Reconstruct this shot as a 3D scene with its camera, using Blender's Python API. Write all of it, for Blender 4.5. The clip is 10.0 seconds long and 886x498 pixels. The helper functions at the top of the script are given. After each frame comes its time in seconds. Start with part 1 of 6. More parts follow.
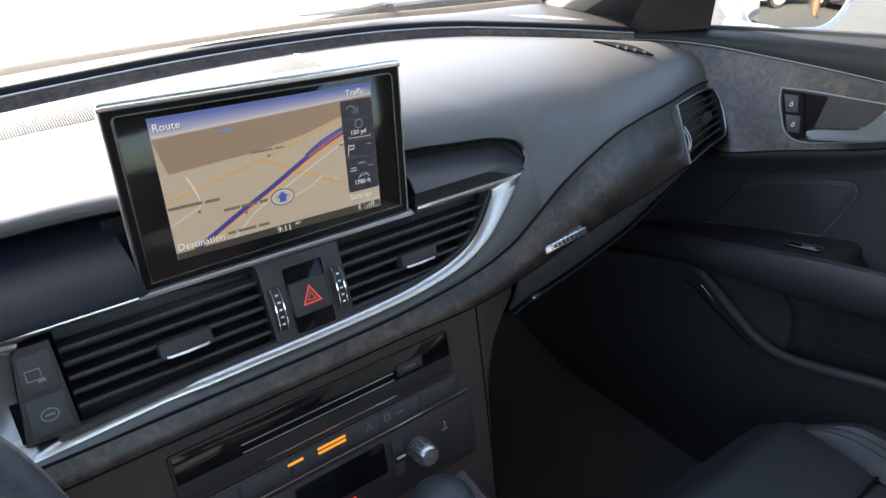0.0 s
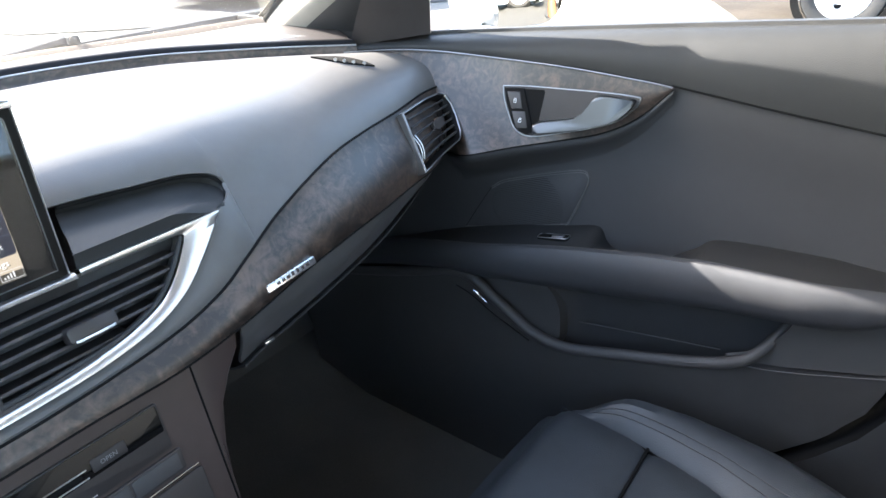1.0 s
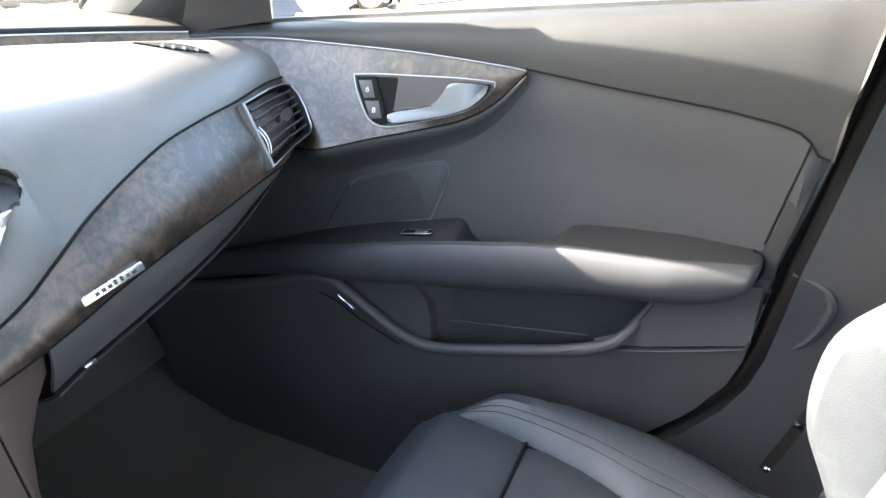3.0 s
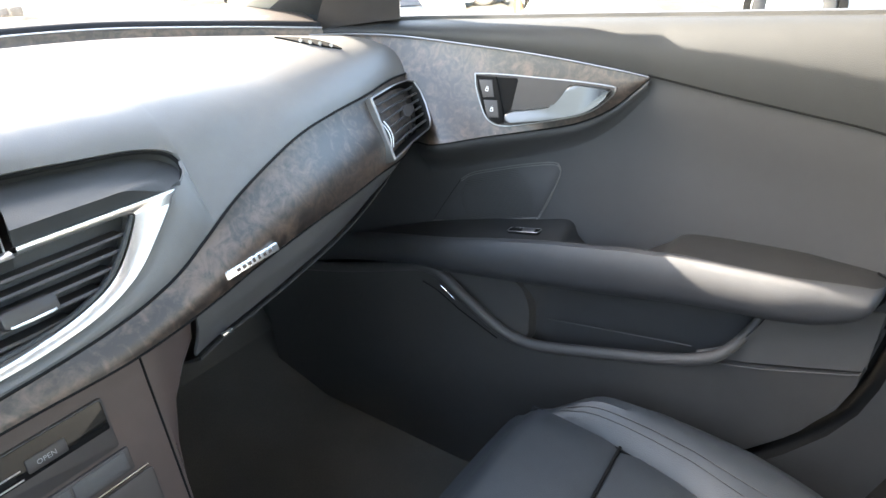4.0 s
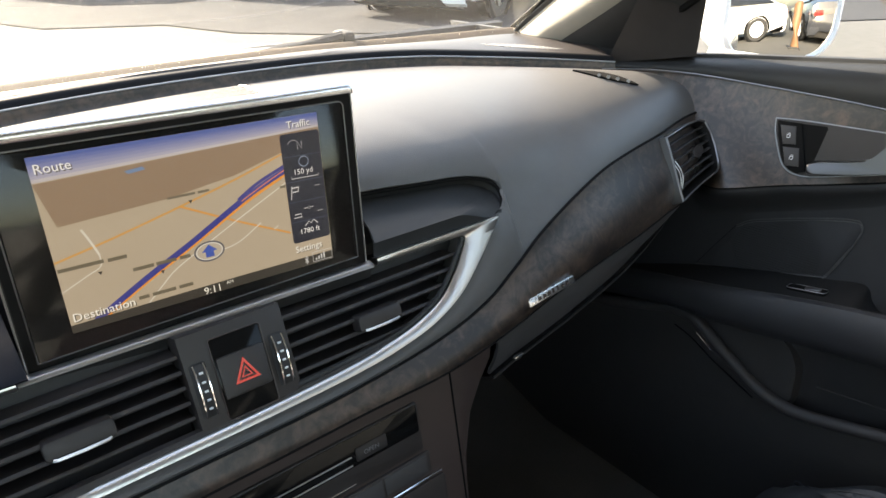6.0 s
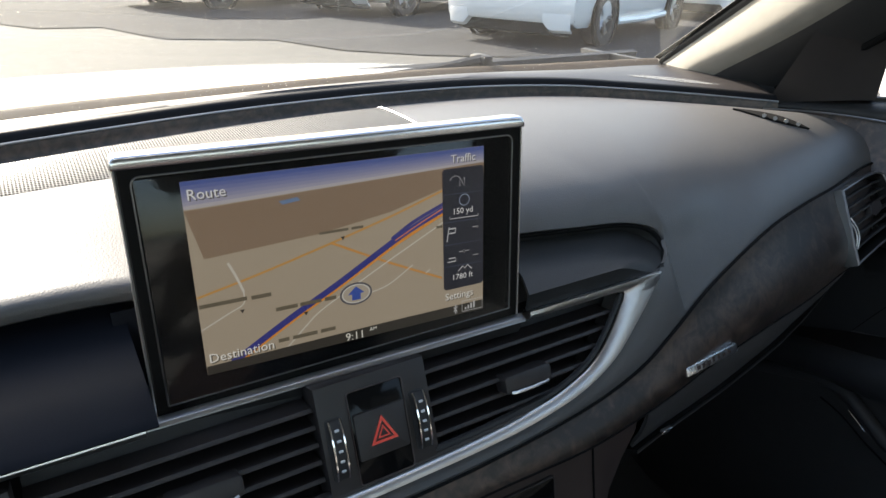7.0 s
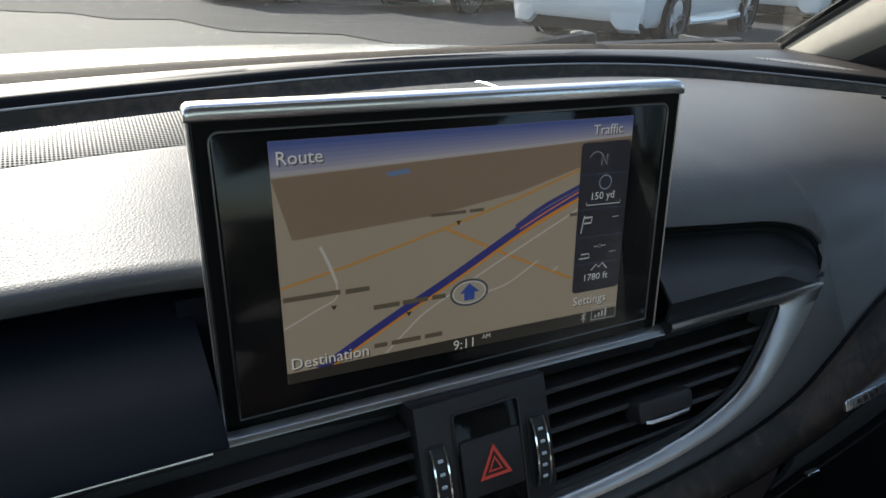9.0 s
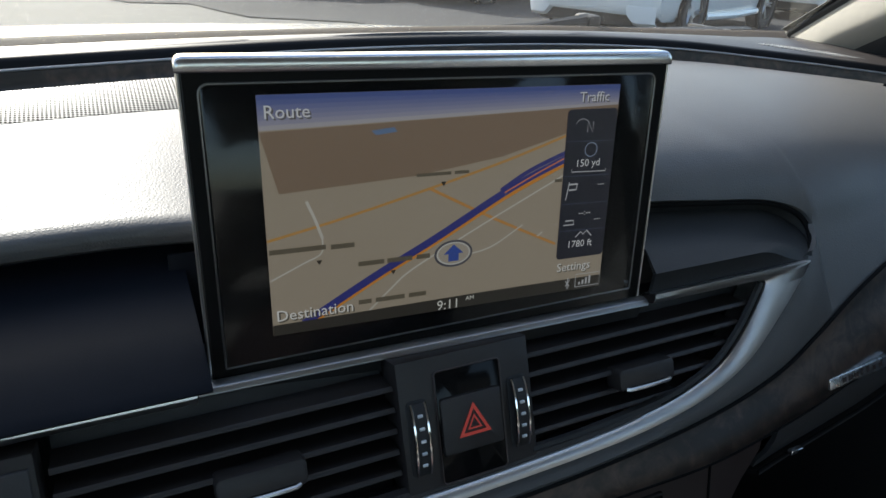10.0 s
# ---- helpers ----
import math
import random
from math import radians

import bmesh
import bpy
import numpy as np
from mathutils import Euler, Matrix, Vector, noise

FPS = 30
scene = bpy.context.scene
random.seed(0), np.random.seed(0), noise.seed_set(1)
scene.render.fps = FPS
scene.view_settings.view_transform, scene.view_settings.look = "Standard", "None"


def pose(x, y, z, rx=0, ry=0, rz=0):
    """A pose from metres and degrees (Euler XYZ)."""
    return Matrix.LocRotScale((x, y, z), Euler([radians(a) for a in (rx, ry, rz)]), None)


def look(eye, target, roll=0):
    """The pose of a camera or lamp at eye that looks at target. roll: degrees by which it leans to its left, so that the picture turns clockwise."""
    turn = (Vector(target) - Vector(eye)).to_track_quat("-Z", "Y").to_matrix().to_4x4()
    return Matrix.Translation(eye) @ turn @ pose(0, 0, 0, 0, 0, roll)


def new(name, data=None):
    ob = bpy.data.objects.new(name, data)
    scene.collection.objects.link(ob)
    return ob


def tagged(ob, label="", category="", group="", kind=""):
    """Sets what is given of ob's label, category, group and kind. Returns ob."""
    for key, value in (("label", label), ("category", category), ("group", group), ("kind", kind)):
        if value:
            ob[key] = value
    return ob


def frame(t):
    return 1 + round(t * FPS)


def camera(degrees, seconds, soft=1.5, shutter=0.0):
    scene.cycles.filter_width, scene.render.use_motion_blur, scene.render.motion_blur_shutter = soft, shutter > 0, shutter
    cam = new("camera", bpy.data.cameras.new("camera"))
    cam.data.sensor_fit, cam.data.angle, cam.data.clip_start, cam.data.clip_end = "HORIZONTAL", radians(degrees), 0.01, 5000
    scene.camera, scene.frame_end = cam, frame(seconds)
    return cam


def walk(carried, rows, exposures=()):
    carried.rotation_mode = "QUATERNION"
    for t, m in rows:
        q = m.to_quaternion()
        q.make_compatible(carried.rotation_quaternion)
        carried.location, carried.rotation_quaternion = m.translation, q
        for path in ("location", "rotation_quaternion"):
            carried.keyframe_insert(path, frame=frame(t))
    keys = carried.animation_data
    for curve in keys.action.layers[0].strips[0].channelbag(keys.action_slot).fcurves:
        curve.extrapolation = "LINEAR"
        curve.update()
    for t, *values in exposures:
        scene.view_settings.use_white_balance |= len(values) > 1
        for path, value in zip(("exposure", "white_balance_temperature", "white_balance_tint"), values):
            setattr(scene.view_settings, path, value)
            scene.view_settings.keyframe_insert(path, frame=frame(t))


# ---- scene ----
# Camera: rows of seconds, place, and yaw (to the left), pitch (up), roll in degrees.
cam = camera(66.66, 10.0, soft=1.5, shutter=0.0)
ROWS = [
    (0, -0.1941, -0.4208, 1.1195, -38.209, -28.980, 0.323),
    (0.5, -0.1259, -0.4401, 1.1118, -45.576, -28.276, -1.198),
    (1, -0.0757, -0.4606, 1.1007, -53.744, -27.465, -1.675),
    (1.5, -0.0441, -0.4684, 1.0834, -61.141, -26.616, -0.960),
    (2, -0.0337, -0.4652, 1.0638, -65.256, -25.971, -0.418),
    (2.2, -0.0337, -0.4606, 1.0618, -66.327, -26.082, 0.044),
    (3.3, -0.0438, -0.4506, 1.0567, -65.018, -26.493, 0.571),
    (3.5, -0.0491, -0.4462, 1.0603, -63.380, -26.735, 1.106),
    (4, -0.0671, -0.4381, 1.0700, -57.764, -26.900, 0.664),
    (4.5, -0.0900, -0.4268, 1.0783, -53.645, -26.714, 0.694),
    (5, -0.1108, -0.4140, 1.0828, -50.483, -26.450, 0.743),
    (5.5, -0.1249, -0.3921, 1.0856, -45.703, -25.918, 0.458),
    (6, -0.1341, -0.3581, 1.0884, -40.450, -25.698, 0.305),
    (7.3, -0.1422, -0.2607, 1.0749, -31.305, -23.923, 2.242),
    (7.5, -0.1433, -0.2484, 1.0695, -30.509, -24.298, 2.555),
    (8, -0.1422, -0.2227, 1.0571, -28.995, -24.579, 2.369),
    (8.5, -0.1401, -0.2094, 1.0495, -28.322, -24.341, 2.297),
    (9, -0.1380, -0.2068, 1.0461, -28.022, -24.190, 2.167),
    (9.5, -0.1359, -0.2076, 1.0431, -28.130, -24.175, 2.152),
    (10, -0.1328, -0.2230, 1.0365, -27.134, -24.918, 3.276),
]


def camera_pose(x, y, z, yaw, pitch, roll):
    a, p = radians(yaw), radians(pitch)
    ahead = Vector((-math.sin(a) * math.cos(p), math.cos(a) * math.cos(p), math.sin(p)))
    return look((x, y, z), Vector((x, y, z)) + ahead, roll)


EXPOSURES = [(0.0, 2.82, 6600, 10), (0.5, 3.20, 6600, 10), (1.0, 3.85, 6500, 10), (1.5, 4.30, 6600, 8), (2.0, 4.55, 6700, 8), (3.5, 4.60, 7050, 9), (4.5, 4.40, 7450, 9), (5.5, 3.50, 7600, 10), (6.0, 2.80, 7600, 10), (7.5, 1.77, 6500, 8), (9.0, 1.27, 6400, 6), (9.6, 1.27, 6400, 6), (10.0, 1.42, 6300, 6)]
walk(cam, [(row[0], camera_pose(*row[1:])) for row in ROWS], EXPOSURES)

# ---- body ----

# World, sun and light
SUN_EL, SUN_AZ = 28.0, -8.5
world = bpy.data.worlds.new("world")
scene.world = world
world.use_nodes = True
_nt = world.node_tree
_sky = _nt.nodes.new("ShaderNodeTexSky")
_sky.sky_type = "NISHITA"
_sky.sun_disc = False
_sky.sun_elevation = radians(SUN_EL)
_sky.sun_rotation = radians(SUN_AZ)
_sky.dust_density, _sky.ozone_density = 2.5, 0.6
_bg = _nt.nodes["Background"]
_bg.inputs["Strength"].default_value = 0.15
_nt.links.new(_sky.outputs["Color"], _bg.inputs["Color"])
sun_data = bpy.data.lights.new("sun", "SUN")
sun_data.energy, sun_data.angle, sun_data.color = 4.3, radians(0.5), (1.0, 0.95, 0.88)
sun = new("sun", sun_data)
_e, _a = radians(SUN_EL), radians(SUN_AZ)
SUN_DIR = Vector((math.sin(_a) * math.cos(_e), math.cos(_a) * math.cos(_e), math.sin(_e)))
sun.matrix_world = look(SUN_DIR * 30, (0, 0, 0))


# Materials
def surface(name, base, rough=0.5, metal=0.0, vary=0.18, scale=6.0, fine=60.0, bump=0.15, bump_scale=900.0,
            leather=False, coat=0.0, tint=None, spec=0.5, dist=0.001):
    m = bpy.data.materials.new(name)
    m.use_nodes = True
    nt = m.node_tree
    b = nt.nodes["Principled BSDF"]
    tc = nt.nodes.new("ShaderNodeTexCoord")
    n1 = nt.nodes.new("ShaderNodeTexNoise")
    n1.inputs["Scale"].default_value = scale
    n1.inputs["Detail"].default_value = 4
    n2 = nt.nodes.new("ShaderNodeTexNoise")
    n2.inputs["Scale"].default_value = fine
    n2.inputs["Detail"].default_value = 3
    nt.links.new(tc.outputs["Object"], n1.inputs["Vector"])
    nt.links.new(tc.outputs["Object"], n2.inputs["Vector"])
    add = nt.nodes.new("ShaderNodeMath")
    add.operation = "MULTIPLY_ADD"
    add.inputs[1].default_value = 0.45
    nt.links.new(n2.outputs["Fac"], add.inputs[0])
    half = nt.nodes.new("ShaderNodeMath")
    half.operation = "MULTIPLY"
    half.inputs[1].default_value = 0.55
    nt.links.new(n1.outputs["Fac"], half.inputs[0])
    nt.links.new(half.outputs[0], add.inputs[2])
    ramp = nt.nodes.new("ShaderNodeValToRGB")
    other = tint or base
    ramp.color_ramp.elements[0].position, ramp.color_ramp.elements[1].position = 0.3, 0.7
    ramp.color_ramp.elements[0].color = (*[c * (1 - vary) for c in base], 1)
    ramp.color_ramp.elements[1].color = (*[min(1, c * (1 + vary)) for c in other], 1)
    nt.links.new(add.outputs[0], ramp.inputs["Fac"])
    nt.links.new(ramp.outputs["Color"], b.inputs["Base Color"])
    b.inputs["Metallic"].default_value = metal
    b.inputs["Specular IOR Level"].default_value = spec
    b.inputs["Coat Weight"].default_value = coat
    b.inputs["Coat Roughness"].default_value = 0.06
    rr = nt.nodes.new("ShaderNodeMapRange")
    rr.inputs["To Min"].default_value, rr.inputs["To Max"].default_value = max(0.02, rough - 0.07), min(1, rough + 0.07)
    nt.links.new(add.outputs[0], rr.inputs["Value"])
    nt.links.new(rr.outputs[0], b.inputs["Roughness"])
    if bump:
        if leather:
            t = nt.nodes.new("ShaderNodeTexVoronoi")
            t.feature = "DISTANCE_TO_EDGE"
            out = t.outputs["Distance"]
        else:
            t = nt.nodes.new("ShaderNodeTexNoise")
            t.inputs["Detail"].default_value = 2
            out = t.outputs["Fac"]
        t.inputs["Scale"].default_value = bump_scale
        nt.links.new(tc.outputs["Object"], t.inputs["Vector"])
        bp = nt.nodes.new("ShaderNodeBump")
        bp.inputs["Strength"].default_value, bp.inputs["Distance"].default_value = bump, dist
        nt.links.new(out, bp.inputs["Height"])
        nt.links.new(bp.outputs["Normal"], b.inputs["Normal"])
    return m


def wood_material(name):
    """Dark burr walnut under a thin satin lacquer: curled figure over a fine speckle."""
    m = bpy.data.materials.new(name)
    m.use_nodes = True
    nt = m.node_tree
    b = nt.nodes["Principled BSDF"]
    tc = nt.nodes.new("ShaderNodeTexCoord")

    def grain(scale, detail, rough, distortion):
        n = nt.nodes.new("ShaderNodeTexNoise")
        n.inputs["Scale"].default_value, n.inputs["Detail"].default_value = scale, detail
        n.inputs["Roughness"].default_value, n.inputs["Distortion"].default_value = rough, distortion
        nt.links.new(tc.outputs["Object"], n.inputs["Vector"])
        return n.outputs["Fac"]

    def mixed(a, b_, fa, fb):
        p = nt.nodes.new("ShaderNodeMath")
        p.operation = "MULTIPLY"
        p.inputs[1].default_value = fa
        nt.links.new(a, p.inputs[0])
        q = nt.nodes.new("ShaderNodeMath")
        q.operation = "MULTIPLY_ADD"
        q.inputs[1].default_value = fb
        nt.links.new(b_, q.inputs[0])
        nt.links.new(p.outputs[0], q.inputs[2])
        return q.outputs[0]
    curls = grain(44, 4, 0.55, 2.2)
    speckle = grain(190, 4, 0.65, 0.4)
    clouds = grain(11, 2, 0.5, 0.6)
    fig = mixed(mixed(curls, speckle, 0.46, 0.22), clouds, 1.0, 0.32)
    ramp = nt.nodes.new("ShaderNodeValToRGB")
    e = ramp.color_ramp.elements
    e[0].position, e[0].color = 0.45, (0.0105, 0.0067, 0.0049, 1)
    e[1].position, e[1].color = 0.60, (0.074, 0.0485, 0.0345, 1)
    k = ramp.color_ramp.elements.new(0.52)
    k.color = (0.038, 0.0250, 0.0182, 1)
    nt.links.new(fig, ramp.inputs["Fac"])
    nt.links.new(ramp.outputs["Color"], b.inputs["Base Color"])
    b.inputs["Roughness"].default_value = 0.46
    b.inputs["Specular IOR Level"].default_value = 0.2
    b.inputs["Coat Weight"].default_value = 1.0
    b.inputs["Coat Roughness"].default_value = 0.38
    b.inputs["Coat IOR"].default_value = 1.52
    bp = nt.nodes.new("ShaderNodeBump")
    bp.inputs["Strength"].default_value, bp.inputs["Distance"].default_value = 0.15, 0.0006
    nt.links.new(speckle, bp.inputs["Height"])
    nt.links.new(bp.outputs["Normal"], b.inputs["Normal"])
    return m


def perforated(name, base, pitch):
    """Soft trim with rows of small round holes."""
    m = surface(name, base, 0.5, bump=0)
    nt = m.node_tree
    b = nt.nodes["Principled BSDF"]
    tc = nt.nodes.new("ShaderNodeTexCoord")
    vm = nt.nodes.new("ShaderNodeVectorMath")
    vm.operation = "SCALE"
    vm.inputs["Scale"].default_value = 1.0 / pitch
    nt.links.new(tc.outputs["Object"], vm.inputs[0])
    fr = nt.nodes.new("ShaderNodeVectorMath")
    fr.operation = "FRACTION"
    nt.links.new(vm.outputs[0], fr.inputs[0])
    sub = nt.nodes.new("ShaderNodeVectorMath")
    sub.operation = "SUBTRACT"
    sub.inputs[1].default_value = (0.5, 0.5, 0.5)
    nt.links.new(fr.outputs[0], sub.inputs[0])
    flat = nt.nodes.new("ShaderNodeVectorMath")
    flat.operation = "MULTIPLY"
    flat.inputs[1].default_value = (1, 1, 0)
    nt.links.new(sub.outputs[0], flat.inputs[0])
    ln = nt.nodes.new("ShaderNodeVectorMath")
    ln.operation = "LENGTH"
    nt.links.new(flat.outputs[0], ln.inputs[0])
    lt = nt.nodes.new("ShaderNodeMath")
    lt.operation = "LESS_THAN"
    lt.inputs[1].default_value = 0.36
    nt.links.new(ln.outputs["Value"], lt.inputs[0])
    mix = nt.nodes.new("ShaderNodeMix")
    mix.data_type = "RGBA"
    mix.inputs["A"].default_value = (*base, 1)
    mix.inputs["B"].default_value = (0.012, 0.012, 0.012, 1)
    nt.links.new(lt.outputs[0], mix.inputs["Factor"])
    nt.links.new(mix.outputs["Result"], b.inputs["Base Color"])
    sp = nt.nodes.new("ShaderNodeMapRange")
    sp.inputs["To Min"].default_value, sp.inputs["To Max"].default_value = 0.4, 0.0
    nt.links.new(lt.outputs[0], sp.inputs["Value"])
    nt.links.new(sp.outputs[0], b.inputs["Specular IOR Level"])
    return m


def glow(name, color, strength=1.0):
    m = bpy.data.materials.new(name)
    m.use_nodes = True
    b = m.node_tree.nodes["Principled BSDF"]
    b.inputs["Base Color"].default_value = (*[c * 0.1 for c in color], 1)
    b.inputs["Roughness"].default_value = 0.3
    b.inputs["Emission Color"].default_value = (*color, 1)
    b.inputs["Emission Strength"].default_value = strength
    return m


def glass(name, tint=(0.96, 0.98, 0.97), gloss=1.0, dust=0.0, dust_scale=330.0, ior=1.5):
    """A thin pane: clear, with a Fresnel gloss, and dry dust where given."""
    m = bpy.data.materials.new(name)
    m.use_nodes = True
    nt = m.node_tree
    nt.nodes.remove(nt.nodes["Principled BSDF"])
    out = nt.nodes["Material Output"]
    tr = nt.nodes.new("ShaderNodeBsdfTransparent")
    tr.inputs["Color"].default_value = (*tint, 1)
    gl = nt.nodes.new("ShaderNodeBsdfGlossy")
    gl.inputs["Roughness"].default_value = 0.02
    fr = nt.nodes.new("ShaderNodeFresnel")
    fr.inputs["IOR"].default_value = ior
    mul = nt.nodes.new("ShaderNodeMath")
    mul.operation = "MULTIPLY"
    mul.inputs[1].default_value = gloss
    nt.links.new(fr.outputs[0], mul.inputs[0])
    mix = nt.nodes.new("ShaderNodeMixShader")
    nt.links.new(mul.outputs[0], mix.inputs[0])
    nt.links.new(tr.outputs[0], mix.inputs[1])
    nt.links.new(gl.outputs[0], mix.inputs[2])
    last = mix
    if dust:
        df = nt.nodes.new("ShaderNodeBsdfTranslucent")
        df.inputs["Color"].default_value = (0.75, 0.74, 0.70, 1)
        tc = nt.nodes.new("ShaderNodeTexCoord")
        spots = nt.nodes.new("ShaderNodeTexVoronoi")
        spots.inputs["Scale"].default_value = dust_scale
        cloud = nt.nodes.new("ShaderNodeTexNoise")
        cloud.inputs["Scale"].default_value = 5
        nt.links.new(tc.outputs["Object"], spots.inputs["Vector"])
        nt.links.new(tc.outputs["Object"], cloud.inputs["Vector"])
        r1 = nt.nodes.new("ShaderNodeMapRange")
        r1.inputs["From Min"].default_value, r1.inputs["From Max"].default_value = 0.24, 0.10
        r1.inputs["To Max"].default_value = 6.0
        nt.links.new(spots.outputs["Distance"], r1.inputs["Value"])
        ad = nt.nodes.new("ShaderNodeMath")
        ad.operation = "ADD"
        nt.links.new(r1.outputs[0], ad.inputs[0])
        nt.links.new(cloud.outputs["Fac"], ad.inputs[1])
        ml = nt.nodes.new("ShaderNodeMath")
        ml.operation = "MULTIPLY"
        ml.inputs[1].default_value = dust
        nt.links.new(ad.outputs[0], ml.inputs[0])
        mx = nt.nodes.new("ShaderNodeMixShader")
        nt.links.new(ml.outputs[0], mx.inputs[0])
        nt.links.new(last.outputs[0], mx.inputs[1])
        nt.links.new(df.outputs[0], mx.inputs[2])
        last = mx
    nt.links.new(last.outputs[0], out.inputs["Surface"])
    return m


M_PAD = surface("dash_skin", (0.096, 0.093, 0.090), 0.44, vary=0.10, bump=0.34, bump_scale=560, leather=True, dist=0.0005, spec=0.36)
M_SOFT = surface("soft_trim", (0.047, 0.0447, 0.0437), 0.58, vary=0.12, bump=0.35, bump_scale=700, leather=True, dist=0.0005)
M_CARD = surface("door_cloth", (0.0288, 0.0289, 0.0305), 0.75, vary=0.12, bump=0.3, bump_scale=1500, dist=0.0004)
M_LEATHER = surface("seat_leather", (0.0285, 0.0318, 0.0355), 0.45, vary=0.16, bump=0.45, bump_scale=420, leather=True, dist=0.0006, spec=0.42)
M_ARM = surface("armrest_skin", (0.0360, 0.0362, 0.0385), 0.55, vary=0.12, bump=0.35, bump_scale=700, leather=True, dist=0.0005, spec=0.4)
M_ROLL = surface("ledge_skin", (0.0165, 0.0169, 0.0170), 0.6, vary=0.12, bump=0.35, bump_scale=700, leather=True, dist=0.0005, spec=0.35)
# Darker than the armrest's face: the top's shade is in this colour
M_ARMTOP = surface("armrest_top_shade", (0.015, 0.0148, 0.0148), 0.62, vary=0.12, bump=0.35, bump_scale=600, leather=True, dist=0.0005, spec=0.3)
M_PLASTIC = surface("black_plastic", (0.0265, 0.0222, 0.0208), 0.48, vary=0.15, bump=0.2, bump_scale=900, leather=True, dist=0.0004)
M_BAND = surface("band_black", (0.007, 0.007, 0.008), 0.6, vary=0.15, bump=0.1, spec=0.15)
# Dark bluish tone holds the left recess's shade and sky sheen
M_LEDGE = surface("ledge_shaded", (0.0085, 0.0100, 0.0140), 0.42, spec=0.06, vary=0.12, bump=0.15, bump_scale=1200, dist=0.0003)
M_DARK = surface("dark_plastic", (0.020, 0.0193, 0.0187), 0.6, vary=0.2, bump=0.1)
M_GLOSS = surface("gloss_black", (0.006, 0.006, 0.006), 0.06, vary=0.1, bump=0, spec=0.12)
M_GLASSY = surface("polished_black", (0.005, 0.005, 0.005), 0.05, vary=0.1, bump=0, spec=0.34)
M_CONSOLE = surface("console_paint", (0.050, 0.0345, 0.0300), 0.45, vary=0.12, bump=0.15, bump_scale=1200, dist=0.0003)
M_CHROME = surface("satin_aluminium", (0.63, 0.615, 0.60), 0.32, metal=1.0, vary=0.05, bump=0.04, bump_scale=2500, dist=0.0002)
M_TOPTRIM = surface("brushed_top_trim", (0.66, 0.66, 0.67), 0.22, metal=1.0, vary=0.04, bump=0)
M_BEZEL = surface("bezel_black", (0.0060, 0.0056, 0.0054), 0.45, vary=0.1, bump=0, spec=0.1)
M_BRIGHT = surface("bright_chrome", (0.8, 0.8, 0.8), 0.1, metal=1.0, vary=0.03, bump=0)
M_SATIN = surface("satin_grey_metal", (0.27, 0.266, 0.266), 0.36, metal=1.0, vary=0.05, bump=0)
M_MIDPILLAR = surface("middle_pillar_trim", (0.0285, 0.0282, 0.0285), 0.6, vary=0.12, bump=0.3, bump_scale=700, leather=True, dist=0.0005)
M_LEVER = surface("satin_lever_metal", (0.088, 0.088, 0.091), 0.3, metal=1.0, vary=0.05, bump=0)
M_WOOD = wood_material("burr_walnut")
M_CARPET = surface("carpet", (0.074, 0.069, 0.060), 0.95, vary=0.3, fine=500, bump=0.6, bump_scale=1400, dist=0.002)
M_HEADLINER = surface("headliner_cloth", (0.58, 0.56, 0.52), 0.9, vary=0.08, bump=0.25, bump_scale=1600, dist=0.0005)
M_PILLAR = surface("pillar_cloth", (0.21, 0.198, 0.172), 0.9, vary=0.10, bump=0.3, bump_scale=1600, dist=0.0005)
M_LINE = surface("satin_line", (0.42, 0.42, 0.42), 0.4, metal=0.7, vary=0.05, bump=0)
M_SLAT = surface("vent_slat", (0.028, 0.027, 0.026), 0.42, vary=0.08, bump=0)
M_LOWER = surface("lower_door_plastic", (0.042, 0.0405, 0.0395), 0.62, vary=0.12, bump=0.3, bump_scale=800, leather=True, dist=0.0004, spec=0.4)
M_VANE = surface("pale_vane", (0.30, 0.29, 0.27), 0.6, vary=0.05, bump=0)
M_SLATE = surface("grille_edge_glint", (0.085, 0.083, 0.081), 0.4, vary=0.06, bump=0)
M_THREAD = surface("grey_thread", (0.22, 0.22, 0.22), 0.8, vary=0.1, bump=0)
M_PERF_DARK = perforated("perforated_shelf_trim", (0.30, 0.295, 0.285), 0.0026)
M_PERF = perforated("perforated_trim", (0.10, 0.097, 0.092), 0.0021)
M_WHITE = surface("white_print", (0.75, 0.75, 0.75), 0.5, vary=0.02, bump=0)
M_BADGE = surface("badge_face", (0.72, 0.72, 0.72), 0.28, metal=1.0, vary=0.04, bump=0)
M_SEAM = surface("seam_black", (0.007, 0.007, 0.007), 0.85, vary=0.1, bump=0, spec=0.1)
M_WINDSHIELD = glass("windscreen_glass", dust=0.018, dust_scale=330.0, gloss=0.14)
M_WINDOW = glass("window_glass", gloss=0.8)
M_COVER = glass("display_glass", tint=(0.97, 0.97, 0.97), gloss=0.06)
M_PAINT = surface("white_car_paint", (0.68, 0.69, 0.70), 0.25, vary=0.02, bump=0, coat=0.8)


# Mesh helpers
def part(name, bm, material, parent=None, label="", smooth=True):
    """One bmesh as one mesh object, under a thing or a part where one is given."""
    bmesh.ops.recalc_face_normals(bm, faces=bm.faces)
    me = bpy.data.meshes.new(name)
    bm.to_mesh(me)
    bm.free()
    if smooth:
        me.shade_smooth()
        me.set_sharp_from_angle(angle=radians(38))
    me.materials.append(material)
    ob = new(name, me)
    if parent is not None:
        ob.parent = parent
    if label:
        ob["label"] = label
    return ob


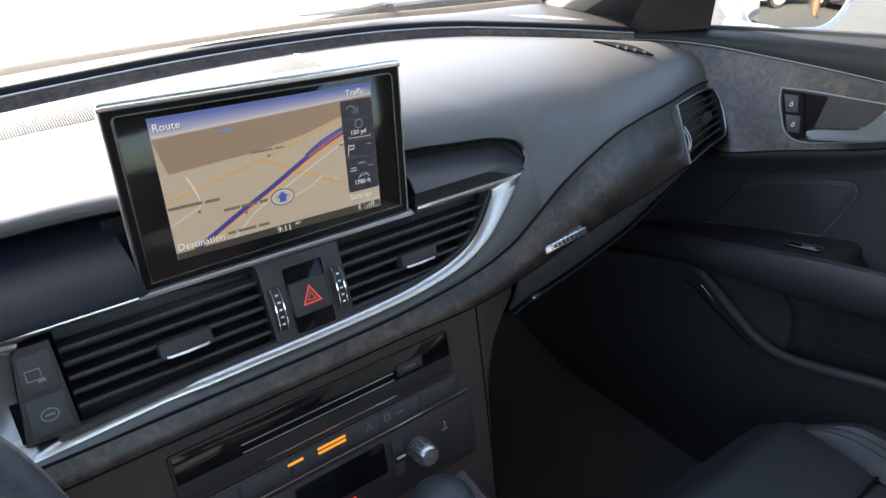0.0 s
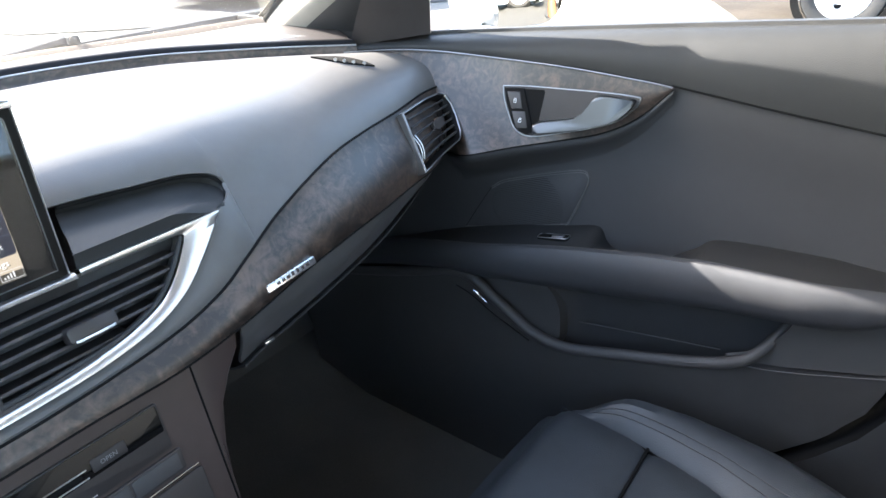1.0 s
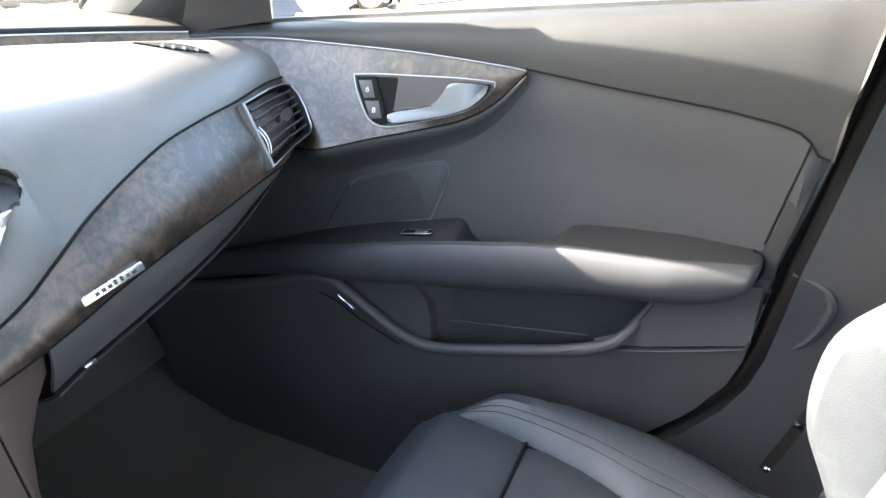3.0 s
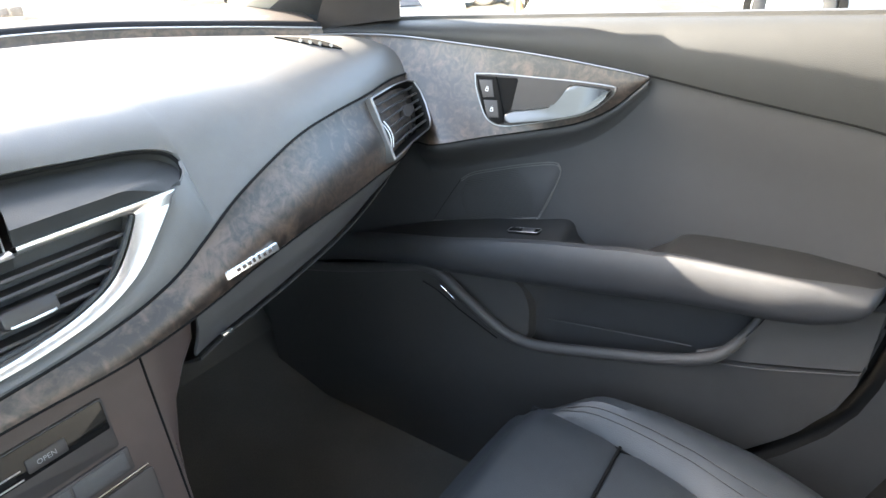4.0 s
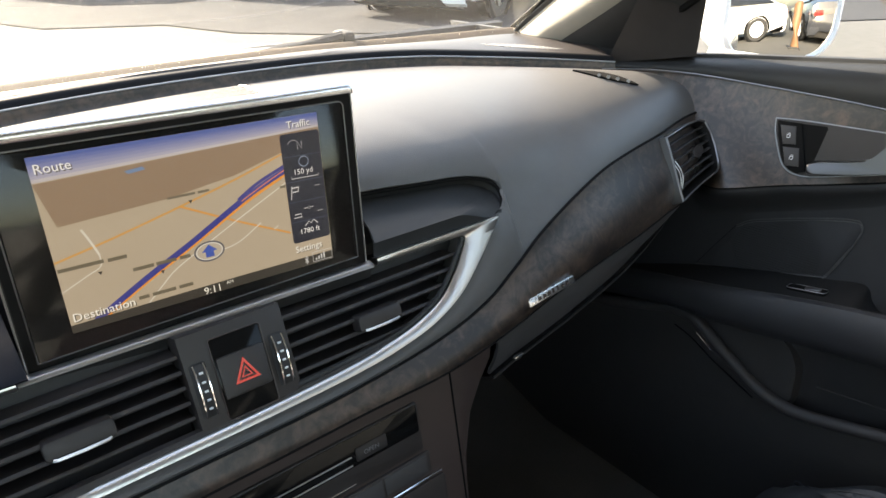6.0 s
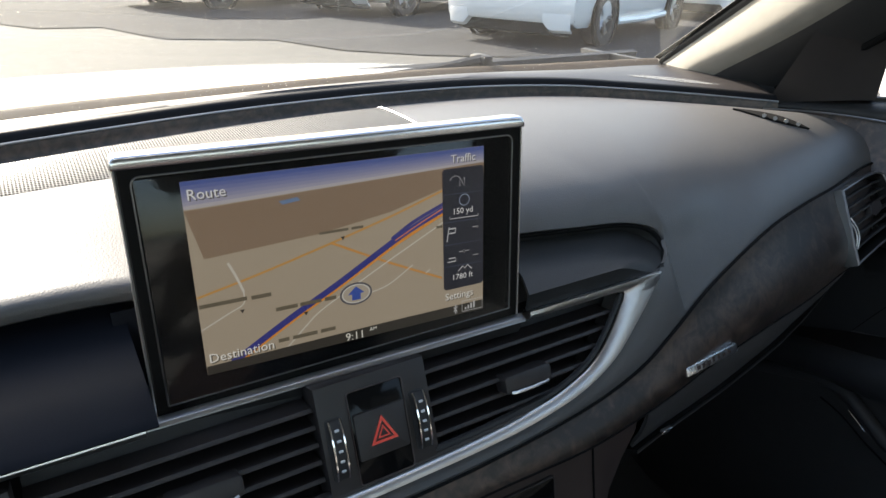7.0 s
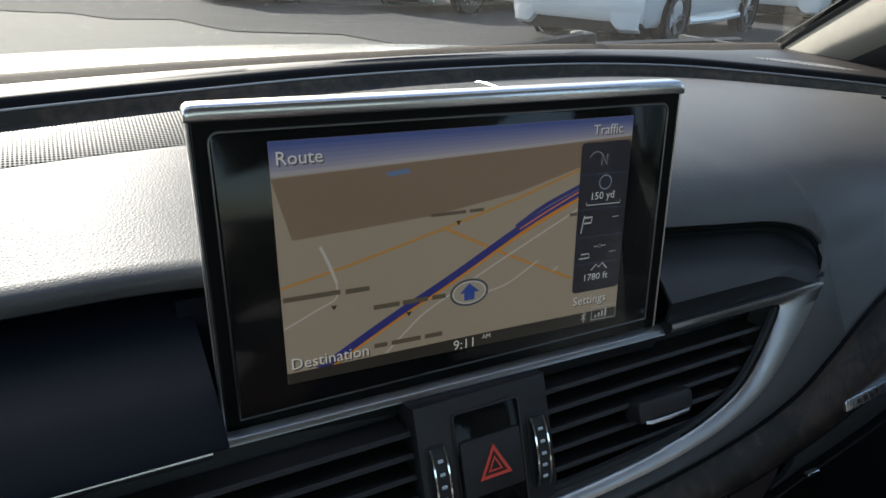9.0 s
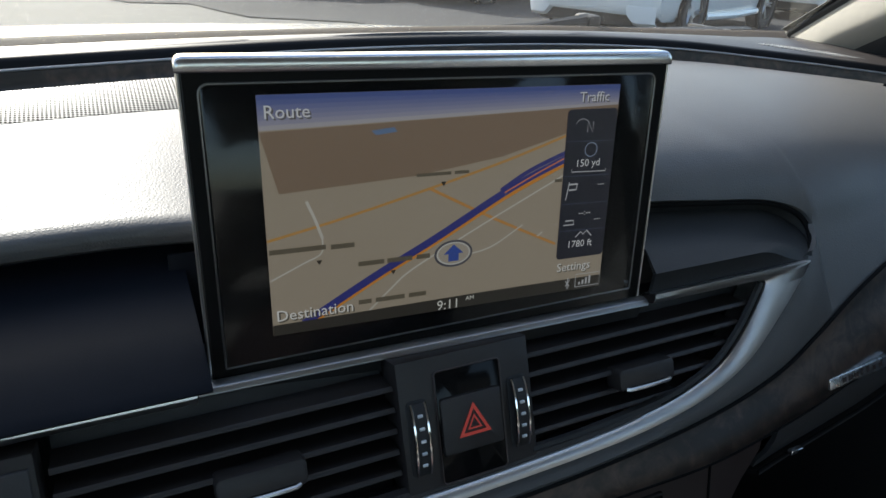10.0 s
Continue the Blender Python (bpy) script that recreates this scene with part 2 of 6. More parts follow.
def thing(name, label, category, at=(0, 0, 0), group="", kind=""):
    ob = new(name)
    ob.empty_display_size = 0.05
    ob.location = at
    return tagged(ob, label, category, group, kind)


def catmull(pts, n):
    """n + 1 points, evenly spaced in the parameter, on a smooth curve through pts."""
    p = [Vector(q) for q in pts]
    p = [2 * p[0] - p[1]] + p + [2 * p[-1] - p[-2]]
    segs, out = len(p) - 3, []
    for i in range(n + 1):
        s = min(segs - 1e-9, i / n * segs)
        k = int(s)
        t = s - k
        a, b, c, d = p[k:k + 4]
        out.append(0.5 * (2 * b + (c - a) * t + (2 * a - 5 * b + 4 * c - d) * t * t + (3 * b - a - 3 * c + d) * t ** 3))
    return out


def interp(x, pairs):
    """Piecewise linear, with pairs in rising x."""
    if x <= pairs[0][0]:
        return pairs[0][1]
    for (a, u), (b, v) in zip(pairs, pairs[1:]):
        if x <= b:
            return u + (v - u) * (x - a) / (b - a)
    return pairs[-1][1]


def ease(t):
    t = max(0.0, min(1.0, t))
    return t * t * (3 - 2 * t)


CABIN = Vector((-0.1, -0.4, 1.1))


def sheet(rows, thick=0.0, closed=False):
    """A skin over rows of points; with thick, a shell of that depth."""
    bm = bmesh.new()
    vs = [[bm.verts.new(p) for p in row] for row in rows]
    for a, b in zip(vs, vs[1:]):
        n = len(a)
        for i in range(n if closed else n - 1):
            j = (i + 1) % n
            bm.faces.new((a[i], a[j], b[j], b[i]))
    bmesh.ops.remove_doubles(bm, verts=bm.verts, dist=1e-6)
    if thick:
        bmesh.ops.recalc_face_normals(bm, faces=bm.faces)
        bm.normal_update()
        # The back lies away from the middle of the cabin
        facing = sum(v.normal.dot(CABIN - v.co) for v in bm.verts)
        sign = -1.0 if facing > 0 else 1.0
        front = bm.verts[:]
        rim = [e for e in bm.edges if e.is_boundary]
        faces = bm.faces[:]
        back = {v: bm.verts.new(v.co + v.normal * sign * thick) for v in front}
        for f in faces:
            bm.faces.new([back[v] for v in reversed(f.verts)])
        for e in rim:
            p, q = e.verts
            bm.faces.new((p, q, back[q], back[p]))
    return bm


def tube(pts, r, n=8):
    """A round bar along pts; r is one radius or one for each point."""
    bm = bmesh.new()
    pts = [Vector(p) for p in pts]
    rings, side = [], None
    for i, p in enumerate(pts):
        d = (pts[min(i + 1, len(pts) - 1)] - pts[max(i - 1, 0)]).normalized()
        if side is None:
            side = d.orthogonal().normalized()
        side = (side - d * side.dot(d)).normalized()
        up = d.cross(side)
        rad = r[i] if isinstance(r, (list, tuple)) else r
        rings.append([bm.verts.new(p + rad * (math.cos(a) * side + math.sin(a) * up))
                      for a in (2 * math.pi * k / n for k in range(n))])
    for a, b in zip(rings, rings[1:]):
        for k in range(n):
            bm.faces.new((a[k], a[(k + 1) % n], b[(k + 1) % n], b[k]))
    bm.faces.new(rings[0])
    bm.faces.new(rings[-1][::-1])
    return bm


def plate(outline, lay, w0, w1, bevel=0.0, segs=2):
    """A flat piece with the given outline (u, v), from depth w0 to w1, laid into place by lay(u, v, w)."""
    bm = bmesh.new()
    a = [bm.verts.new((u, v, w0)) for u, v in outline]
    b = [bm.verts.new((u, v, w1)) for u, v in outline]
    n = len(a)
    bm.faces.new(a)
    top = bm.faces.new(b)
    for i in range(n):
        bm.faces.new((a[i], a[(i + 1) % n], b[(i + 1) % n], b[i]))
    if bevel:
        bmesh.ops.bevel(bm, geom=list(top.edges), offset=bevel, segments=segs, affect="EDGES", profile=0.5)
    for v in bm.verts:
        v.co = lay(*v.co)
    return bm


def rounded(u0, v0, u1, v1, r, n=4):
    """The outline of a rectangle with rounded corners."""
    out = []
    for cu, cv, a0 in ((u1 - r, v1 - r, 0), (u0 + r, v1 - r, 90), (u0 + r, v0 + r, 180), (u1 - r, v0 + r, 270)):
        out += [(cu + r * math.cos(radians(a0 + 90 * k / n)), cv + r * math.sin(radians(a0 + 90 * k / n))) for k in range(n + 1)]
    return out


def block(size, m=Matrix(), bevel=0.0, segs=2):
    bm = bmesh.new()
    bmesh.ops.create_cube(bm, size=1, matrix=Matrix.Diagonal((*size, 1)))
    if bevel:
        bmesh.ops.bevel(bm, geom=bm.edges[:], offset=bevel, segments=segs, affect="EDGES", profile=0.5)
    bmesh.ops.transform(bm, matrix=m, verts=bm.verts)
    return bm


def lathe(profile, m=Matrix(), n=32):
    """A turned piece: profile of (radius, height), round its own z."""
    rows = [[Vector((r * math.cos(2 * math.pi * k / n), r * math.sin(2 * math.pi * k / n), h)) for k in range(n)] for r, h in profile]
    bm = sheet(rows, closed=True)
    bmesh.ops.transform(bm, matrix=m, verts=bm.verts)
    return bm


def ribbon(pts, width, lay, w):
    """A flat stroke along pts (u, v)."""
    p = [Vector((*q, 0)) for q in pts]
    a, b = [], []
    for i, q in enumerate(p):
        d = (p[min(i + 1, len(p) - 1)] - p[max(i - 1, 0)]).normalized()
        s = Vector((-d.y, d.x, 0)) * width / 2
        a.append(lay((q + s).x, (q + s).y, w))
        b.append(lay((q - s).x, (q - s).y, w))
    return sheet([a, b])


def lettering(text, size, lay, u, v, w, align="LEFT"):
    """Flat letters as a bmesh, with the baseline's start at (u, v)."""
    cu = bpy.data.curves.new("letters", "FONT")
    cu.body, cu.size, cu.align_x, cu.resolution_u = text, size, align, 2
    ob = bpy.data.objects.new("letters", cu)
    scene.collection.objects.link(ob)
    dg = bpy.context.evaluated_depsgraph_get()
    me = bpy.data.meshes.new_from_object(ob.evaluated_get(dg))
    bm = bmesh.new()
    bm.from_mesh(me)
    bpy.data.objects.remove(ob)
    bpy.data.meshes.remove(me)
    bpy.data.curves.remove(cu)
    for q in bm.verts:
        q.co = lay(u + q.co.x, v + q.co.y, w)
    return bm


def skin_height(points, u, v, get):
    """Height of a skin at u, v by a plane laid through its nearest points."""
    near = sorted((get(p) for p in points), key=lambda q: (q[0] - u) ** 2 + (q[1] - v) ** 2)[:14]
    a = np.array([[1.0, q[0] - u, q[1] - v] for q in near])
    h = np.array([q[2] for q in near])
    return float(np.linalg.lstsq(a, h, rcond=None)[0][0])


def joined(*bms):
    """Several bmeshes of one part put into one."""
    out = bmesh.new()
    for bm in bms:
        me = bpy.data.meshes.new("join")
        bm.to_mesh(me)
        bm.free()
        out.from_mesh(me)
        bpy.data.meshes.remove(me)
    return out


# Frames of reference: the fascia with the vents, the panel below it, the inner door, the display
def fas(u, v, w):
    n = Vector((0, -1, 0.368)).normalized()
    return Vector((u, 0.368 * (v - 0.83), v)) + w * n


def stk(u, v, w):
    n = Vector((0, -1, 0.206)).normalized()
    return Vector((u, -0.012 + 0.206 * (v - 0.744), v)) + w * n


X_DOOR = [(-0.60, 0.705), (-0.224, 0.700), (-0.10, 0.690), (0.0, 0.680), (0.08, 0.662), (0.13, 0.635), (0.17, 0.60)]


def x_door(y):
    return interp(y, X_DOOR)


DISPLAY_AT = Vector((-0.082, 0.042, 0.977))
_ya, _le = radians(-4), radians(5)
DISPLAY_R = Vector((math.cos(_ya), math.sin(_ya), 0))
DISPLAY_U = Vector((-math.sin(_ya) * math.sin(_le), math.cos(_ya) * math.sin(_le), math.cos(_le)))
DISPLAY_N = DISPLAY_R.cross(DISPLAY_U)


def dsp(u, v, w):
    """Millimetres from the lit area's upper left corner."""
    return DISPLAY_AT + 0.001 * (u * DISPLAY_R + v * DISPLAY_U + w * DISPLAY_N)


# ---- Dashboard ----
ARC = [(-0.75, 0.02, 0.930), (-0.45, 0.148, 0.938), (-0.30, 0.201, 0.942), (-0.185, 0.232, 0.943), (-0.08, 0.2545, 0.944), (0.02, 0.2710, 0.945), (0.135, 0.2805, 0.945),
       (0.26, 0.279, 0.944), (0.36, 0.256, 0.942), (0.44, 0.226, 0.937), (0.52, 0.190, 0.931), (0.60, 0.150, 0.924)]
PAD_LOW = [(-0.75, -0.05, 0.84), (-0.45, 0.07, 0.893), (-0.28, 0.088, 0.9085), (-0.19, 0.088, 0.9103), (-0.11, 0.086, 0.9103), (0.0, 0.07, 0.903), (0.133, 0.0555, 0.9020),
           (0.190, 0.0515, 0.8980), (0.232, 0.049, 0.8945), (0.256, 0.045, 0.8895), (0.2655, 0.040, 0.885), (0.2685, 0.034, 0.879)]
WOOD_TOP = [(-0.30, -0.018, 0.785), (-0.017, -0.017, 0.783), (0.082, -0.016, 0.785), (0.162, -0.012, 0.791), (0.214, -0.008, 0.803), (0.251, -0.002, 0.819),
            (0.305, 0.009, 0.842), (0.391, 0.024, 0.866), (0.46, 0.036, 0.873), (0.532, 0.048, 0.876), (0.60, 0.062, 0.880), (0.660, 0.075, 0.877)]
WOOD_LOW = [(-0.30, -0.024, 0.766), (-0.013, -0.024, 0.766), (0.078, -0.024, 0.767), (0.151, -0.024, 0.766), (0.204, -0.020, 0.768), (0.250, -0.016, 0.773),
            (0.303, -0.010, 0.780), (0.39, -0.003, 0.789), (0.45, 0.003, 0.793), (0.51, 0.013, 0.796), (0.58, 0.027, 0.797), (0.640, 0.050, 0.808)]
CHROME_OUT = [(0.116, 0.8665), (0.20, 0.8665), (0.2300, 0.8665), (0.2385, 0.8665), (0.2412, 0.8660), (0.2392, 0.8636), (0.2300, 0.8545), (0.2110, 0.8380), (0.1855, 0.819), (0.152, 0.8055), (0.109, 0.798), (0.064, 0.7950),
              (0.0, 0.7936), (-0.10, 0.7926), (-0.20, 0.788), (-0.245, 0.787), (-0.262, 0.80), (-0.262, 0.85), (-0.250, 0.8665), (-0.20, 0.8665), (-0.118, 0.8665)]
CHROME_IN = [(0.116, 0.8615), (0.185, 0.8611), (0.197, 0.8610), (0.2015, 0.8604), (0.2030, 0.8590), (0.2022, 0.8568), (0.199, 0.852), (0.184, 0.835), (0.164, 0.8198), (0.135, 0.8100), (0.105, 0.8050), (0.067, 0.8015),
             (0.0, 0.7995), (-0.10, 0.7985), (-0.19, 0.7955), (-0.205, 0.7960), (-0.207, 0.803), (-0.20, 0.85), (-0.195, 0.858), (-0.185, 0.8616), (-0.118, 0.8614)]


def bezier(a, b, c, d, t):
    return (1 - t) ** 3 * a + 3 * (1 - t) ** 2 * t * b + 3 * (1 - t) * t * t * c + t ** 3 * d


def pad_rows(top, low, n=20, crown=0.004, roll=0.72, reach=0.10):
    rows = []
    for i in range(n + 1):
        t = i / n
        row = []
        for a, d in zip(top, low):
            b = a.lerp(d, 0.45)
            b.z = a.z + crown
            c = d.lerp(a, reach)
            c.z = d.z + roll * (a.z - d.z)
            row.append(bezier(a, b, c, d, t))
        rows.append(row)
    return rows


def build_dashboard():
    dash = thing("dashboard", "dark grey grained soft dashboard with a swept walnut band", "dashboard")
    # Upper pad over the display's recess, and the passenger's side, which rolls down to the wood
    split = 0.2685
    corner = [Vector((0.2685, 0.034, 0.879)), Vector((0.2655, 0.0275, 0.873)), Vector((0.2570, 0.0210, 0.8685))]
    arc = catmull(ARC, 160)
    left = [p for p in arc if p.x < split] + [arc[[p.x > split for p in arc].index(True)]]
    low = catmull(PAD_LOW, len(left) - 1)

    def at_x(curve, x):
        for a, b in zip(curve, curve[1:]):
            if a.x <= x <= b.x:
                return a.lerp(b, (x - a.x) / max(1e-9, b.x - a.x))
        return curve[-1] if x > curve[-1].x else curve[0]

    fine_low = catmull(PAD_LOW, 200)
    wood_top = catmull(WOOD_TOP, 240)
    xs = [-0.75 + 0.95 * i / 70 for i in range(70)] + [0.20 + (split - 0.20) * math.sin(math.pi / 2 * i / 40) for i in range(41)]

    def column(a, x, x_low, n=20):
        """Profile of the pad at x: a smooth crown that only near its edge bends to the recess's outline."""
        low_ = at_x(fine_low, x_low) + Vector((x - x_low, 0, 0))
        ms = low_ if x < 0.17 else low_.lerp(Vector((x, 0.052 - (x - 0.17) * 0.10, 0.8965 - (x - 0.17) * 0.09)), ease((x - 0.17) / 0.05))
        w = ease((0.08 - x) / 0.15)
        b = a.lerp(ms, 0.45 + 0.22 * w)
        b.z = a.z + 0.004 - 0.003 * w
        c = ms.lerp(a, 0.05 - 0.05 * w)
        c.z = ms.z + (0.85 + 0.10 * w) * (a.z - ms.z)
        pts = []
        for j in range(n + 1):
            t = j / n
            b2, c2 = a.lerp(ms, 0.36), a.lerp(ms, 0.68)
            b2.z, c2.z = a.z - 0.006, ms.z + 0.26 * (a.z - ms.z) + 0.002
            pts.append(bezier(a, b, c, ms, t).lerp(bezier(a, b2, c2, ms, t), w) + (low_ - ms) * ease((t - (0.5 + 0.2 * ease((x - 0.2) / 0.05))) / (0.5 - 0.2 * ease((x - 0.2) / 0.05))))
        return pts
    cols = [column(at_x(arc, x), x, x) for x in xs]
    roll = [(-0.0022, -0.0020), (-0.0030, -0.0055), (-0.0018, -0.0095), (0.003, -0.0125), (0.011, -0.0140), (0.022, -0.0150)]
    cols = [c + [c[20] + Vector((0, 0.0006 * k, -0.0004 * k)).lerp(Vector((0, *roll[k - 1])), ease((0.08 - x) / 0.15)) for k in range(1, 7)] for x, c in zip(xs, cols)]
    n = 60
    tops, lows = [], []
    for i in range(n + 1):
        s = i / n
        tops.append(at_x(arc, split + (0.60 - split) * s))
        lows.append(at_x(wood_top, split + (0.660 - split) * s ** 0.95))
    rows = pad_rows(tops, lows, 26, crown=0.0015)
    # Beside the recess the pad keeps the upper pad's profile and drops to the wood
    for i in range(n + 1):
        k = 1 - ease(ease(i / n / 0.42))
        if k <= 0:
            continue
        col = column(tops[i], tops[i].x, split)
        for j in range(27):
            q = col[j] if j <= 20 else col[20].lerp(lows[i], (j - 20) / 6)
            rows[j][i] = rows[j][i].lerp(q, k)
    pad_skin = rows
    # Near the recess the pad's side stands upright beside the bright tip
    part("upper_pad", sheet([[c[j] for c in cols[:-1]] + r for j, r in enumerate(rows)], 0.004), M_PAD, dash)
    # Strip of the same skin between the bright frame and the wood
    tuck = [(a + (c - a) * 0.15, b + (d - b) * 0.15) for (a, b), (c, d) in zip(CHROME_OUT, CHROME_IN)]
    edge = catmull(corner + [fas(u, v, -0.003) for u, v in [(0.2395, 0.8645)] + tuck[6:15] + [(-0.30, 0.787)]], 120)
    low2 = [at_x(wood_top, p.x) for p in catmull([(x, 0, 0) for x in [split, 0.267, 0.262, 0.252, 0.232, 0.205, 0.170, 0.122, 0.070, 0.0, -0.1, -0.2, -0.30]], 120)]
    rows = []
    for t in (0, 0.15, 0.35, 0.6, 0.85, 1.0):
        rows.append([a.lerp(b, t) + Vector((0, -0.004 * math.sin(math.pi * t) * ease(i / 40), 0)) for i, (a, b) in enumerate(zip(edge, low2))])
    part("lower_pad", sheet(rows, 0.003), M_PAD, dash)
    # Walnut band
    a, b = catmull(WOOD_TOP, 120), catmull(WOOD_LOW, 120)
    rows = []
    for i in range(13):
        t = i / 12
        bulge = math.sin(math.pi * t ** 1.7)
        rows.append([p.lerp(q, t) + Vector((0, -0.105, 0.030)) * bulge * (p - q).length * (0.5 + 0.5 * ease((p.x - 0.12) / 0.12)) for p, q in zip(a, b)])
    wood = part("wood_trim", sheet(rows, 0.003), M_WOOD, dash, "dark burr walnut band with a satin lacquer")
    part("trim_gap", tube([p + Vector((0, -0.001, 0.0012)) for p in a], 0.0013, 6), M_SEAM, dash)
    part("trim_gap", tube([p + Vector((0, 0.001, -0.0012)) for p in b], 0.0015, 6), M_SEAM, dash)
    # Dark band that wraps round below the windscreen, with a thin bright line
    crest = [p + Vector((0, 0.026, 0.015)) for p in arc]
    rows = [[p + Vector((0, dy, dz)) for p in arc] for dy, dz in ((0.002, -0.004), (0.013, -0.0045), (0.0155, -0.0020), (0.0162, 0.0025), (0.0169, 0.0062), (0.0178, 0.0078))]
    part("wrap_trim", sheet(rows, 0.003), M_WOOD, dash, "dark walnut strip running on from the door")
    rows = [[p + Vector((0, dy, dz)) for p in arc] for dy, dz in ((0.0178, 0.0070), (0.0188, 0.0092), (0.0200, 0.0125), (0.0222, 0.0147), (0.026, 0.0154), (0.030, 0.0155))]
    part("wrap_band", sheet(rows, 0.003), M_BAND, dash, "black band wrapped round below the windscreen")
    part("wrap_line", tube([p + Vector((0, 0.0174, 0.0084)) for p in arc], 0.0010, 8), M_LINE, dash, "thin grey line along the band")
    # Shelf up to the glass
    glass_base = catmull([(-0.80, 0.085, 0.948), (-0.5, 0.235, 0.950), (-0.185, 0.312, 0.953), (0.0, 0.336, 0.954), (0.25, 0.345, 0.955), (0.42, 0.346, 0.951), (0.60, 0.350, 0.947), (0.66, 0.30, 0.944)], len(arc) - 1)
    rows = [[p + Vector((0, 0.004, 0.0002)) for p in crest]] + [[p.lerp(q, t) + Vector((0, 0, 0.004 * math.sin(math.pi * t))) for p, q in zip(crest, glass_base)] for t in (0.1, 0.3, 0.6, 1.0)]
    part("cowl_shelf", sheet(rows, 0.003), M_PLASTIC, dash)
    # Perforated strips
    xs = [-0.32 + 0.462 * k / 60 for k in range(61)]
    skin = [list(r) for r in zip(*[column(at_x(arc, x), x, x, 60) for x in xs])]
    rows = [[p + Vector((0, 0, h)) for p in skin[k]] for k, h in ((1, 0.0006), (2, 0.0018), (4, 0.0022), (7, 0.0022), (10, 0.0020), (13, 0.0016), (16, 0.0009), (18, 0.0002))]
    part("speaker_strip", sheet(rows, 0.001), M_PERF, dash, "perforated speaker strip")
    part("speaker_edge", tube([r[-1] + Vector((0.001, 0, 0.0)) for r in rows], 0.0007, 6), M_CHROME, dash)
    rows = []
    for s in (-1, -0.5, 0, 0.5, 1):
        row = []
        for i in range(21):
            x, t = 0.470 + 0.135 * i / 20, 0.34 + 0.20 * s * math.sin(math.pi * (0.06 + 0.88 * i / 20)) ** 0.7
            row.append(at_x(crest, x).lerp(at_x(glass_base, x), t) + Vector((0, 0, 0.004 * math.sin(math.pi * t) + 0.0004)))
        rows.append(row)
    part("tweeter_grille", sheet(rows, 0.0003), M_PERF_DARK, dash)
    # Side window outlet in the pad: a lens-shaped slot with pale vanes
    def on_pad(x, y):
        return Vector((x, y, skin_height([p for row in pad_skin for p in row], x, y, lambda p: (p.x, p.y, p.z))))
    a, b = Vector((0.513, 0.164, 0)), Vector((0.560, 0.102, 0))
    d = (b - a).normalized()
    s = Vector((-d.y, d.x, 0))
    rows = []
    for k in range(5):
        c = (k - 2) / 2
        row = []
        for t in [i / 16 for i in range(17)]:
            q = a.lerp(b, t) + s * 0.0105 * c * math.sin(math.pi * t)
            row.append(on_pad(q.x, q.y) + Vector((0, 0, 0.0022)))
        rows.append(row)
    slot = part("demister_outlet", sheet(rows, 0.002), M_SEAM, dash, "lens-shaped demister slot")
    for t in (0.40, 0.54, 0.68, 0.84):
        c = a.lerp(b, t)
        c = on_pad(c.x, c.y) + Vector((0, 0, 0.0026))
        w = 0.0105 * math.sin(math.pi * t)
        part("vane", tube([c - s * w, c - s * (w - 0.0035), c - s * max(0.0, w - 0.006)], [0.0024, 0.0016, 0.0004], 6), M_VANE, slot, "pale plastic vane")
    # Recess on both sides of the display
    rim = catmull([p for p in PAD_LOW if p[0] > 0.1] + corner[1:] + [fas(0.2420, 0.8662, 0.0)], 200)
    rim = [p for p in rim if p.x > 0.1165 or p.z < 0.88]
    for x0, x1 in ((-0.30, -0.1120), (0.1165, 0.2410)):
        xs = [x0 + (x1 - x0) * k / 60 for k in range(61)]
        lips = [at_x(fine_low, x) for x in xs] if x0 < 0 else [rim[round((len(rim) - 1) * k / 60)] for k in range(61)]
        rows = []
        for t in range(6 if x0 < 0 else 7):
            row = []
            for k, (x, p) in enumerate(zip(xs, lips)):
                f = fas(x, 0.8665, 0.003 if x0 < 0 else 0.0)
                depth = 1.0 if x0 < 0 else min(1.0, (60 - k) / 30)
                back = p + (Vector((0, 0.014, -0.018)) if x0 < 0 else Vector((-0.004 * ease((p.x - 0.24) / 0.02), 0.006, -0.009))) * depth
                if x0 < 0:
                    row.append([p + Vector((0, 0.002, -0.001)), back, f.lerp(back, 0.75) + Vector((0, -0.002, -0.001)), f.lerp(back, 0.4) + Vector((0, -0.004, 0.0015)), f + Vector((0, 0.004, 0.003)), f][t])
                else:
                    # A rolled shelf down to a crease, and a flat face below it
                    e = ease((60 - k) / 22)
                    c = fas(x, 0.8665 + 0.0105 * e, 0.0050 * e)
                    row.append([p + Vector((0, 0.002, -0.001)), back, c.lerp(back, 0.70) + Vector((0, 0.0, -0.0035 * e)), c.lerp(back, 0.32) + Vector((0, -0.001 * e, 0.0012 * e)), c, c.lerp(f, 0.06), f][t])
            rows.append(row)
        # Shade painted in: left ledge darker and bluer, right one paler
        part("display_ledge", sheet(rows, 0.002), M_LEDGE if x0 < 0 else M_ROLL, dash, "smooth ledge below the pad")
        if x0 > 0:
            part("ledge_groove", tube([p + Vector((-0.0015 * ease((p.x - 0.25) / 0.015), 0.002, -0.003)) for p in lips[:58]], [0.0018] * 46 + [0.0018 - 0.00014 * k for k in range(12)], 6), M_SEAM, dash)
        else:
            part("ledge_groove", tube([p + Vector((0, 0.004, -0.005)) for p in lips], 0.003, 6), M_SEAM, dash)
    part("display_well", sheet([[Vector((x, y, z)) for x in (-0.119, 0.0, 0.117)] for y, z in ((0.085, 0.895), (0.075, 0.85), (0.03, 0.84))], 0.002), M_LEDGE, dash)
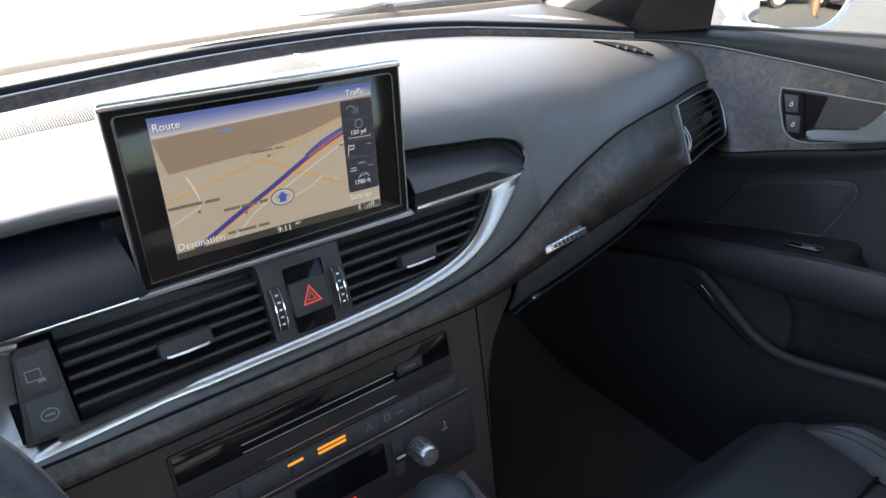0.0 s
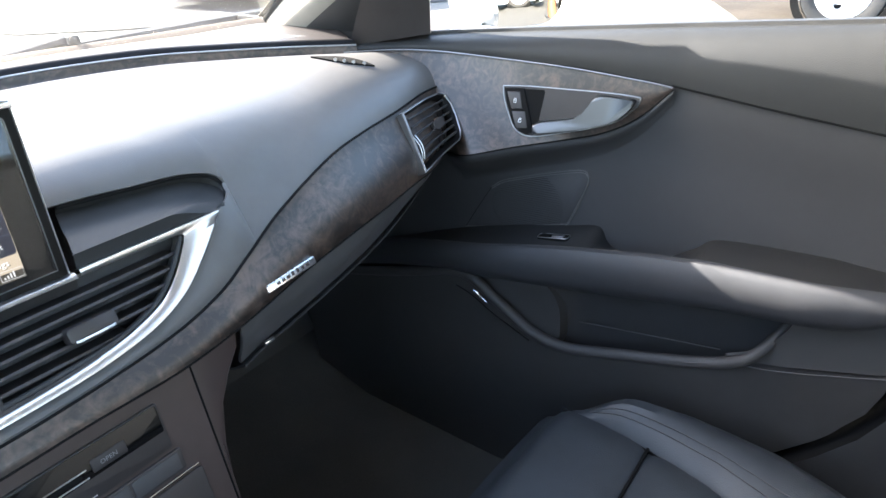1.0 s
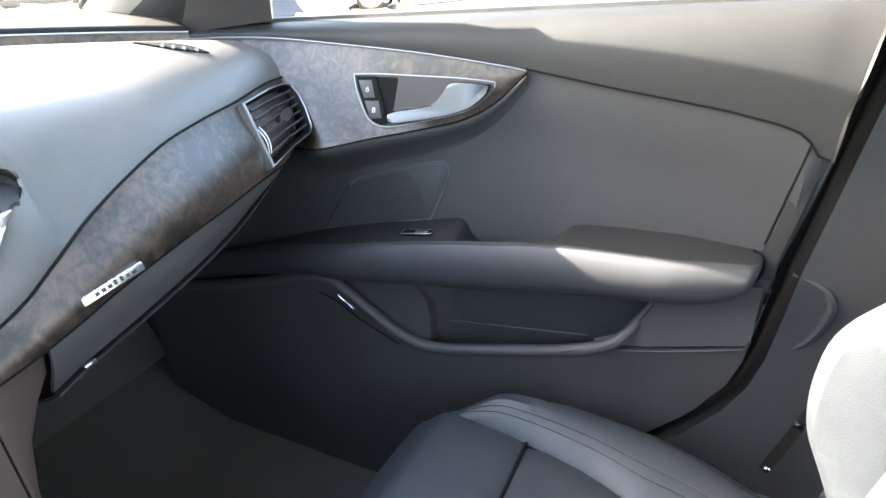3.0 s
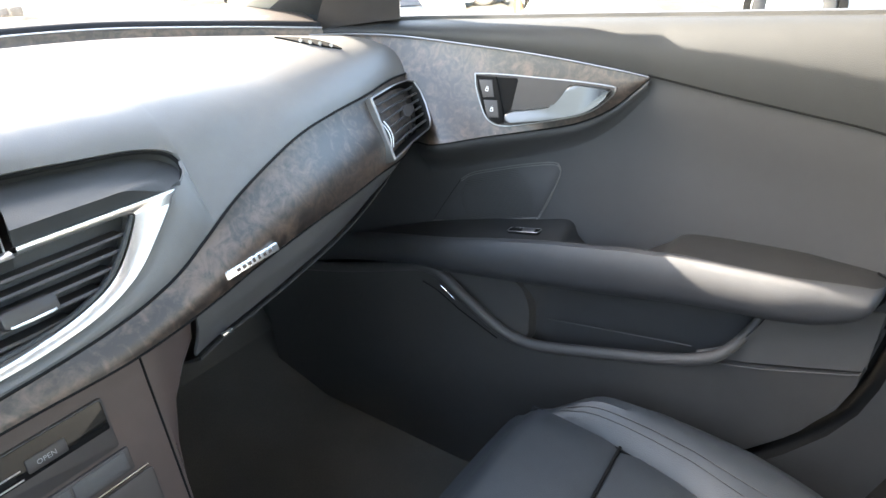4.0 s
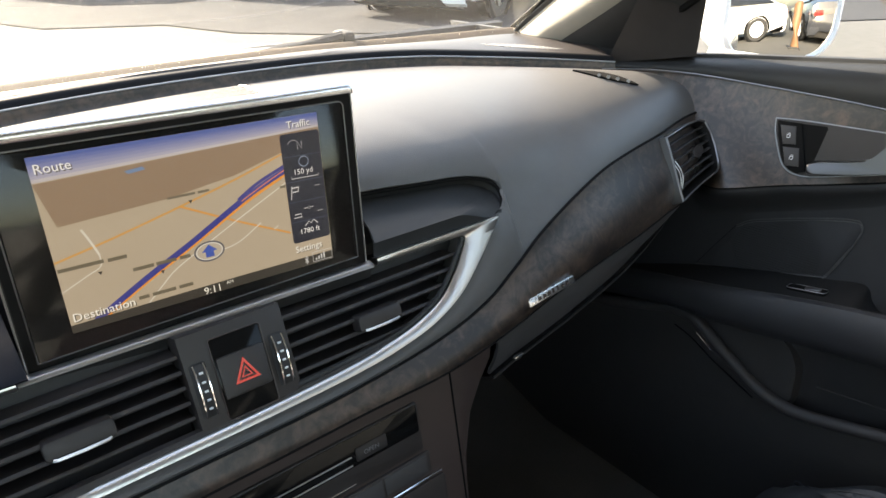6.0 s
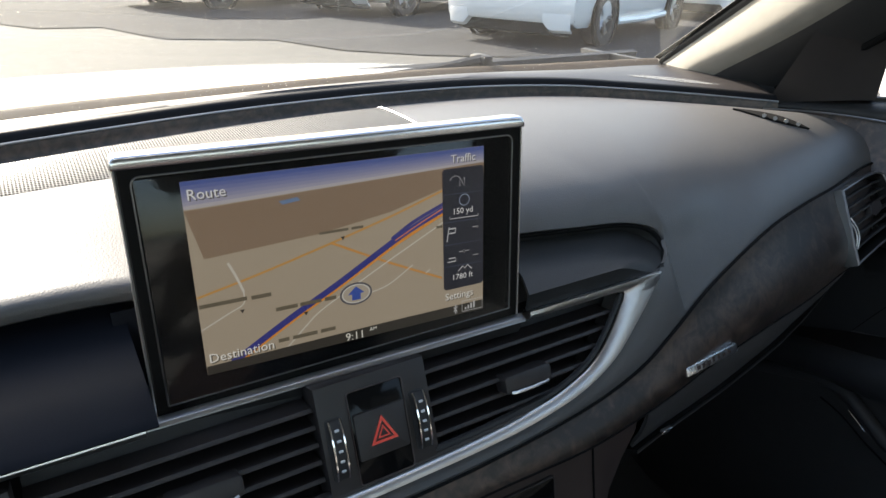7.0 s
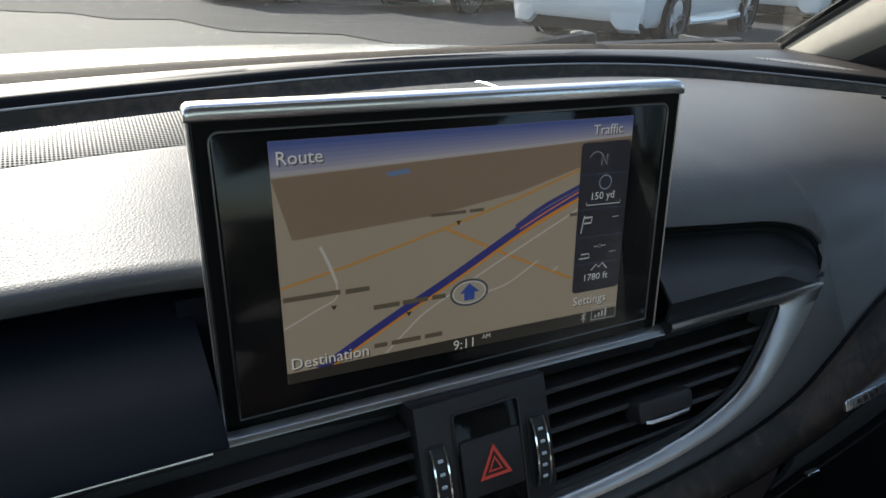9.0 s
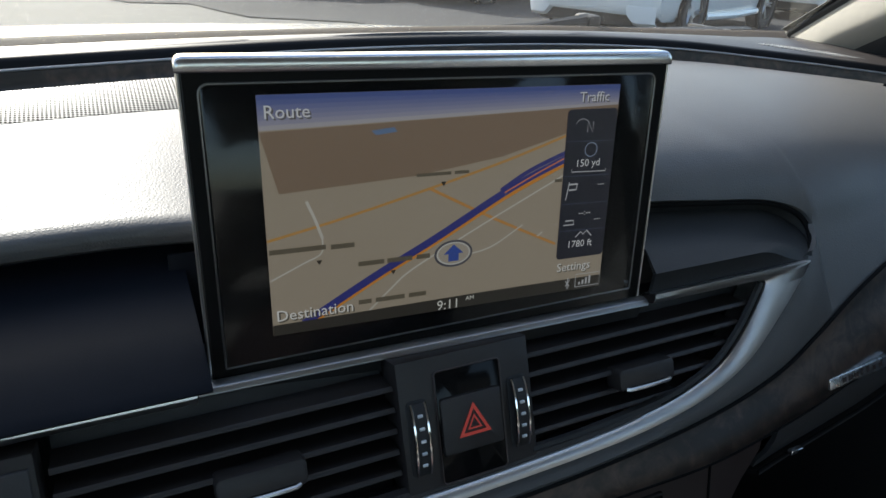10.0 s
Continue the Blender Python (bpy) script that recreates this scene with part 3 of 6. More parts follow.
    # Badge on the wood: a bright plate with a dark line of unlettered strokes
    p, q = Vector((0.2605, -0.0138, 0.7880)), Vector((0.3345, -0.0112, 0.7910))
    r = (q - p).normalized()
    up = Vector((0, 0.40, 1)).normalized()
    up = (up - r * up.dot(r)).normalized()
    nn = r.cross(up)

    def bdg(u, v, w):
        return p + (0.9 * u - 0.004) * r + 0.85 * v * up + w * nn
    badge = part("badge", plate([(0.001, -0.0055), (0.0695, -0.0055), (0.0705, -0.0045), (0.0705, 0.0027), (0.0695, 0.0037), (0.001, 0.0037), (0, 0.0027), (0, -0.0045)], bdg, -0.005, 0.0034, 0.0008), M_BADGE, wood, "bright metal badge with dark strokes")
    strokes = []
    for i, (w, h) in enumerate(((0.0055, 0.0045), (0.0055, 0.0045), (0.0055, 0.0045), (0.004, 0.0065), (0.004, 0.0065), (0.0045, 0.0045), (0.0055, 0.0045))):
        u = 0.013 + i * 0.0071
        strokes.append(ribbon([(u, -0.0030 + h * 0.42), (u + w * 0.86, -0.0030 + h * 0.42)], h * 0.8, bdg, 0.0037))
    part("badge_strokes", joined(*strokes), M_CONSOLE, badge)
    return dash


def glove_box():
    box = thing("glove_box", "dark grey glove box lid below the walnut band", "glove box")
    top = [p + Vector((0, 0.001, -0.003)) for p in catmull(WOOD_LOW[5:], 40)]
    top[0] = Vector((0.224, -0.016, 0.765))
    low = catmull([(0.222, -0.010, 0.723), (0.252, -0.009, 0.730), (0.30, -0.006, 0.736), (0.346, -0.002, 0.741), (0.439, 0.010, 0.752), (0.53, 0.028, 0.770), (0.62, 0.055, 0.793)], 40)
    rows = []
    for t in (0, 0.06, 0.3, 0.6, 0.88, 1.0):
        rows.append([a.lerp(b, t) + Vector((0, 0.004 * (1 - math.sin(math.pi * min(1, t + 0.12))), 0)) for a, b in zip(top, low)])
    part("lid", sheet(rows, 0.003), M_SOFT, box)
    part("lid_edge", tube([p + Vector((0, -0.0005, -0.0005)) for p in low], 0.0012, 6), M_SEAM, box)
    under = [low, [p + Vector((0, 0.02, -0.012)) for p in low], [Vector((p.x, 0.10, p.z - 0.05)) for p in low], [Vector((p.x, 0.30, 0.64)) for p in low]]
    part("underside", sheet(under, 0.003), M_DARK, box)
    part("latch", block((0.012, 0.004, 0.004), Matrix.Translation((0.252, -0.0125, 0.7325)), 0.001), M_BRIGHT, box)


# ---- Centre fascia ----
def vent_limit(v):
    """The right vent's end at a height, along the bright frame's inner edge."""
    pts = sorted((b, a) for a, b in CHROME_IN[4:11])
    return interp(v, pts)


def slat_mesh(u0, u1, v):
    """One louvre: a tapered blade, thick and rounded in front."""
    prof = [(-0.017, 0.0045), (-0.004, 0.0022), (-0.0008, 0.0022), (0.0, 0.0012), (0.0, 0.0002), (-0.0008, -0.0004), (-0.006, 0.0002), (-0.017, 0.0032)]
    rows = [[fas(u, v + h, w - 0.0035) for w, h in prof] for u in (u0, u0 + (u1 - u0) / 2, u1)]
    bm = sheet(rows, closed=True)
    bm.verts.ensure_lookup_table()
    return bm


def centre_fascia():
    f = thing("centre_fascia", "centre fascia with two louvred vents in a satin aluminium frame", "air vents")
    n = 150
    out, inn = catmull([(u, v, 0) for u, v in CHROME_OUT], n), catmull([(u, v, 0) for u, v in CHROME_IN], n)
    rows = []
    for t, w in ((0, -0.004), (0, 0.0030), (0.06, 0.0040), (0.5, 0.0040), (0.92, 0.0022), (1.0, 0.0014), (1.0, -0.018)):
        rows.append([fas(a.x + (b.x - a.x) * t, a.y + (b.y - a.y) * t, w - 0.0050 * ease((-a.x - 0.09) / 0.03) - (0.010 * (1 - t) + 0.40 * (0.8665 - a.y)) * ease((-a.x - 0.205) / 0.05)) for a, b in zip(out, inn)])
    part("bright_frame", sheet(rows), M_CHROME, f, "satin aluminium frame swept to a point")
    foot = [(p.x, p.y) for p in inn if p.y < 0.812 and -0.195 < p.x < 0.12]
    part("frame_lip", sheet([[fas(u, v + dv, w) for u, v in foot] for dv, w in ((-0.0006, 0.0008), (0.0012, 0.0008), (0.0034, -0.0004), (0.0046, -0.004))]), M_PLASTIC, f, "dark lip inside the frame")
    part("vent_shadow", plate([(-0.21, 0.795), (0.21, 0.795), (0.21, 0.863), (-0.21, 0.863)], fas, -0.040, -0.022), M_SEAM, f)
    lip = [(0.2030, 0.857), (0.1985, 0.851), (0.1835, 0.8345), (0.1635, 0.8193), (0.1345, 0.8095), (0.1045, 0.8055), (0.0665, 0.8032), (0.036, 0.8026)]
    part("vent_lip", tube([fas(p.x - 0.002, p.y + 0.002, -0.001) for p in catmull([(u, v, 0) for u, v in lip], 40)], 0.0022, 6), M_DARK, f)
    for side in (1, -1):
        u0, u1 = (0.037, 0.206) if side > 0 else (-0.173, -0.035)
        vent = part("air_vent", plate([(u0, 0.796), (u1, 0.796), (u1, 0.861), (u0, 0.861)], fas, -0.022, -0.020), M_DARK, f)
        for i in range(5):
            v = 0.8475 - 0.0095 * i
            e = min(u1, vent_limit(v + 0.001)) - 0.003 if side > 0 else u1
            part("slat", slat_mesh(u0, e, v), M_PLASTIC, vent)
        c = 0.108 if side > 0 else -0.098
        v = 0.8255
        tab = part("slider", plate(rounded(c - 0.019, v - 0.005, c + 0.019, v + 0.0065, 0.003), fas, -0.008, 0.0035, 0.0018), M_PLASTIC, vent)
        part("bright_edge", tube([fas(c - 0.015, v - 0.0040, 0.0032), fas(c - 0.013, v - 0.0042, 0.0044), fas(c, v - 0.0044, 0.0046), fas(c + 0.013, v - 0.0042, 0.0044), fas(c + 0.015, v - 0.0040, 0.0032)], 0.0011, 8), M_CHROME, vent)
    # Middle block with the hazard switch and two thumbwheels
    mid = part("middle_block", plate([(-0.034, 0.798), (0.0365, 0.799), (0.0355, 0.860), (-0.0345, 0.860)], fas, -0.018, 0.0005, 0.001), M_PLASTIC, f)
    part("insert", plate(rounded(-0.0165, 0.8015, 0.0185, 0.853, 0.002), fas, -0.002, 0.0012, 0.0005), M_GLOSS, mid, "gloss black insert")
    rim = rounded(-0.0165, 0.8015, 0.0185, 0.853, 0.002)
    part("insert_rim", tube([fas(u, v, 0.0012) for u, v in rim + rim[:1]], 0.0005, 5), M_CONSOLE, mid)
    part("hazard_switch", plate(rounded(-0.0150, 0.8145, 0.0172, 0.8405, 0.0015), fas, 0.001, 0.0030, 0.0008), M_PLASTIC, mid)
    red = glow("hazard_red", (0.85, 0.10, 0.08), 0.08)

    def triangle(s, w):
        pts = [(0.0015 + s * math.cos(radians(90 + 120 * k)), 0.8265 + s * math.sin(radians(90 + 120 * k))) for k in range(3)]
        pts += pts[:1]
        bm = bmesh.new()
        o = [bm.verts.new(fas(0.0015 + (s + w) * math.cos(radians(90 + 120 * k)), 0.8265 + (s + w) * math.sin(radians(90 + 120 * k)), 0.0034)) for k in range(3)]
        i = [bm.verts.new(fas(0.0015 + s * math.cos(radians(90 + 120 * k)), 0.8265 + s * math.sin(radians(90 + 120 * k)), 0.0034)) for k in range(3)]
        for k in range(3):
            bm.faces.new((o[k], o[(k + 1) % 3], i[(k + 1) % 3], i[k]))
        return bm
    part("warning_triangle", joined(triangle(0.0070, 0.0030), triangle(0.0030, 0.0016)), red, mid, "red warning triangle", smooth=False)
    for u in (-0.0262, 0.0272):
        slot = part("thumbwheel_slot", plate(rounded(u - 0.0052, 0.8085, u + 0.0052, 0.8425, 0.002), fas, 0.0, 0.0011, 0.0004), M_DARK, mid)
        arcs = [(-0.0160 + 0.032 * i / 12) for i in range(13)]
        rows = []
        for du in (-0.0036, -0.003, 0.003, 0.0036):
            k = 0.0 if abs(du) > 0.0032 else 0.0008
            rows.append([fas(u + du, 0.8255 + a, 0.0005 + k + 0.0042 * math.sqrt(max(0, 1 - (a / 0.0165) ** 2))) for a in arcs])
        part("thumbwheel", sheet(rows, 0.0005), M_DARK, slot)
        for du in (-0.0034, 0.0034):
            part("bright_ring", tube([fas(u + du, 0.8255 + a, 0.0012 + 0.0042 * math.sqrt(max(0, 1 - (a / 0.0165) ** 2))) for a in arcs], 0.0008, 6), M_BRIGHT, slot)
        for a in (-0.011, -0.0055, 0.0, 0.0055, 0.011):
            part("grip", block((0.0026, 0.0013, 0.0014), Matrix.Translation(fas(u, 0.8255 + a, 0.0014 + 0.0042 * math.sqrt(1 - (a / 0.0165) ** 2))), 0.0004), M_WHITE, slot)
    # Two switches beside the left vent
    sw = part("switch_panel", plate([(-0.2075, 0.799), (-0.1755, 0.798), (-0.1765, 0.858), (-0.195, 0.858), (-0.199, 0.855)], fas, -0.016, 0.0, 0.001), M_PLASTIC, f)
    for v0, v1 in ((0.802, 0.8265), (0.8285, 0.853)):
        part("switch", plate([(-0.2035 + (v0 - 0.80) * 0.11, v0), (-0.1785, v0), (-0.1785, v1), (-0.2035 + (v1 - 0.80) * 0.11, v1)], fas, -0.001, 0.002, 0.0008), M_SOFT, sw)
        c = (v0 + v1) / 2
        if v0 > 0.82:
            mark = joined(ribbon([(-0.1955, c - 0.0035), (-0.187, c - 0.0035), (-0.187, c + 0.003), (-0.1955, c + 0.003), (-0.1955, c - 0.0035)], 0.0008, fas, 0.0023), ribbon([(-0.190, c - 0.0045), (-0.1855, c - 0.0045)], 0.0022, fas, 0.0024))
        else:
            mark = joined(ribbon([(-0.190 + 0.0052 * math.cos(k * math.pi / 8), c + 0.0038 * math.sin(k * math.pi / 8)) for k in range(17)], 0.0008, fas, 0.0023), ribbon([(-0.193, c), (-0.187, c)], 0.0012, fas, 0.0024))
        part("symbol", mark, M_THREAD, sw, smooth=False)


# ---- Retractable display ----
def display():
    d = thing("navigation_display", "raised navigation display showing a map in a gloss black bezel", "screen")
    out = [(u, v if v > -60 else -123.5 + 7.5 * (u + 30) / 228) for u, v in rounded(-27.0, -124, 195.3, 12.6, 3.0)]
    part("housing", plate(out, dsp, -13, -0.8, 1.0), M_PLASTIC, d)
    rows = [[dsp(u, v, -9.0) for u, v in out]]
    def skew(o):
        return [(u, v if v > -60 else -123.5 + 7.5 * (u + 30) / 228) for u, v in o]
    grown = skew(rounded(-28.2, -124.5, 196.5, 13.8, 4.0))
    rows += [[dsp(u, v, -9.0) for u, v in grown], [dsp(u, v, -1.5) for u, v in grown], [dsp(u, v, -0.2) for u, v in skew(rounded(-27.7, -124.2, 196.0, 13.3, 3.6))], [dsp(u, v, -0.6) for u, v in out]]
    part("edge_trim", sheet([[r[i] for i in range(len(r))] for r in rows], closed=True), M_CHROME, d, "satin metal edge")
    ends = [0.0, 0.3, 0.9, 2.0, 3.5]
    us = [-28.6 + e for e in ends] + [-28.6 + 225.5 * k / 16 for k in range(1, 16)] + [196.9 - e for e in reversed(ends)]

    def fall(u):
        """Drop of the rounded ends."""
        d_ = min(u + 28.6, 196.9 - u)
        return 3.0 * (1 - math.sqrt(max(0.0, 1 - (1 - min(1.0, d_ / 3.0)) ** 2)))
    cap = []
    for v, w, k in ((9.6, -14.5, 0), (13.6, -14.4, 0.6), (14.6, -13.5, 1), (15.2, -8.0, 1), (15.0, -1.2, 1), (14.5, 0.2, 1), (13.6, 0.8, 0.9), (9.4, 0.9, 0), (8.7, 0.5, 0), (8.5, -0.6, 0)):
        cap.append([dsp(u, v - k * fall(u), w) for u in us])
    part("top_trim", sheet(cap, 0.0006), M_TOPTRIM, d, "satin metal strip along the top edge")
    part("face", plate(skew(rounded(-26.2, -122.5, 194.4, 11.4, 2.5)), dsp, -2, -0.4), M_BEZEL, d, "satin black bezel")
    inner = [(u, v if v > -60 else -116.5 + 8.0 * (u + 20) / 212) for u, v in rounded(-21.0, -116, 189.0, 4.6, 4.0)]
    part("screen_panel", plate(inner, dsp, -1.0, -0.15, 0.5), M_GLASSY, d, "polished black screen surround")
    part("bezel_line", tube([dsp(u, v, -0.2) for u, v in inner + inner[:1]], 0.0005, 6), M_SATIN, d)
    part("rear_cover", plate(rounded(-22, -120, 190, 8, 6), dsp, -22, -12, 4), M_PLASTIC, d)
    sa, sb = Vector((-0.1165, 0.0285, 0.8555)), Vector((0.1150, 0.0145, 0.8612))
    M_STRIP = surface("strip_metal", (0.40, 0.39, 0.38), 0.32, metal=1.0, vary=0.04, bump=0)
    part("base_strip", sheet([[sa.lerp(sb, k / 20) + Vector((0, dy, dz)) for k in range(21)] for dy, dz in ((0.004, -0.0018), (-0.0020, -0.0015), (-0.0025, -0.0008), (-0.0014, 0.0014), (-0.0006, 0.0018), (0.004, 0.0020))]), M_STRIP, d, "satin metal strip along the foot")
    part("foot", sheet([[sa.lerp(sb, k / 10) + Vector((0, dy, dz)) for k in range(11)] for dy, dz in ((0.0015, -0.003), (0.004, -0.012), (0.03, -0.014))]), M_DARK, d)
    # The lit picture, in thin layers
    W, H = 169.0, 104.0
    S = 0.128

    def layer(name, bm, color, parent=None, s=1.0):
        return part(name, bm, glow("lit_" + name, color, S * s), parent or d, smooth=False)

    def flat(pts, w):
        bm = bmesh.new()
        bm.faces.new([bm.verts.new(dsp(u, v, w)) for u, v in pts])
        return bm
    ground = layer("map_ground", plate([(0, -H), (W, -H), (W, 0), (0, 0)], dsp, -0.3, 0.0), (0.45, 0.375, 0.282))
    for i in range(7):
        t = i / 6
        a, b = -14 + 14 * i / 7, -14 + 14 * (i + 1) / 7 + 0.02
        layer("map_sky", flat([(0, a), (W, a + 4.5 * (1 - t)), (W, b + 4.5 * (1 - t) if i < 6 else 0), (0, b)], 0.1 + 0.01 * i), (0.50 - 0.42 * t ** 0.7, 0.47 - 0.35 * t ** 0.7, 0.50 - 0.14 * t))
    layer("map_block", flat([(0, -14.5), (6.3, -40.2), (67.4, -36.8), (108, -31), (141.5, -22.0), (W, -16), (W, -9.5)], 0.25), (0.285, 0.200, 0.136))
    layer("map_lake", flat([(46, -16), (56, -15), (57.5, -17), (48, -18)], 0.3), (0.16, 0.25, 0.42))

    def road(name, pts, width, color, w):
        c = catmull([(u, v, 0) for u, v in pts], 6 * (len(pts) - 1))
        return layer(name, ribbon([(p.x, p.y) for p in c], width, dsp, w), color)
    road("orange_road", [(0, -60.2), (32.4, -53.2), (72.5, -43.2), (109.5, -33.2), (141.5, -23.1), (158, -18)], 1.15, (0.62, 0.32, 0.08), 0.35)
    road("orange_road", [(72.5, -43.2), (104.6, -60.2), (139.8, -77.3)], 1.25, (0.66, 0.31, 0.07), 0.37)
    road("white_road", [(17.3, -44.2), (20.4, -52), (23.4, -61.2)], 1.3, (0.66, 0.62, 0.55), 0.39)
    road("white_road", [(0, -78.3), (14.5, -71.8), (22.5, -68.0), (23.4, -61.2)], 0.7, (0.66, 0.62, 0.55), 0.39)
    road("white_road", [(43.7, -98.4), (54, -89), (63.6, -81.3), (84.6, -70.3), (104.6, -60.2), (141.6, -42.2)], 0.8, (0.66, 0.62, 0.55), 0.40)
    road("white_road", [(90.7, -77.3), (104.7, -74.3), (120.7, -65.2)], 0.75, (0.66, 0.62, 0.55), 0.40)
    road("white_road", [(129, -72), (132, -70)], 0.75, (0.66, 0.62, 0.55), 0.40)
    road("route_edge", [(17.0, -100.5), (47.6, -83.5), (75.6, -69.4), (111.6, -50.2), (141.0, -37.2), (156, -30)], 1.8, (0.78, 0.30, 0.03), 0.42)
    road("route_line", [(13.5, -100.0), (47.0, -81.5), (75.2, -67.2), (108.0, -49.2), (124, -41.5), (141, -34.6), (156, -28.5)], 3.6, (0.045, 0.05, 0.26), 0.45)
    road("route_branch", [(108.0, -47.0), (122, -39.0), (141, -31.4), (156, -25.5)], 2.0, (0.045, 0.05, 0.24), 0.46)
    road("route_edge", [(110.0, -48.3), (126, -40.6), (141, -34.0)], 0.7, (0.78, 0.25, 0.10), 0.48)
    layer("bottom_bar", flat([(0, -H), (W, -H), (W, -97.5), (100, -97.6), (0, -99.0)], 0.55), (0.045, 0.040, 0.032))
    bar = layer("side_bar", plate(rounded(141, -86, 168.6, -11, 2.0), dsp, 0.5, 0.62), (0.020, 0.021, 0.034))
    for v in (-26, -43, -57, -71):
        layer("bar_rule", ribbon([(141.5, v), (168, v - 0.6)], 0.4, dsp, 0.68), (0.075, 0.095, 0.15), bar)
    # Position arrow in its ring
    ring = [(84.7 + 9.2 * math.cos(a), -75.5 + 6.2 * math.sin(a)) for a in (2 * math.pi * k / 36 for k in range(37))]
    layer("position_disc", flat([(84.7 + 8.8 * math.cos(2 * math.pi * k / 36), -75.5 + 5.8 * math.sin(2 * math.pi * k / 36)) for k in range(36)], 0.60), (0.47, 0.41, 0.33))
    layer("position_ring", ribbon(ring, 1.0, dsp, 0.64), (0.10, 0.10, 0.12))
    layer("position_ring", ribbon([(84.7 + 0.88 * (u - 84.7), -75.5 + 0.86 * (v + 75.5)) for u, v in ring], 0.6, dsp, 0.65), (0.68, 0.66, 0.62))
    layer("position_arrow", flat([(84.7, -71.0), (89.7, -75.6), (87.3, -75.6), (87.3, -79.3), (82.1, -79.3), (82.1, -75.6), (79.7, -75.6)], 0.7), (0.05, 0.10, 0.42))
    # Words
    for text, size, u, v, color in (("Route", 7.6, 2.0, -9.2, (0.92, 0.92, 0.90)), ("Traffic", 6.4, 146.5, -7.4, (0.92, 0.92, 0.90)),
                                    ("Destination", 7.4, 1.5, -97.2, (0.95, 0.93, 0.88)), ("Settings", 6.4, 141.5, -92.6, (0.92, 0.92, 0.90)),
                                    ("150 yd", 5.2, 147.2, -38.6, (0.9, 0.9, 0.9)), ("1780 ft", 5.2, 146.4, -80.2, (0.9, 0.9, 0.9)), ("9:11", 7.0, 76.5, -103.6, (0.9, 0.88, 0.8)), ("AM", 3.2, 91.5, -100.6, (0.9, 0.88, 0.8)),
                                    ("--:--", 4.8, 151.5, -63.6, (0.8, 0.8, 0.8)), ("---", 4.2, 161, -49.2, (0.8, 0.8, 0.8)), ("---", 4.2, 161, -67.2, (0.8, 0.8, 0.8))):
        layer("words", lettering(text, size, dsp, u, v, 0.85), color)
        if size > 6 and text[0].isalpha():
            layer("word_shadow", lettering(text, size, dsp, u + 0.7, v - 0.7, 0.78), (0.10, 0.085, 0.07))
    # Road names that are not spelled out: bars of their length
    for u, v, w, h in ((66.0, -37.6, 16.5, 2.7), (84.2, -37.6, 7.0, 2.7), (0.6, -66.5, 24.0, 4.0), (26.8, -66.9, 10.5, 4.0), (38.8, -76.4, 12.0, 4.0), (52.2, -76.4, 12.0, 4.0), (66.2, -76.4, 6.6, 4.0),
                       (38.5, -95.0, 6.0, 4.0), (46.5, -95.0, 14.0, 4.0), (62.5, -95.0, 8.6, 4.0), (136.5, -45.6, 4.0, 2.8)):
        layer("name_bar", ribbon([(u, v + h * 0.36), (u + w, v + h * 0.36)], h * 0.55, dsp, 0.8), (0.15, 0.125, 0.085))
    for u, v in ((79.0, -41.0), (21.5, -71.5), (55.0, -80.5)):
        layer("name_mark", flat([(u, v - 1.6), (u + 1.3, v + 0.6), (u - 1.3, v + 0.6)], 0.8), (0.05, 0.04, 0.03))
    white = (0.62, 0.62, 0.63)
    layer("compass_mark", joined(ribbon([(152.5, -22), (152.5, -17), (155.5, -22), (155.5, -17)], 0.7, dsp, 0.7), ribbon([(149.5 + 4 * math.cos(a), -19.5 + 4 * math.sin(a)) for a in (k * math.pi / 8 for k in range(1, 8))], 0.5, dsp, 0.7)), (0.35, 0.35, 0.37), bar)
    layer("zoom_ring", ribbon([(155.5 + 3.4 * math.cos(k * math.pi / 8), -30.5 + 3.4 * math.sin(k * math.pi / 8)) for k in range(17)], 0.45, dsp, 0.7), (0.34, 0.42, 0.55), bar)
    layer("scale_rule", ribbon([(145.6, -39.6), (145.6, -41), (165, -41.6), (165, -40.2)], 0.5, dsp, 0.7), white, bar)
    layer("flag_mark", joined(ribbon([(143.5, -55), (145, -46)], 0.6, dsp, 0.7), ribbon([(145, -47.2), (149.5, -47.2), (149, -50), (145, -50)], 0.9, dsp, 0.7)), white, bar)
    layer("car_mark", joined(ribbon([(143.5, -68), (149.5, -68), (149, -65.8), (144.5, -65.8)], 0.7, dsp, 0.7)), white, bar)
    layer("height_mark", ribbon([(151, -75), (154, -72.2), (155.5, -73.8), (157.5, -71.8), (160.5, -75)], 0.7, dsp, 0.7), white, bar)
    layer("signal_mark", joined(*[ribbon([(156 + 2 * i, -101.5), (156 + 2 * i, -100.0 + 1.0 * i)], 1.1, dsp, 0.8) for i in range(4)], ribbon([(153.5, -102.5), (168, -102.7), (168, -95.7), (153.5, -95.5), (153.5, -102.5)], 0.4, dsp, 0.8)), white)
    layer("radio_mark", ribbon([(147.5, -101.5), (150, -98.5), (148.8, -97), (148.8, -103), (150, -101.5), (147.5, -98.5)], 0.5, dsp, 0.8), white)
    cover = part("cover_glass", plate(skew(rounded(-20, -114, 188, 4.0, 2.5)), dsp, 1.2, 1.3), M_COVER, d, smooth=False)
    cover.visible_shadow = False


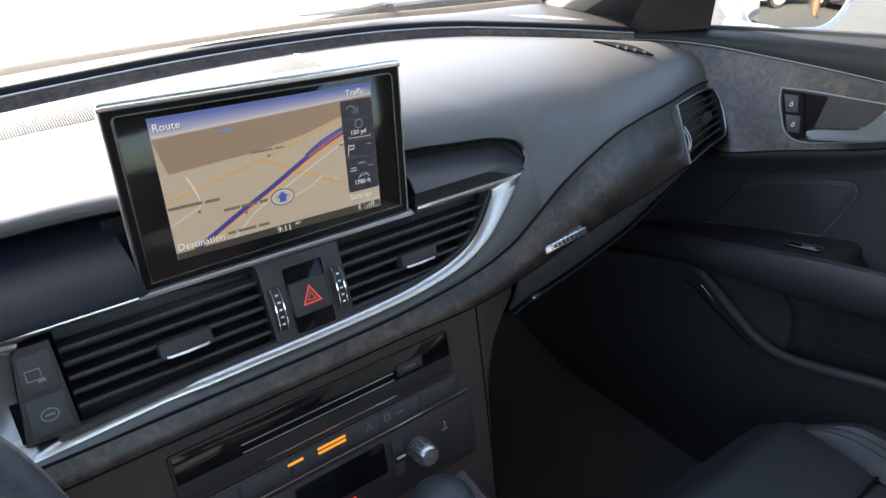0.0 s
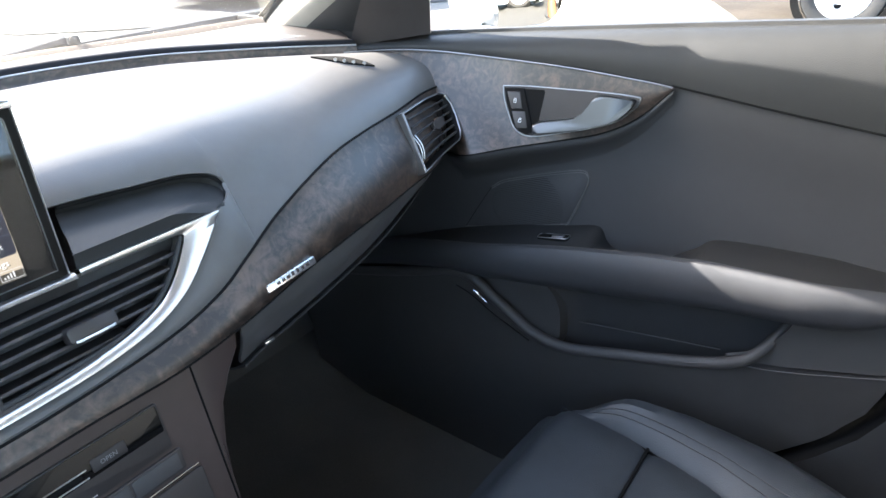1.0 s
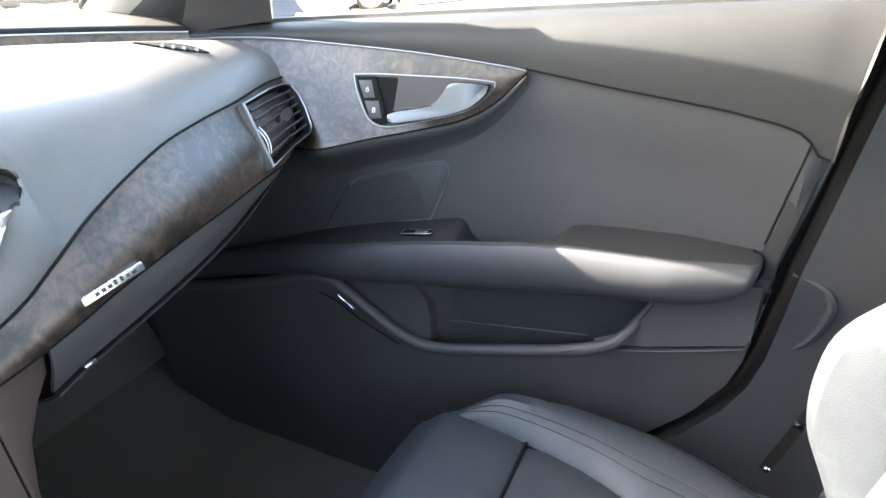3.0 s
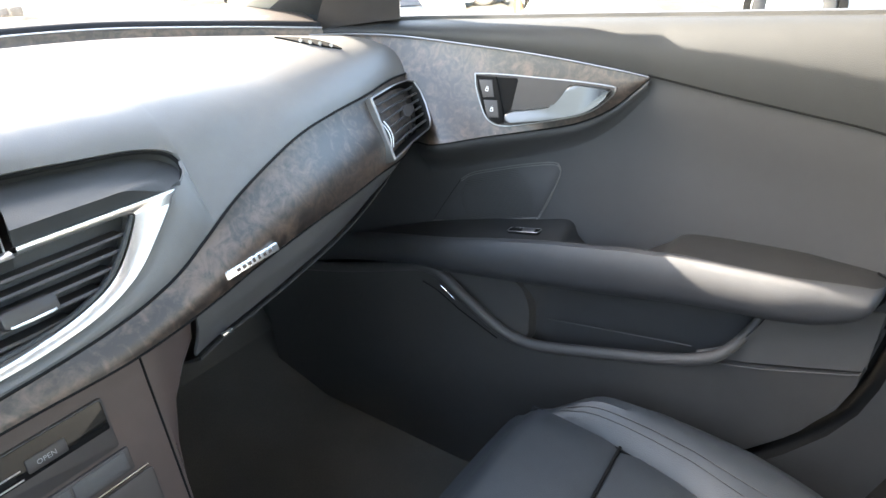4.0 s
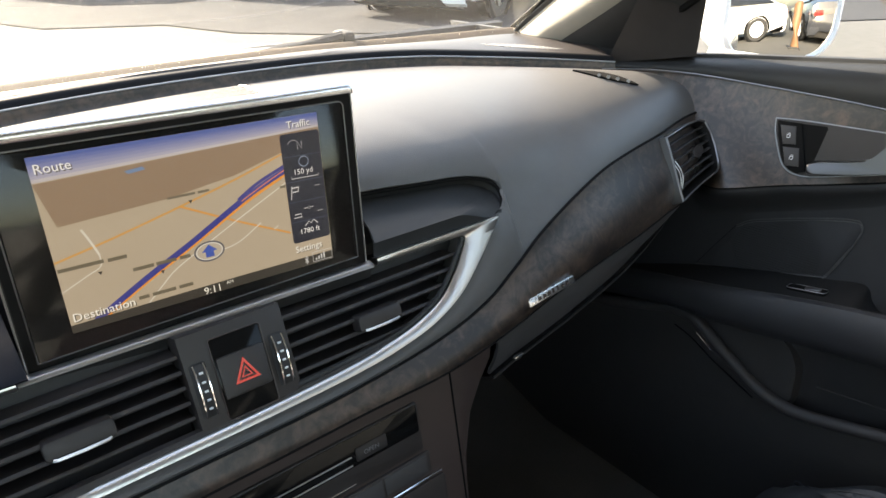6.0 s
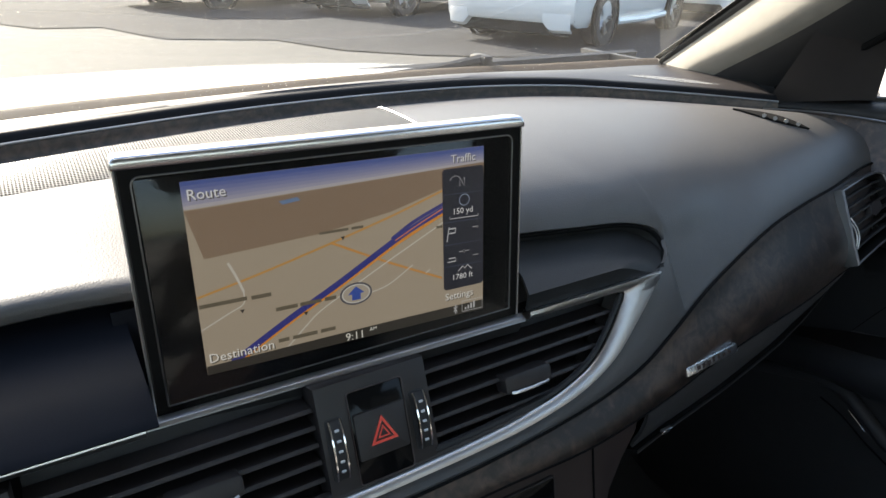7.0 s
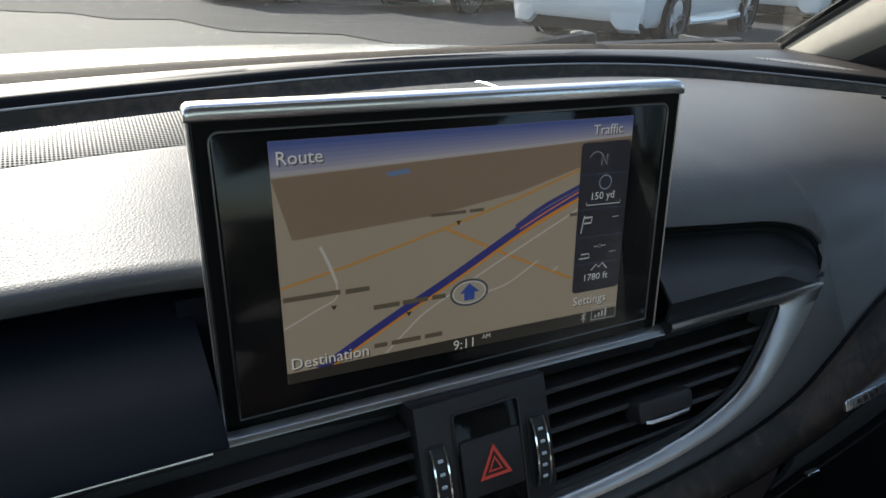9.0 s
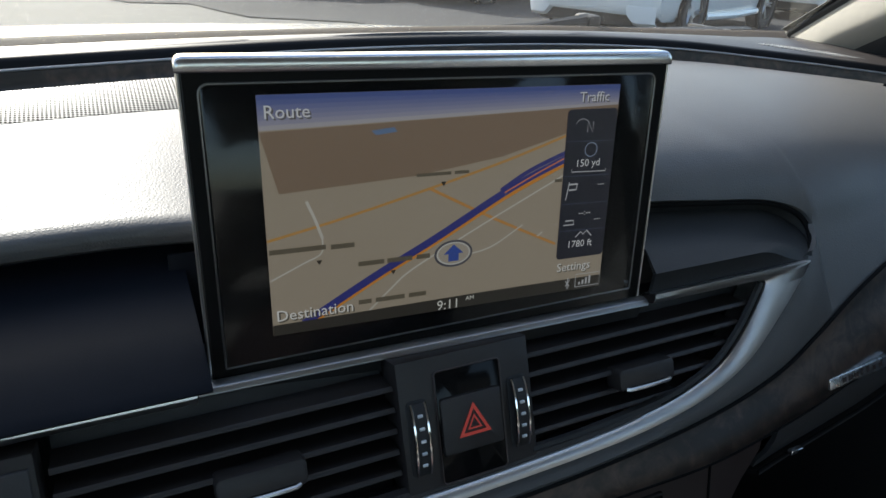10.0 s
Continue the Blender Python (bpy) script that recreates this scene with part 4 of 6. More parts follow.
# ---- Centre console ----
def centre_console():
    c = thing("centre_console", "centre console with a disc player, climate panel and chrome knob", "console")
    right = [(0.760, 0.225), (0.745, 0.221), (0.728, 0.206), (0.705, 0.191), (0.67, 0.181), (0.62, 0.175), (0.55, 0.170), (0.40, 0.170)]
    rows = []
    for z, x in right:
        row = [stk(-0.20, z, 0), stk(-0.10, z, 0), stk(0.0, z, 0), stk(0.10, z, 0), stk(0.168, z, 0)]
        row += [stk(min(0.174, x - 0.002), z, -0.0005), stk(x - 0.006, z, -0.001), stk(x - 0.0015, z, -0.004), stk(x, z, -0.010), Vector((x - 0.004, 0.10, z)), Vector((x - 0.01, 0.34, z))]
        rows.append(row)
    part("body", sheet(rows), M_CONSOLE, c, "dark brown-grey painted shell")
    part("side_joint", tube([stk(0.170, z, 0.0002) for z in (0.758, 0.72, 0.68, 0.64, 0.58, 0.50)], 0.0009, 6), M_SEAM, c)
    # Disc player
    player = part("disc_player", plate(rounded(-0.132, 0.700, 0.132, 0.743, 0.003), stk, -0.004, 0.0022, 0.001), M_PLASTIC, c, "black disc player")
    part("polished_strip", plate(rounded(-0.130, 0.7175, 0.130, 0.7418, 0.002), stk, 0.0018, 0.0027, 0.0004), M_GLASSY, player, "polished black strip round the disc slot")
    part("disc_slot", plate(rounded(-0.075, 0.7215, 0.062, 0.7245, 0.001), stk, 0.0024, 0.0030), M_SEAM, player)
    part("slot_trim", tube([stk(-0.078, 0.7265, 0.0030), stk(0.066, 0.7265, 0.0030)], 0.0006, 6), M_CHROME, player)
    part("slot_trim", tube([stk(-0.078, 0.7195, 0.0030), stk(0.066, 0.7195, 0.0030)], 0.0006, 6), M_CHROME, player)
    ob = part("open_button", plate(rounded(0.070, 0.7205, 0.0985, 0.7315, 0.0015), stk, 0.001, 0.0038, 0.0008), M_PLASTIC, player)
    part("words", lettering("OPEN", 0.0055, stk, 0.0765, 0.7240, 0.0040), M_THREAD, player, smooth=False)
    part("slot_line", tube([stk(-0.062, 0.7035, 0.0026), stk(0.066, 0.7035, 0.0026)], 0.0006, 6), M_BRIGHT, player)
    # Switch row and climate panel
    row_ = part("switch_bar", plate(rounded(-0.135, 0.6765, 0.137, 0.6965, 0.002), stk, -0.003, 0.0022, 0.001), M_PLASTIC, c)
    for i in range(6):
        part("switch", plate(rounded(-0.132 + 0.0445 * i, 0.6785, -0.0895 + 0.0445 * i, 0.6945, 0.001), stk, 0.001, 0.0030, 0.0008), M_SOFT, row_)
    part("words", lettering("OFF", 0.005, stk, 0.062, 0.6845, 0.0033), M_THREAD, row_, smooth=False)
    part("symbol", joined(ribbon([(0.050, 0.684), (0.050, 0.690), (0.055, 0.690), (0.055, 0.684), (0.051, 0.684)], 0.001, stk, 0.0033)), M_THREAD, row_, smooth=False)
    part("symbol", joined(ribbon([(0.030, 0.683), (0.033, 0.690), (0.036, 0.683)], 0.001, stk, 0.0033)), M_THREAD, row_, smooth=False)
    amber = glow("amber_lamp", (1.0, 0.30, 0.03), 0.2)
    for u, v, wd, hh in ((-0.046, 0.6885, 0.014, 0.0022), (-0.018, 0.6895, 0.027, 0.0022), (-0.018, 0.6855, 0.027, 0.0022)):
        part("amber_lamp", plate([(u, v), (u + wd, v), (u + wd, v + hh), (u, v + hh)], stk, 0.003, 0.0034), amber, row_, "lit amber lamp", smooth=False)
    part("silver_line", tube([stk(-0.12, 0.6725, 0.0012), stk(0.147, 0.6725, 0.0012)], 0.0010, 6), M_BRIGHT, c)
    panel = part("climate_panel", plate(rounded(-0.15, 0.600, 0.150, 0.669, 0.004), stk, -0.003, 0.0016, 0.001), M_PLASTIC, c)
    part("climate_display", plate(rounded(-0.045, 0.632, 0.045, 0.664, 0.002), stk, 0.0, 0.0022, 0.0005), M_GLOSS, panel)
    for u in (-0.062, 0.052):
        for v in (0.622, 0.645):
            part("climate_button", plate(rounded(u, v, u + 0.012, v + 0.014, 0.001), stk, 0.001, 0.0036, 0.0008), M_SOFT, panel)
    part("red_mark", plate([(0.000, 0.6235), (0.008, 0.6235), (0.008, 0.6260), (0.000, 0.6260)], stk, 0.001, 0.003), glow("red_lamp", (0.9, 0.04, 0.02), 0.2), panel, smooth=False)
    part("white_mark", plate([(0.056, 0.640), (0.065, 0.640), (0.065, 0.6412), (0.056, 0.6412)], stk, 0.001, 0.0041), M_WHITE, panel, smooth=False)
    part("seat_heat_mark", joined(ribbon([(0.1135, 0.6465), (0.1145, 0.650), (0.1130, 0.6525)], 0.0008, stk, 0.0022), ribbon([(0.1100, 0.6440), (0.1165, 0.6440)], 0.0008, stk, 0.0022)), M_WHITE, panel, smooth=False)
    nrm = Vector((0, -1, 0.206)).normalized()
    m = Matrix.Translation(stk(0.080, 0.640, 0.0)) @ nrm.to_track_quat("Z", "Y").to_matrix().to_4x4()
    knob = part("knob", lathe([(0.0, 0.0235), (0.0085, 0.0235), (0.0095, 0.0225), (0.0108, 0.020), (0.0118, 0.008), (0.0120, 0.0)], m), M_CHROME, panel, "ribbed chrome knob")
    for k in range(24):
        a = 2 * math.pi * k / 24
        part("rib", tube([m @ Vector((0.0121 * math.cos(a), 0.0121 * math.sin(a), 0.001)), m @ Vector((0.0114 * math.cos(a), 0.0114 * math.sin(a), 0.019))], 0.0006, 5), M_BRIGHT, knob)
    # Tunnel towards the seats
    rows = []
    for y, z in ((-0.02, 0.600), (-0.045, 0.585), (-0.12, 0.570), (-0.30, 0.560), (-0.55, 0.575), (-0.95, 0.60)):
        rows.append([Vector((-0.14, y, 0.30)), Vector((-0.14, y, z - 0.01)), Vector((-0.13, y, z)), Vector((0.13, y, z)), Vector((0.14, y, z - 0.01)), Vector((0.15, y, 0.30))])
    part("tunnel", sheet(rows), M_CONSOLE, c)


def gear_lever():
    g = thing("gear_lever", "dark leather gear lever knob on the console", "gear lever", (0.044, -0.12, 0.572))
    part("grip", lathe([(0.0, 0.112), (0.010, 0.1115), (0.019, 0.108), (0.026, 0.101), (0.029, 0.091), (0.027, 0.078), (0.020, 0.062), (0.013, 0.040), (0.012, 0.018), (0.016, 0.0)]), M_LEATHER, g)
    part("boot", lathe([(0.018, 0.012), (0.026, 0.008), (0.036, 0.003), (0.040, -0.003)]), M_SOFT, g)


build_dashboard()
glove_box()
centre_fascia()
display()
centre_console()
gear_lever()


# ---- Side air vent at the passenger's end of the dashboard ----
def side_vent():
    v = thing("side_vent", "small air vent in a satin metal frame beside the wood", "air vent")
    a, b, c, d = Vector((0.536, 0.046, 0.872)), Vector((0.657, 0.066, 0.872)), Vector((0.631, 0.022, 0.820)), Vector((0.531, 0.009, 0.806))

    def lay(s, t, w):
        p = a.lerp(b, s).lerp(d.lerp(c, s), t)
        n = (b - a).cross(a - d).normalized()
        return p + Vector((-0.0062, -0.0047, 0.0026)) + w * n + Vector((0, 0.0, 0.002 * math.sin(math.pi * max(0, min(1, s)))))
    def loop(left, top, right, low):
        """Outline with a bowed right side, inset by the given amounts."""
        return [(left, top), (0.5, top - 0.015), (0.80 - right, top), (0.93 - right, 0.06 + top), (0.995 - right, 0.28), (1.02 - right, 0.55), (1.0 - right, 0.86 - low), (0.96 - right, 0.965 - low), (0.90 - right, 1.0 - low), (0.5, 1.0 - low), (left, 1.0 - low), (left, 0.5)]
    o, i, deep = loop(0.0, 0.0, 0.0, 0.0), loop(0.036, 0.030, 0.022, 0.030), loop(0.13, 0.075, 0.055, 0.070)
    rows = []
    for k, w in ((0, -0.010), (0, 0.0022), (0.25, 0.0032), (0.75, 0.0034), (1, 0.0022)):
        rows.append([lay(p[0] + (q[0] - p[0]) * k, p[1] + (q[1] - p[1]) * k, w) for p, q in zip(o, i)])
    part("frame", sheet(rows, closed=True), M_SATIN, v, "thin satin grey frame")
    part("surround", sheet([[lay(*p, 0.0020) for p in i], [lay(*p, 0.0012) for p in i], [lay(*p, -0.0045) for p in deep], [lay(*p, -0.018) for p in deep]], closed=True), M_BEZEL, v, "dark sloping surround")
    part("back", plate([(0.08, 0.04), (0.97, 0.04), (0.97, 0.96), (0.08, 0.96)], lay, -0.022, -0.018), M_SEAM, v)
    for k in range(6):
        t = 0.155 + 0.135 * k
        e = min(0.955, 0.84 + 0.5 * t) if t < 0.25 else 0.955
        rows = [[lay(s, t + dt, w) for dt, w in ((0.010, -0.016), (-0.016, -0.0026), (-0.010, -0.0012), (0.012, -0.0010), (0.024, -0.0022), (0.040, -0.016))] for s in (0.125, 0.5, e)]
        part("slat", sheet(rows, closed=True), M_SLAT, v)
    for s in (0.36, 0.50, 0.64, 0.78):
        part("rear_slat", sheet([[lay(s, 0.08, -0.014), lay(s, 0.92, -0.014)], [lay(s + 0.008, 0.08, -0.009), lay(s + 0.008, 0.92, -0.009)]], 0.001), M_DARK, v)
    knob = catmull([(0.52, 0.44, 0), (0.60, 0.40, 0), (0.72, 0.42, 0), (0.76, 0.49, 0), (0.72, 0.57, 0), (0.60, 0.60, 0), (0.52, 0.55, 0)], 24)
    part("slider", plate([(p.x, p.y) for p in knob], lay, -0.006, 0.0005, 0.0016), M_PLASTIC, v, "rounded slider on a slat")
    arc_ = [0.42 + 0.42 * k / 12 for k in range(13)]
    for ds in (0.0, 0.045):
        part("wheel_ring", tube([lay(0.075 + ds, t, -0.001 + 0.0045 * math.sin(math.pi * (t - 0.42) / 0.42)) for t in arc_], 0.0007, 6), M_CHROME, v)
    part("thumbwheel", sheet([[lay(0.078 + ds, t, -0.0015 + 0.0045 * math.sin(math.pi * (t - 0.42) / 0.42)) for t in arc_] for ds in (0.0, 0.02, 0.04)], 0.0006), M_DARK, v)


# ---- Passenger door ----
ROLL_SEAM = [(-0.60, 0.838), (-0.536, 0.842), (-0.528, 0.847), (-0.5235, 0.856), (-0.515, 0.865), (-0.49, 0.8725), (-0.44, 0.881), (-0.323, 0.893), (-0.224, 0.905), (-0.13, 0.914), (0.0, 0.919), (0.17, 0.925)]
SILL = [(-0.60, 0.996), (-0.52, 0.990), (-0.22, 0.963), (0.0, 0.944), (0.13, 0.935), (0.20, 0.930)]
REAR = [(0.20, -0.28), (0.40, -0.385), (0.455, -0.437), (0.502, -0.476), (0.540, -0.497), (0.581, -0.509), (0.66, -0.5195), (0.716, -0.525), (0.783, -0.537), (0.847, -0.547), (0.951, -0.562), (1.02, -0.573)]
ARM = [(0.40, 0.52, 0.525, 0.49), (0.20, 0.600, 0.603, 0.552), (0.065, 0.652, 0.645, 0.596), (-0.03, 0.679, 0.667, 0.607), (-0.10, 0.693, 0.681, 0.613), (-0.146, 0.702, 0.689, 0.619), (-0.160, 0.683, 0.691, 0.621), (-0.175, 0.673, 0.693, 0.623), (-0.21, 0.673, 0.698, 0.627),
       (-0.24, 0.679, 0.703, 0.632), (-0.275, 0.702, 0.707, 0.638), (-0.303, 0.720, 0.711, 0.644), (-0.41, 0.728, 0.716, 0.656), (-0.45, 0.727, 0.718, 0.661), (-0.475, 0.726, 0.719, 0.669), (-0.49, 0.725, 0.719, 0.678), (-0.500, 0.724, 0.719, 0.691), (-0.507, 0.723, 0.718, 0.706)]
RIM = [(0.42, 0.49), (0.24, 0.536), (0.14, 0.566), (0.075, 0.588), (0.042, 0.590), (0.015, 0.577), (-0.03, 0.546), (-0.072, 0.520), (-0.118, 0.511), (-0.19, 0.524), (-0.274, 0.545), (-0.335, 0.566), (-0.370, 0.590), (-0.392, 0.622), (-0.408, 0.660)]


def rear_y(z):
    return interp(z, REAR)


def passenger_door():
    d = thing("passenger_door", "charcoal front passenger door trim with walnut panel and armrest", "car door", kind="")
    # Upper roll from the window's edge to its seam
    n = 70
    ys = [0.17 - 0.745 * i / n for i in range(n + 1)]
    rows = []
    for k in range(13):
        t = k / 12
        row = []
        for y in ys:
            zs, zr = interp(y, SILL[::1]), interp(y, ROLL_SEAM)
            y2 = max(y, rear_y(zr + (zs - zr) * (1 - t)))
            x = x_door(y2)
            ang = math.pi / 2 * t
            h = zs - zr
            row.append(Vector((x + 0.042 * (1 - math.sin(ang)) - 0.004 * math.sin(math.pi * t), y2, zr + h * math.cos(ang) ** 0.9 if t < 1 else zr)))
        rows.append(row)
    part("upper_roll", sheet(rows, 0.003), M_ROLL, d, "soft grained window ledge")
    part("window_strip", sheet([[Vector((x_door(y) + dx, y, interp(y, SILL) + dz)) for y in ys] for dx, dz in ((0.040, -0.004), (0.041, 0.004), (0.048, 0.005), (0.050, -0.004))]), M_DARK, d)
    part("roll_seam", tube([Vector((x_door(y) - 0.0015, y, interp(y, ROLL_SEAM) - 0.0005)) for y in ys if -0.546 < y < -0.215], 0.0013, 6), M_SEAM, d)
    # Main card: hollowed above the armrest, deep behind the pocket
    rows = []
    nz = 44
    for y in [0.40 - 0.98 * i / 90 for i in range(91)]:
        row = []
        for k in range(nz + 1):
            zr = interp(y, ROLL_SEAM) - 0.001
            z = zr + (0.22 - zr) * k / nz
            y2 = max(y, rear_y(z))
            x = x_door(min(y2, 0.0)) + 0.004 + 0.012 * ease((zr - z) / 0.10)
            za = interp(-y2, [(-a[0], a[3]) for a in ARM])
            x += 0.028 * ease((za + 0.02 - z) / 0.05) * ease((-y2 - 0.09) / 0.03) * ease((0.43 + y2) / 0.02)
            edge = y2 - rear_y(z)
            x += 0.012 * (1 - ease(edge / 0.012))
            row.append(Vector((x, y2, z)))
        rows.append(row)
    part("card", sheet(rows, 0.003), M_CARD, d, "smooth charcoal door card")
    # Rear border strip of the card
    rows = [[Vector((x_door(-0.53) + 0.0155 - w, rear_y(z) + dy, z)) for z in [0.842 - 0.150 * i / 12 for i in range(13)]] for dy, w in ((0.0005, -0.012), (0.0015, -0.001), (0.004, 0.0015), (0.018, 0.0022), (0.022, 0.0012), (0.0228, -0.003))]
    part("rear_border", sheet(rows, 0.002), M_ROLL, d, "smooth strip along the door's rear edge")
    # Armrest
    rows = []
    for s in catmull([(a[0], a[1], a[2]) for a in ARM], 88):
        y, zb, zt = s
        zl = interp(-y, [(-a[0], a[3]) for a in ARM])
        xo = x_door(min(y, 0.0)) + 0.022
        tip = 1 - 0.25 * ease((-y - 0.40) / 0.12)
        front = ease((0.24 - y) / 0.24)
        xi = xo - (0.030 + 0.034 * front) * tip
        h = zt - zl
        rows.append([Vector((xo + 0.004, y, zb)), Vector((xo - 0.010, y, zb + 0.001)), Vector(((xo + xi) / 2, y, (zb + zt) / 2)), Vector((xi + 0.012, y, zt + 0.001)), Vector((xi + 0.005, y, zt - 0.001)),
                     Vector((xi, y, zt - 0.12 * h)), Vector((xi - 0.004, y, zt - 0.35 * h)), Vector((xi - 0.002, y, zt - 0.65 * h)), Vector((xi + 0.008, y, zl + 0.10 * h)), Vector((xi + 0.020, y, zl)), Vector((xo + 0.002, y, zl + 0.004))])
    # The rear end is rounded off
    for r in rows:
        q = min(1.0, max(0.0, (-r[0].y - 0.492) / 0.015))
        s = math.sqrt(max(0.02, 1 - q * q))
        for j, p in enumerate(r):
            r[j] = Vector((r[0].x + (p.x - r[0].x) * s, p.y, p.z))
    arm = part("armrest", sheet([r[3:] for r in rows]), M_ARM, d, "padded leather-grained armrest")
    # Top split off and coloured darker in place of its shade
    part("arm_top", sheet([r[:4] for r in rows]), M_ARMTOP, arm, "leather top of the armrest, darkened for the shade on it")
    part("back_crease", tube([r[1] + Vector((0.006, 0, 0.0005)) for r in rows if -0.49 < r[0].y < -0.16], 0.0016, 6), M_SEAM, arm)
    part("stitching", tube([r[3] + Vector((-0.001, 0, 0.0004)) for r in rows if r[3].y < 0.10 and r[3].y > -0.33], 0.0005, 5), M_SOFT, arm)
    part("end_joint", tube([Vector((x_door(-0.5) + 0.011, p.x, p.y)) for p in catmull([(-0.494, 0.727, 0), (-0.505, 0.720, 0), (-0.509, 0.705, 0), (-0.504, 0.690, 0), (-0.490, 0.675, 0), (-0.46, 0.664, 0), (-0.41, 0.655, 0)], 40)], 0.0015, 6), M_SEAM, d)
    # Window switch
    def swt(u, v, w):
        return Vector((0.6765 + v, u, interp(-u, [(-a[0], 0.55 * a[1] + 0.45 * a[2]) for a in ARM]) + w))
    sw = part("window_switch", plate(rounded(-0.119, -0.006, -0.074, 0.008, 0.004), swt, -0.003, 0.0012, 0.0006), M_SEAM, d)
    rim_ = rounded(-0.119, -0.006, -0.074, 0.008, 0.004)
    part("switch_edge", tube([swt(u, v, 0.0012) for u, v in rim_ + rim_[:1]], 0.0006, 6), M_SATIN, sw)
    part("rocker", plate(rounded(-0.112, -0.003, -0.094, 0.0045, 0.003), swt, 0.0, 0.0034, 0.0014), M_SATIN, sw, "small satin window rocker")
    # Speaker grille above the armrest
    g = [(0.060, 0.656), (0.040, 0.690), (0.014, 0.731), (-0.002, 0.743), (-0.025, 0.752), (-0.075, 0.768), (-0.116, 0.778), (-0.126, 0.774), (-0.127, 0.762), (-0.117, 0.728), (-0.104, 0.697)]

    def crd(y, z, w):
        zr = interp(y, ROLL_SEAM)
        return Vector((x_door(min(y, 0.0)) + 0.004 + 0.012 * ease((zr - z) / 0.10) - w, y, z))
    part("border_seam", tube([crd(rear_y(z) + 0.024, z, 0.0) for z in [0.862 - 0.128 * k / 14 for k in range(15)]], 0.0013, 6), M_SEAM, d)
    gr = part("speaker_grille", plate(g, crd, -0.003, 0.0007, 0.0004), M_CARD, d)
    # Paler lines painted as the light caught by the grille's raised rim
    for off in (0.0, 0.0030):
        ln = [(y + (off if k > 6 else 0), z - off) for k, (y, z) in enumerate(g[2:])]
        part("grille_line", tube([crd(p.x, p.y, 0.0009) for p in catmull([(y, z, 0) for y, z in ln], 60)], 0.0008, 6), M_SLATE, gr)
    part("grille_line", tube([crd(y, z, 0.0008) for y, z in (g[0], g[1], g[2])], 0.0004, 6), M_SEAM, gr)
    part("grille_line", tube([crd(y, z, 0.0009) for y, z in (g[0], ((g[0][0] + g[-1][0]) / 2, (g[0][1] + g[-1][1]) / 2), g[-1])], 0.0008, 6), M_SLATE, gr)
    ribs = []
    for k in range(30):
        z = 0.668 + 0.0033 * k
        c, r = (-0.040, 0.712), 0.054
        w = math.sqrt(max(0, r * r - (z - c[1]) ** 2))
        y0, y1 = c[0] + w, c[0] - w
        y0 = min(y0, interp(z, [(0.656, 0.045), (0.731, 0.004), (0.778, -0.10)]))
        y1 = max(y1, interp(z, [(0.697, -0.096), (0.762, -0.118), (0.778, -0.116)]))
        if y0 - y1 > 0.01:
            ribs.append(tube([crd(y0, z, 0.0006), crd((y0 + y1) / 2, z, 0.0006), crd(y1, z, 0.0006)], 0.0006, 4))
    tagged(part("grille_ribs", joined(*ribs), M_DARK, gr), kind="stuff")
    # Lower panel below the pocket's rim, and the rim itself
    rim = catmull([(y, z, 0) for y, z in RIM], 90)
    rim = [Vector((x_door(min(p.x, 0)) - 0.018 + 0.040 * ease((-p.x - 0.36) / 0.045), p.x, p.y)) for p in rim]
    edge = catmull([(y, z, 0) for y, z in [q for q in RIM if q[0] > -0.34] + [(-0.40, 0.571), (-0.47, 0.591), (-0.54, 0.614)]], 100)
    edge = [Vector((x_door(min(p.x, 0)) - 0.016 + 0.018 * ease((-p.x - 0.30) / 0.12), p.x, p.y)) for p in edge]
    edge = [Vector((p.x, max(p.y, rear_y(p.z) + 0.003), p.z)) for p in edge]
    rows = [[p + Vector((0.014, 0, 0.0)) for p in edge], edge]
    for t in (0.06, 0.15, 0.3, 0.5, 0.75, 1.0):
        row = []
        for p in edge:
            z = p.z + (0.22 - p.z) * t
            row.append(Vector((p.x + 0.003 + 0.024 * t, max(p.y, rear_y(z)), z)))
        rows.append(row)
    part("lower_panel", sheet(rows, 0.003), M_LOWER, d, "grained lower door panel")
    part("pocket_rim", tube([p + Vector((0.0095, 0, -0.002)) for p in rim], [0.0085 - 0.003 * ease((i - 70) / 20) for i in range(len(rim))], 10), M_SOFT, d, "rounded rim of the door pocket")
    rows = []
    for t in (0, 0.3, 0.6, 1.0):
        rows.append([Vector((x_door(-0.4) + 0.006 + 0.012 * t * (1 - t), y, interp(-y, [(0.33, 0.563), (0.358, 0.578), (0.380, 0.598), (0.395, 0.622), (0.409, 0.662), (0.53, 0.690)]) * (1 - t) + t * interp(-y, [(0.33, 0.560), (0.40, 0.575), (0.53, 0.613)])))
                     for y in [-0.335 - 0.178 * i / 20 for i in range(21)]])
    part("pocket_end", sheet(rows, 0.003), M_SOFT, d)
    part("panel_line", tube([p + Vector((-0.0005, 0, 0.0)) for p in edge[-28:-2]], 0.0010, 6), M_SOFT, d)
    part("pocket_lining", tube([Vector((x_door(-0.2) + 0.022, -0.125 - 0.20 * i / 10, 0.535 + 0.029 * i / 10)) for i in range(11)], 0.0009, 6), M_SOFT, d)
    part("rim_accent", tube([p + Vector((-0.006, 0, -0.005)) for p in rim[31:36]], [0.0003, 0.0007, 0.0009, 0.0006, 0.0003], 6), M_BRIGHT, d)
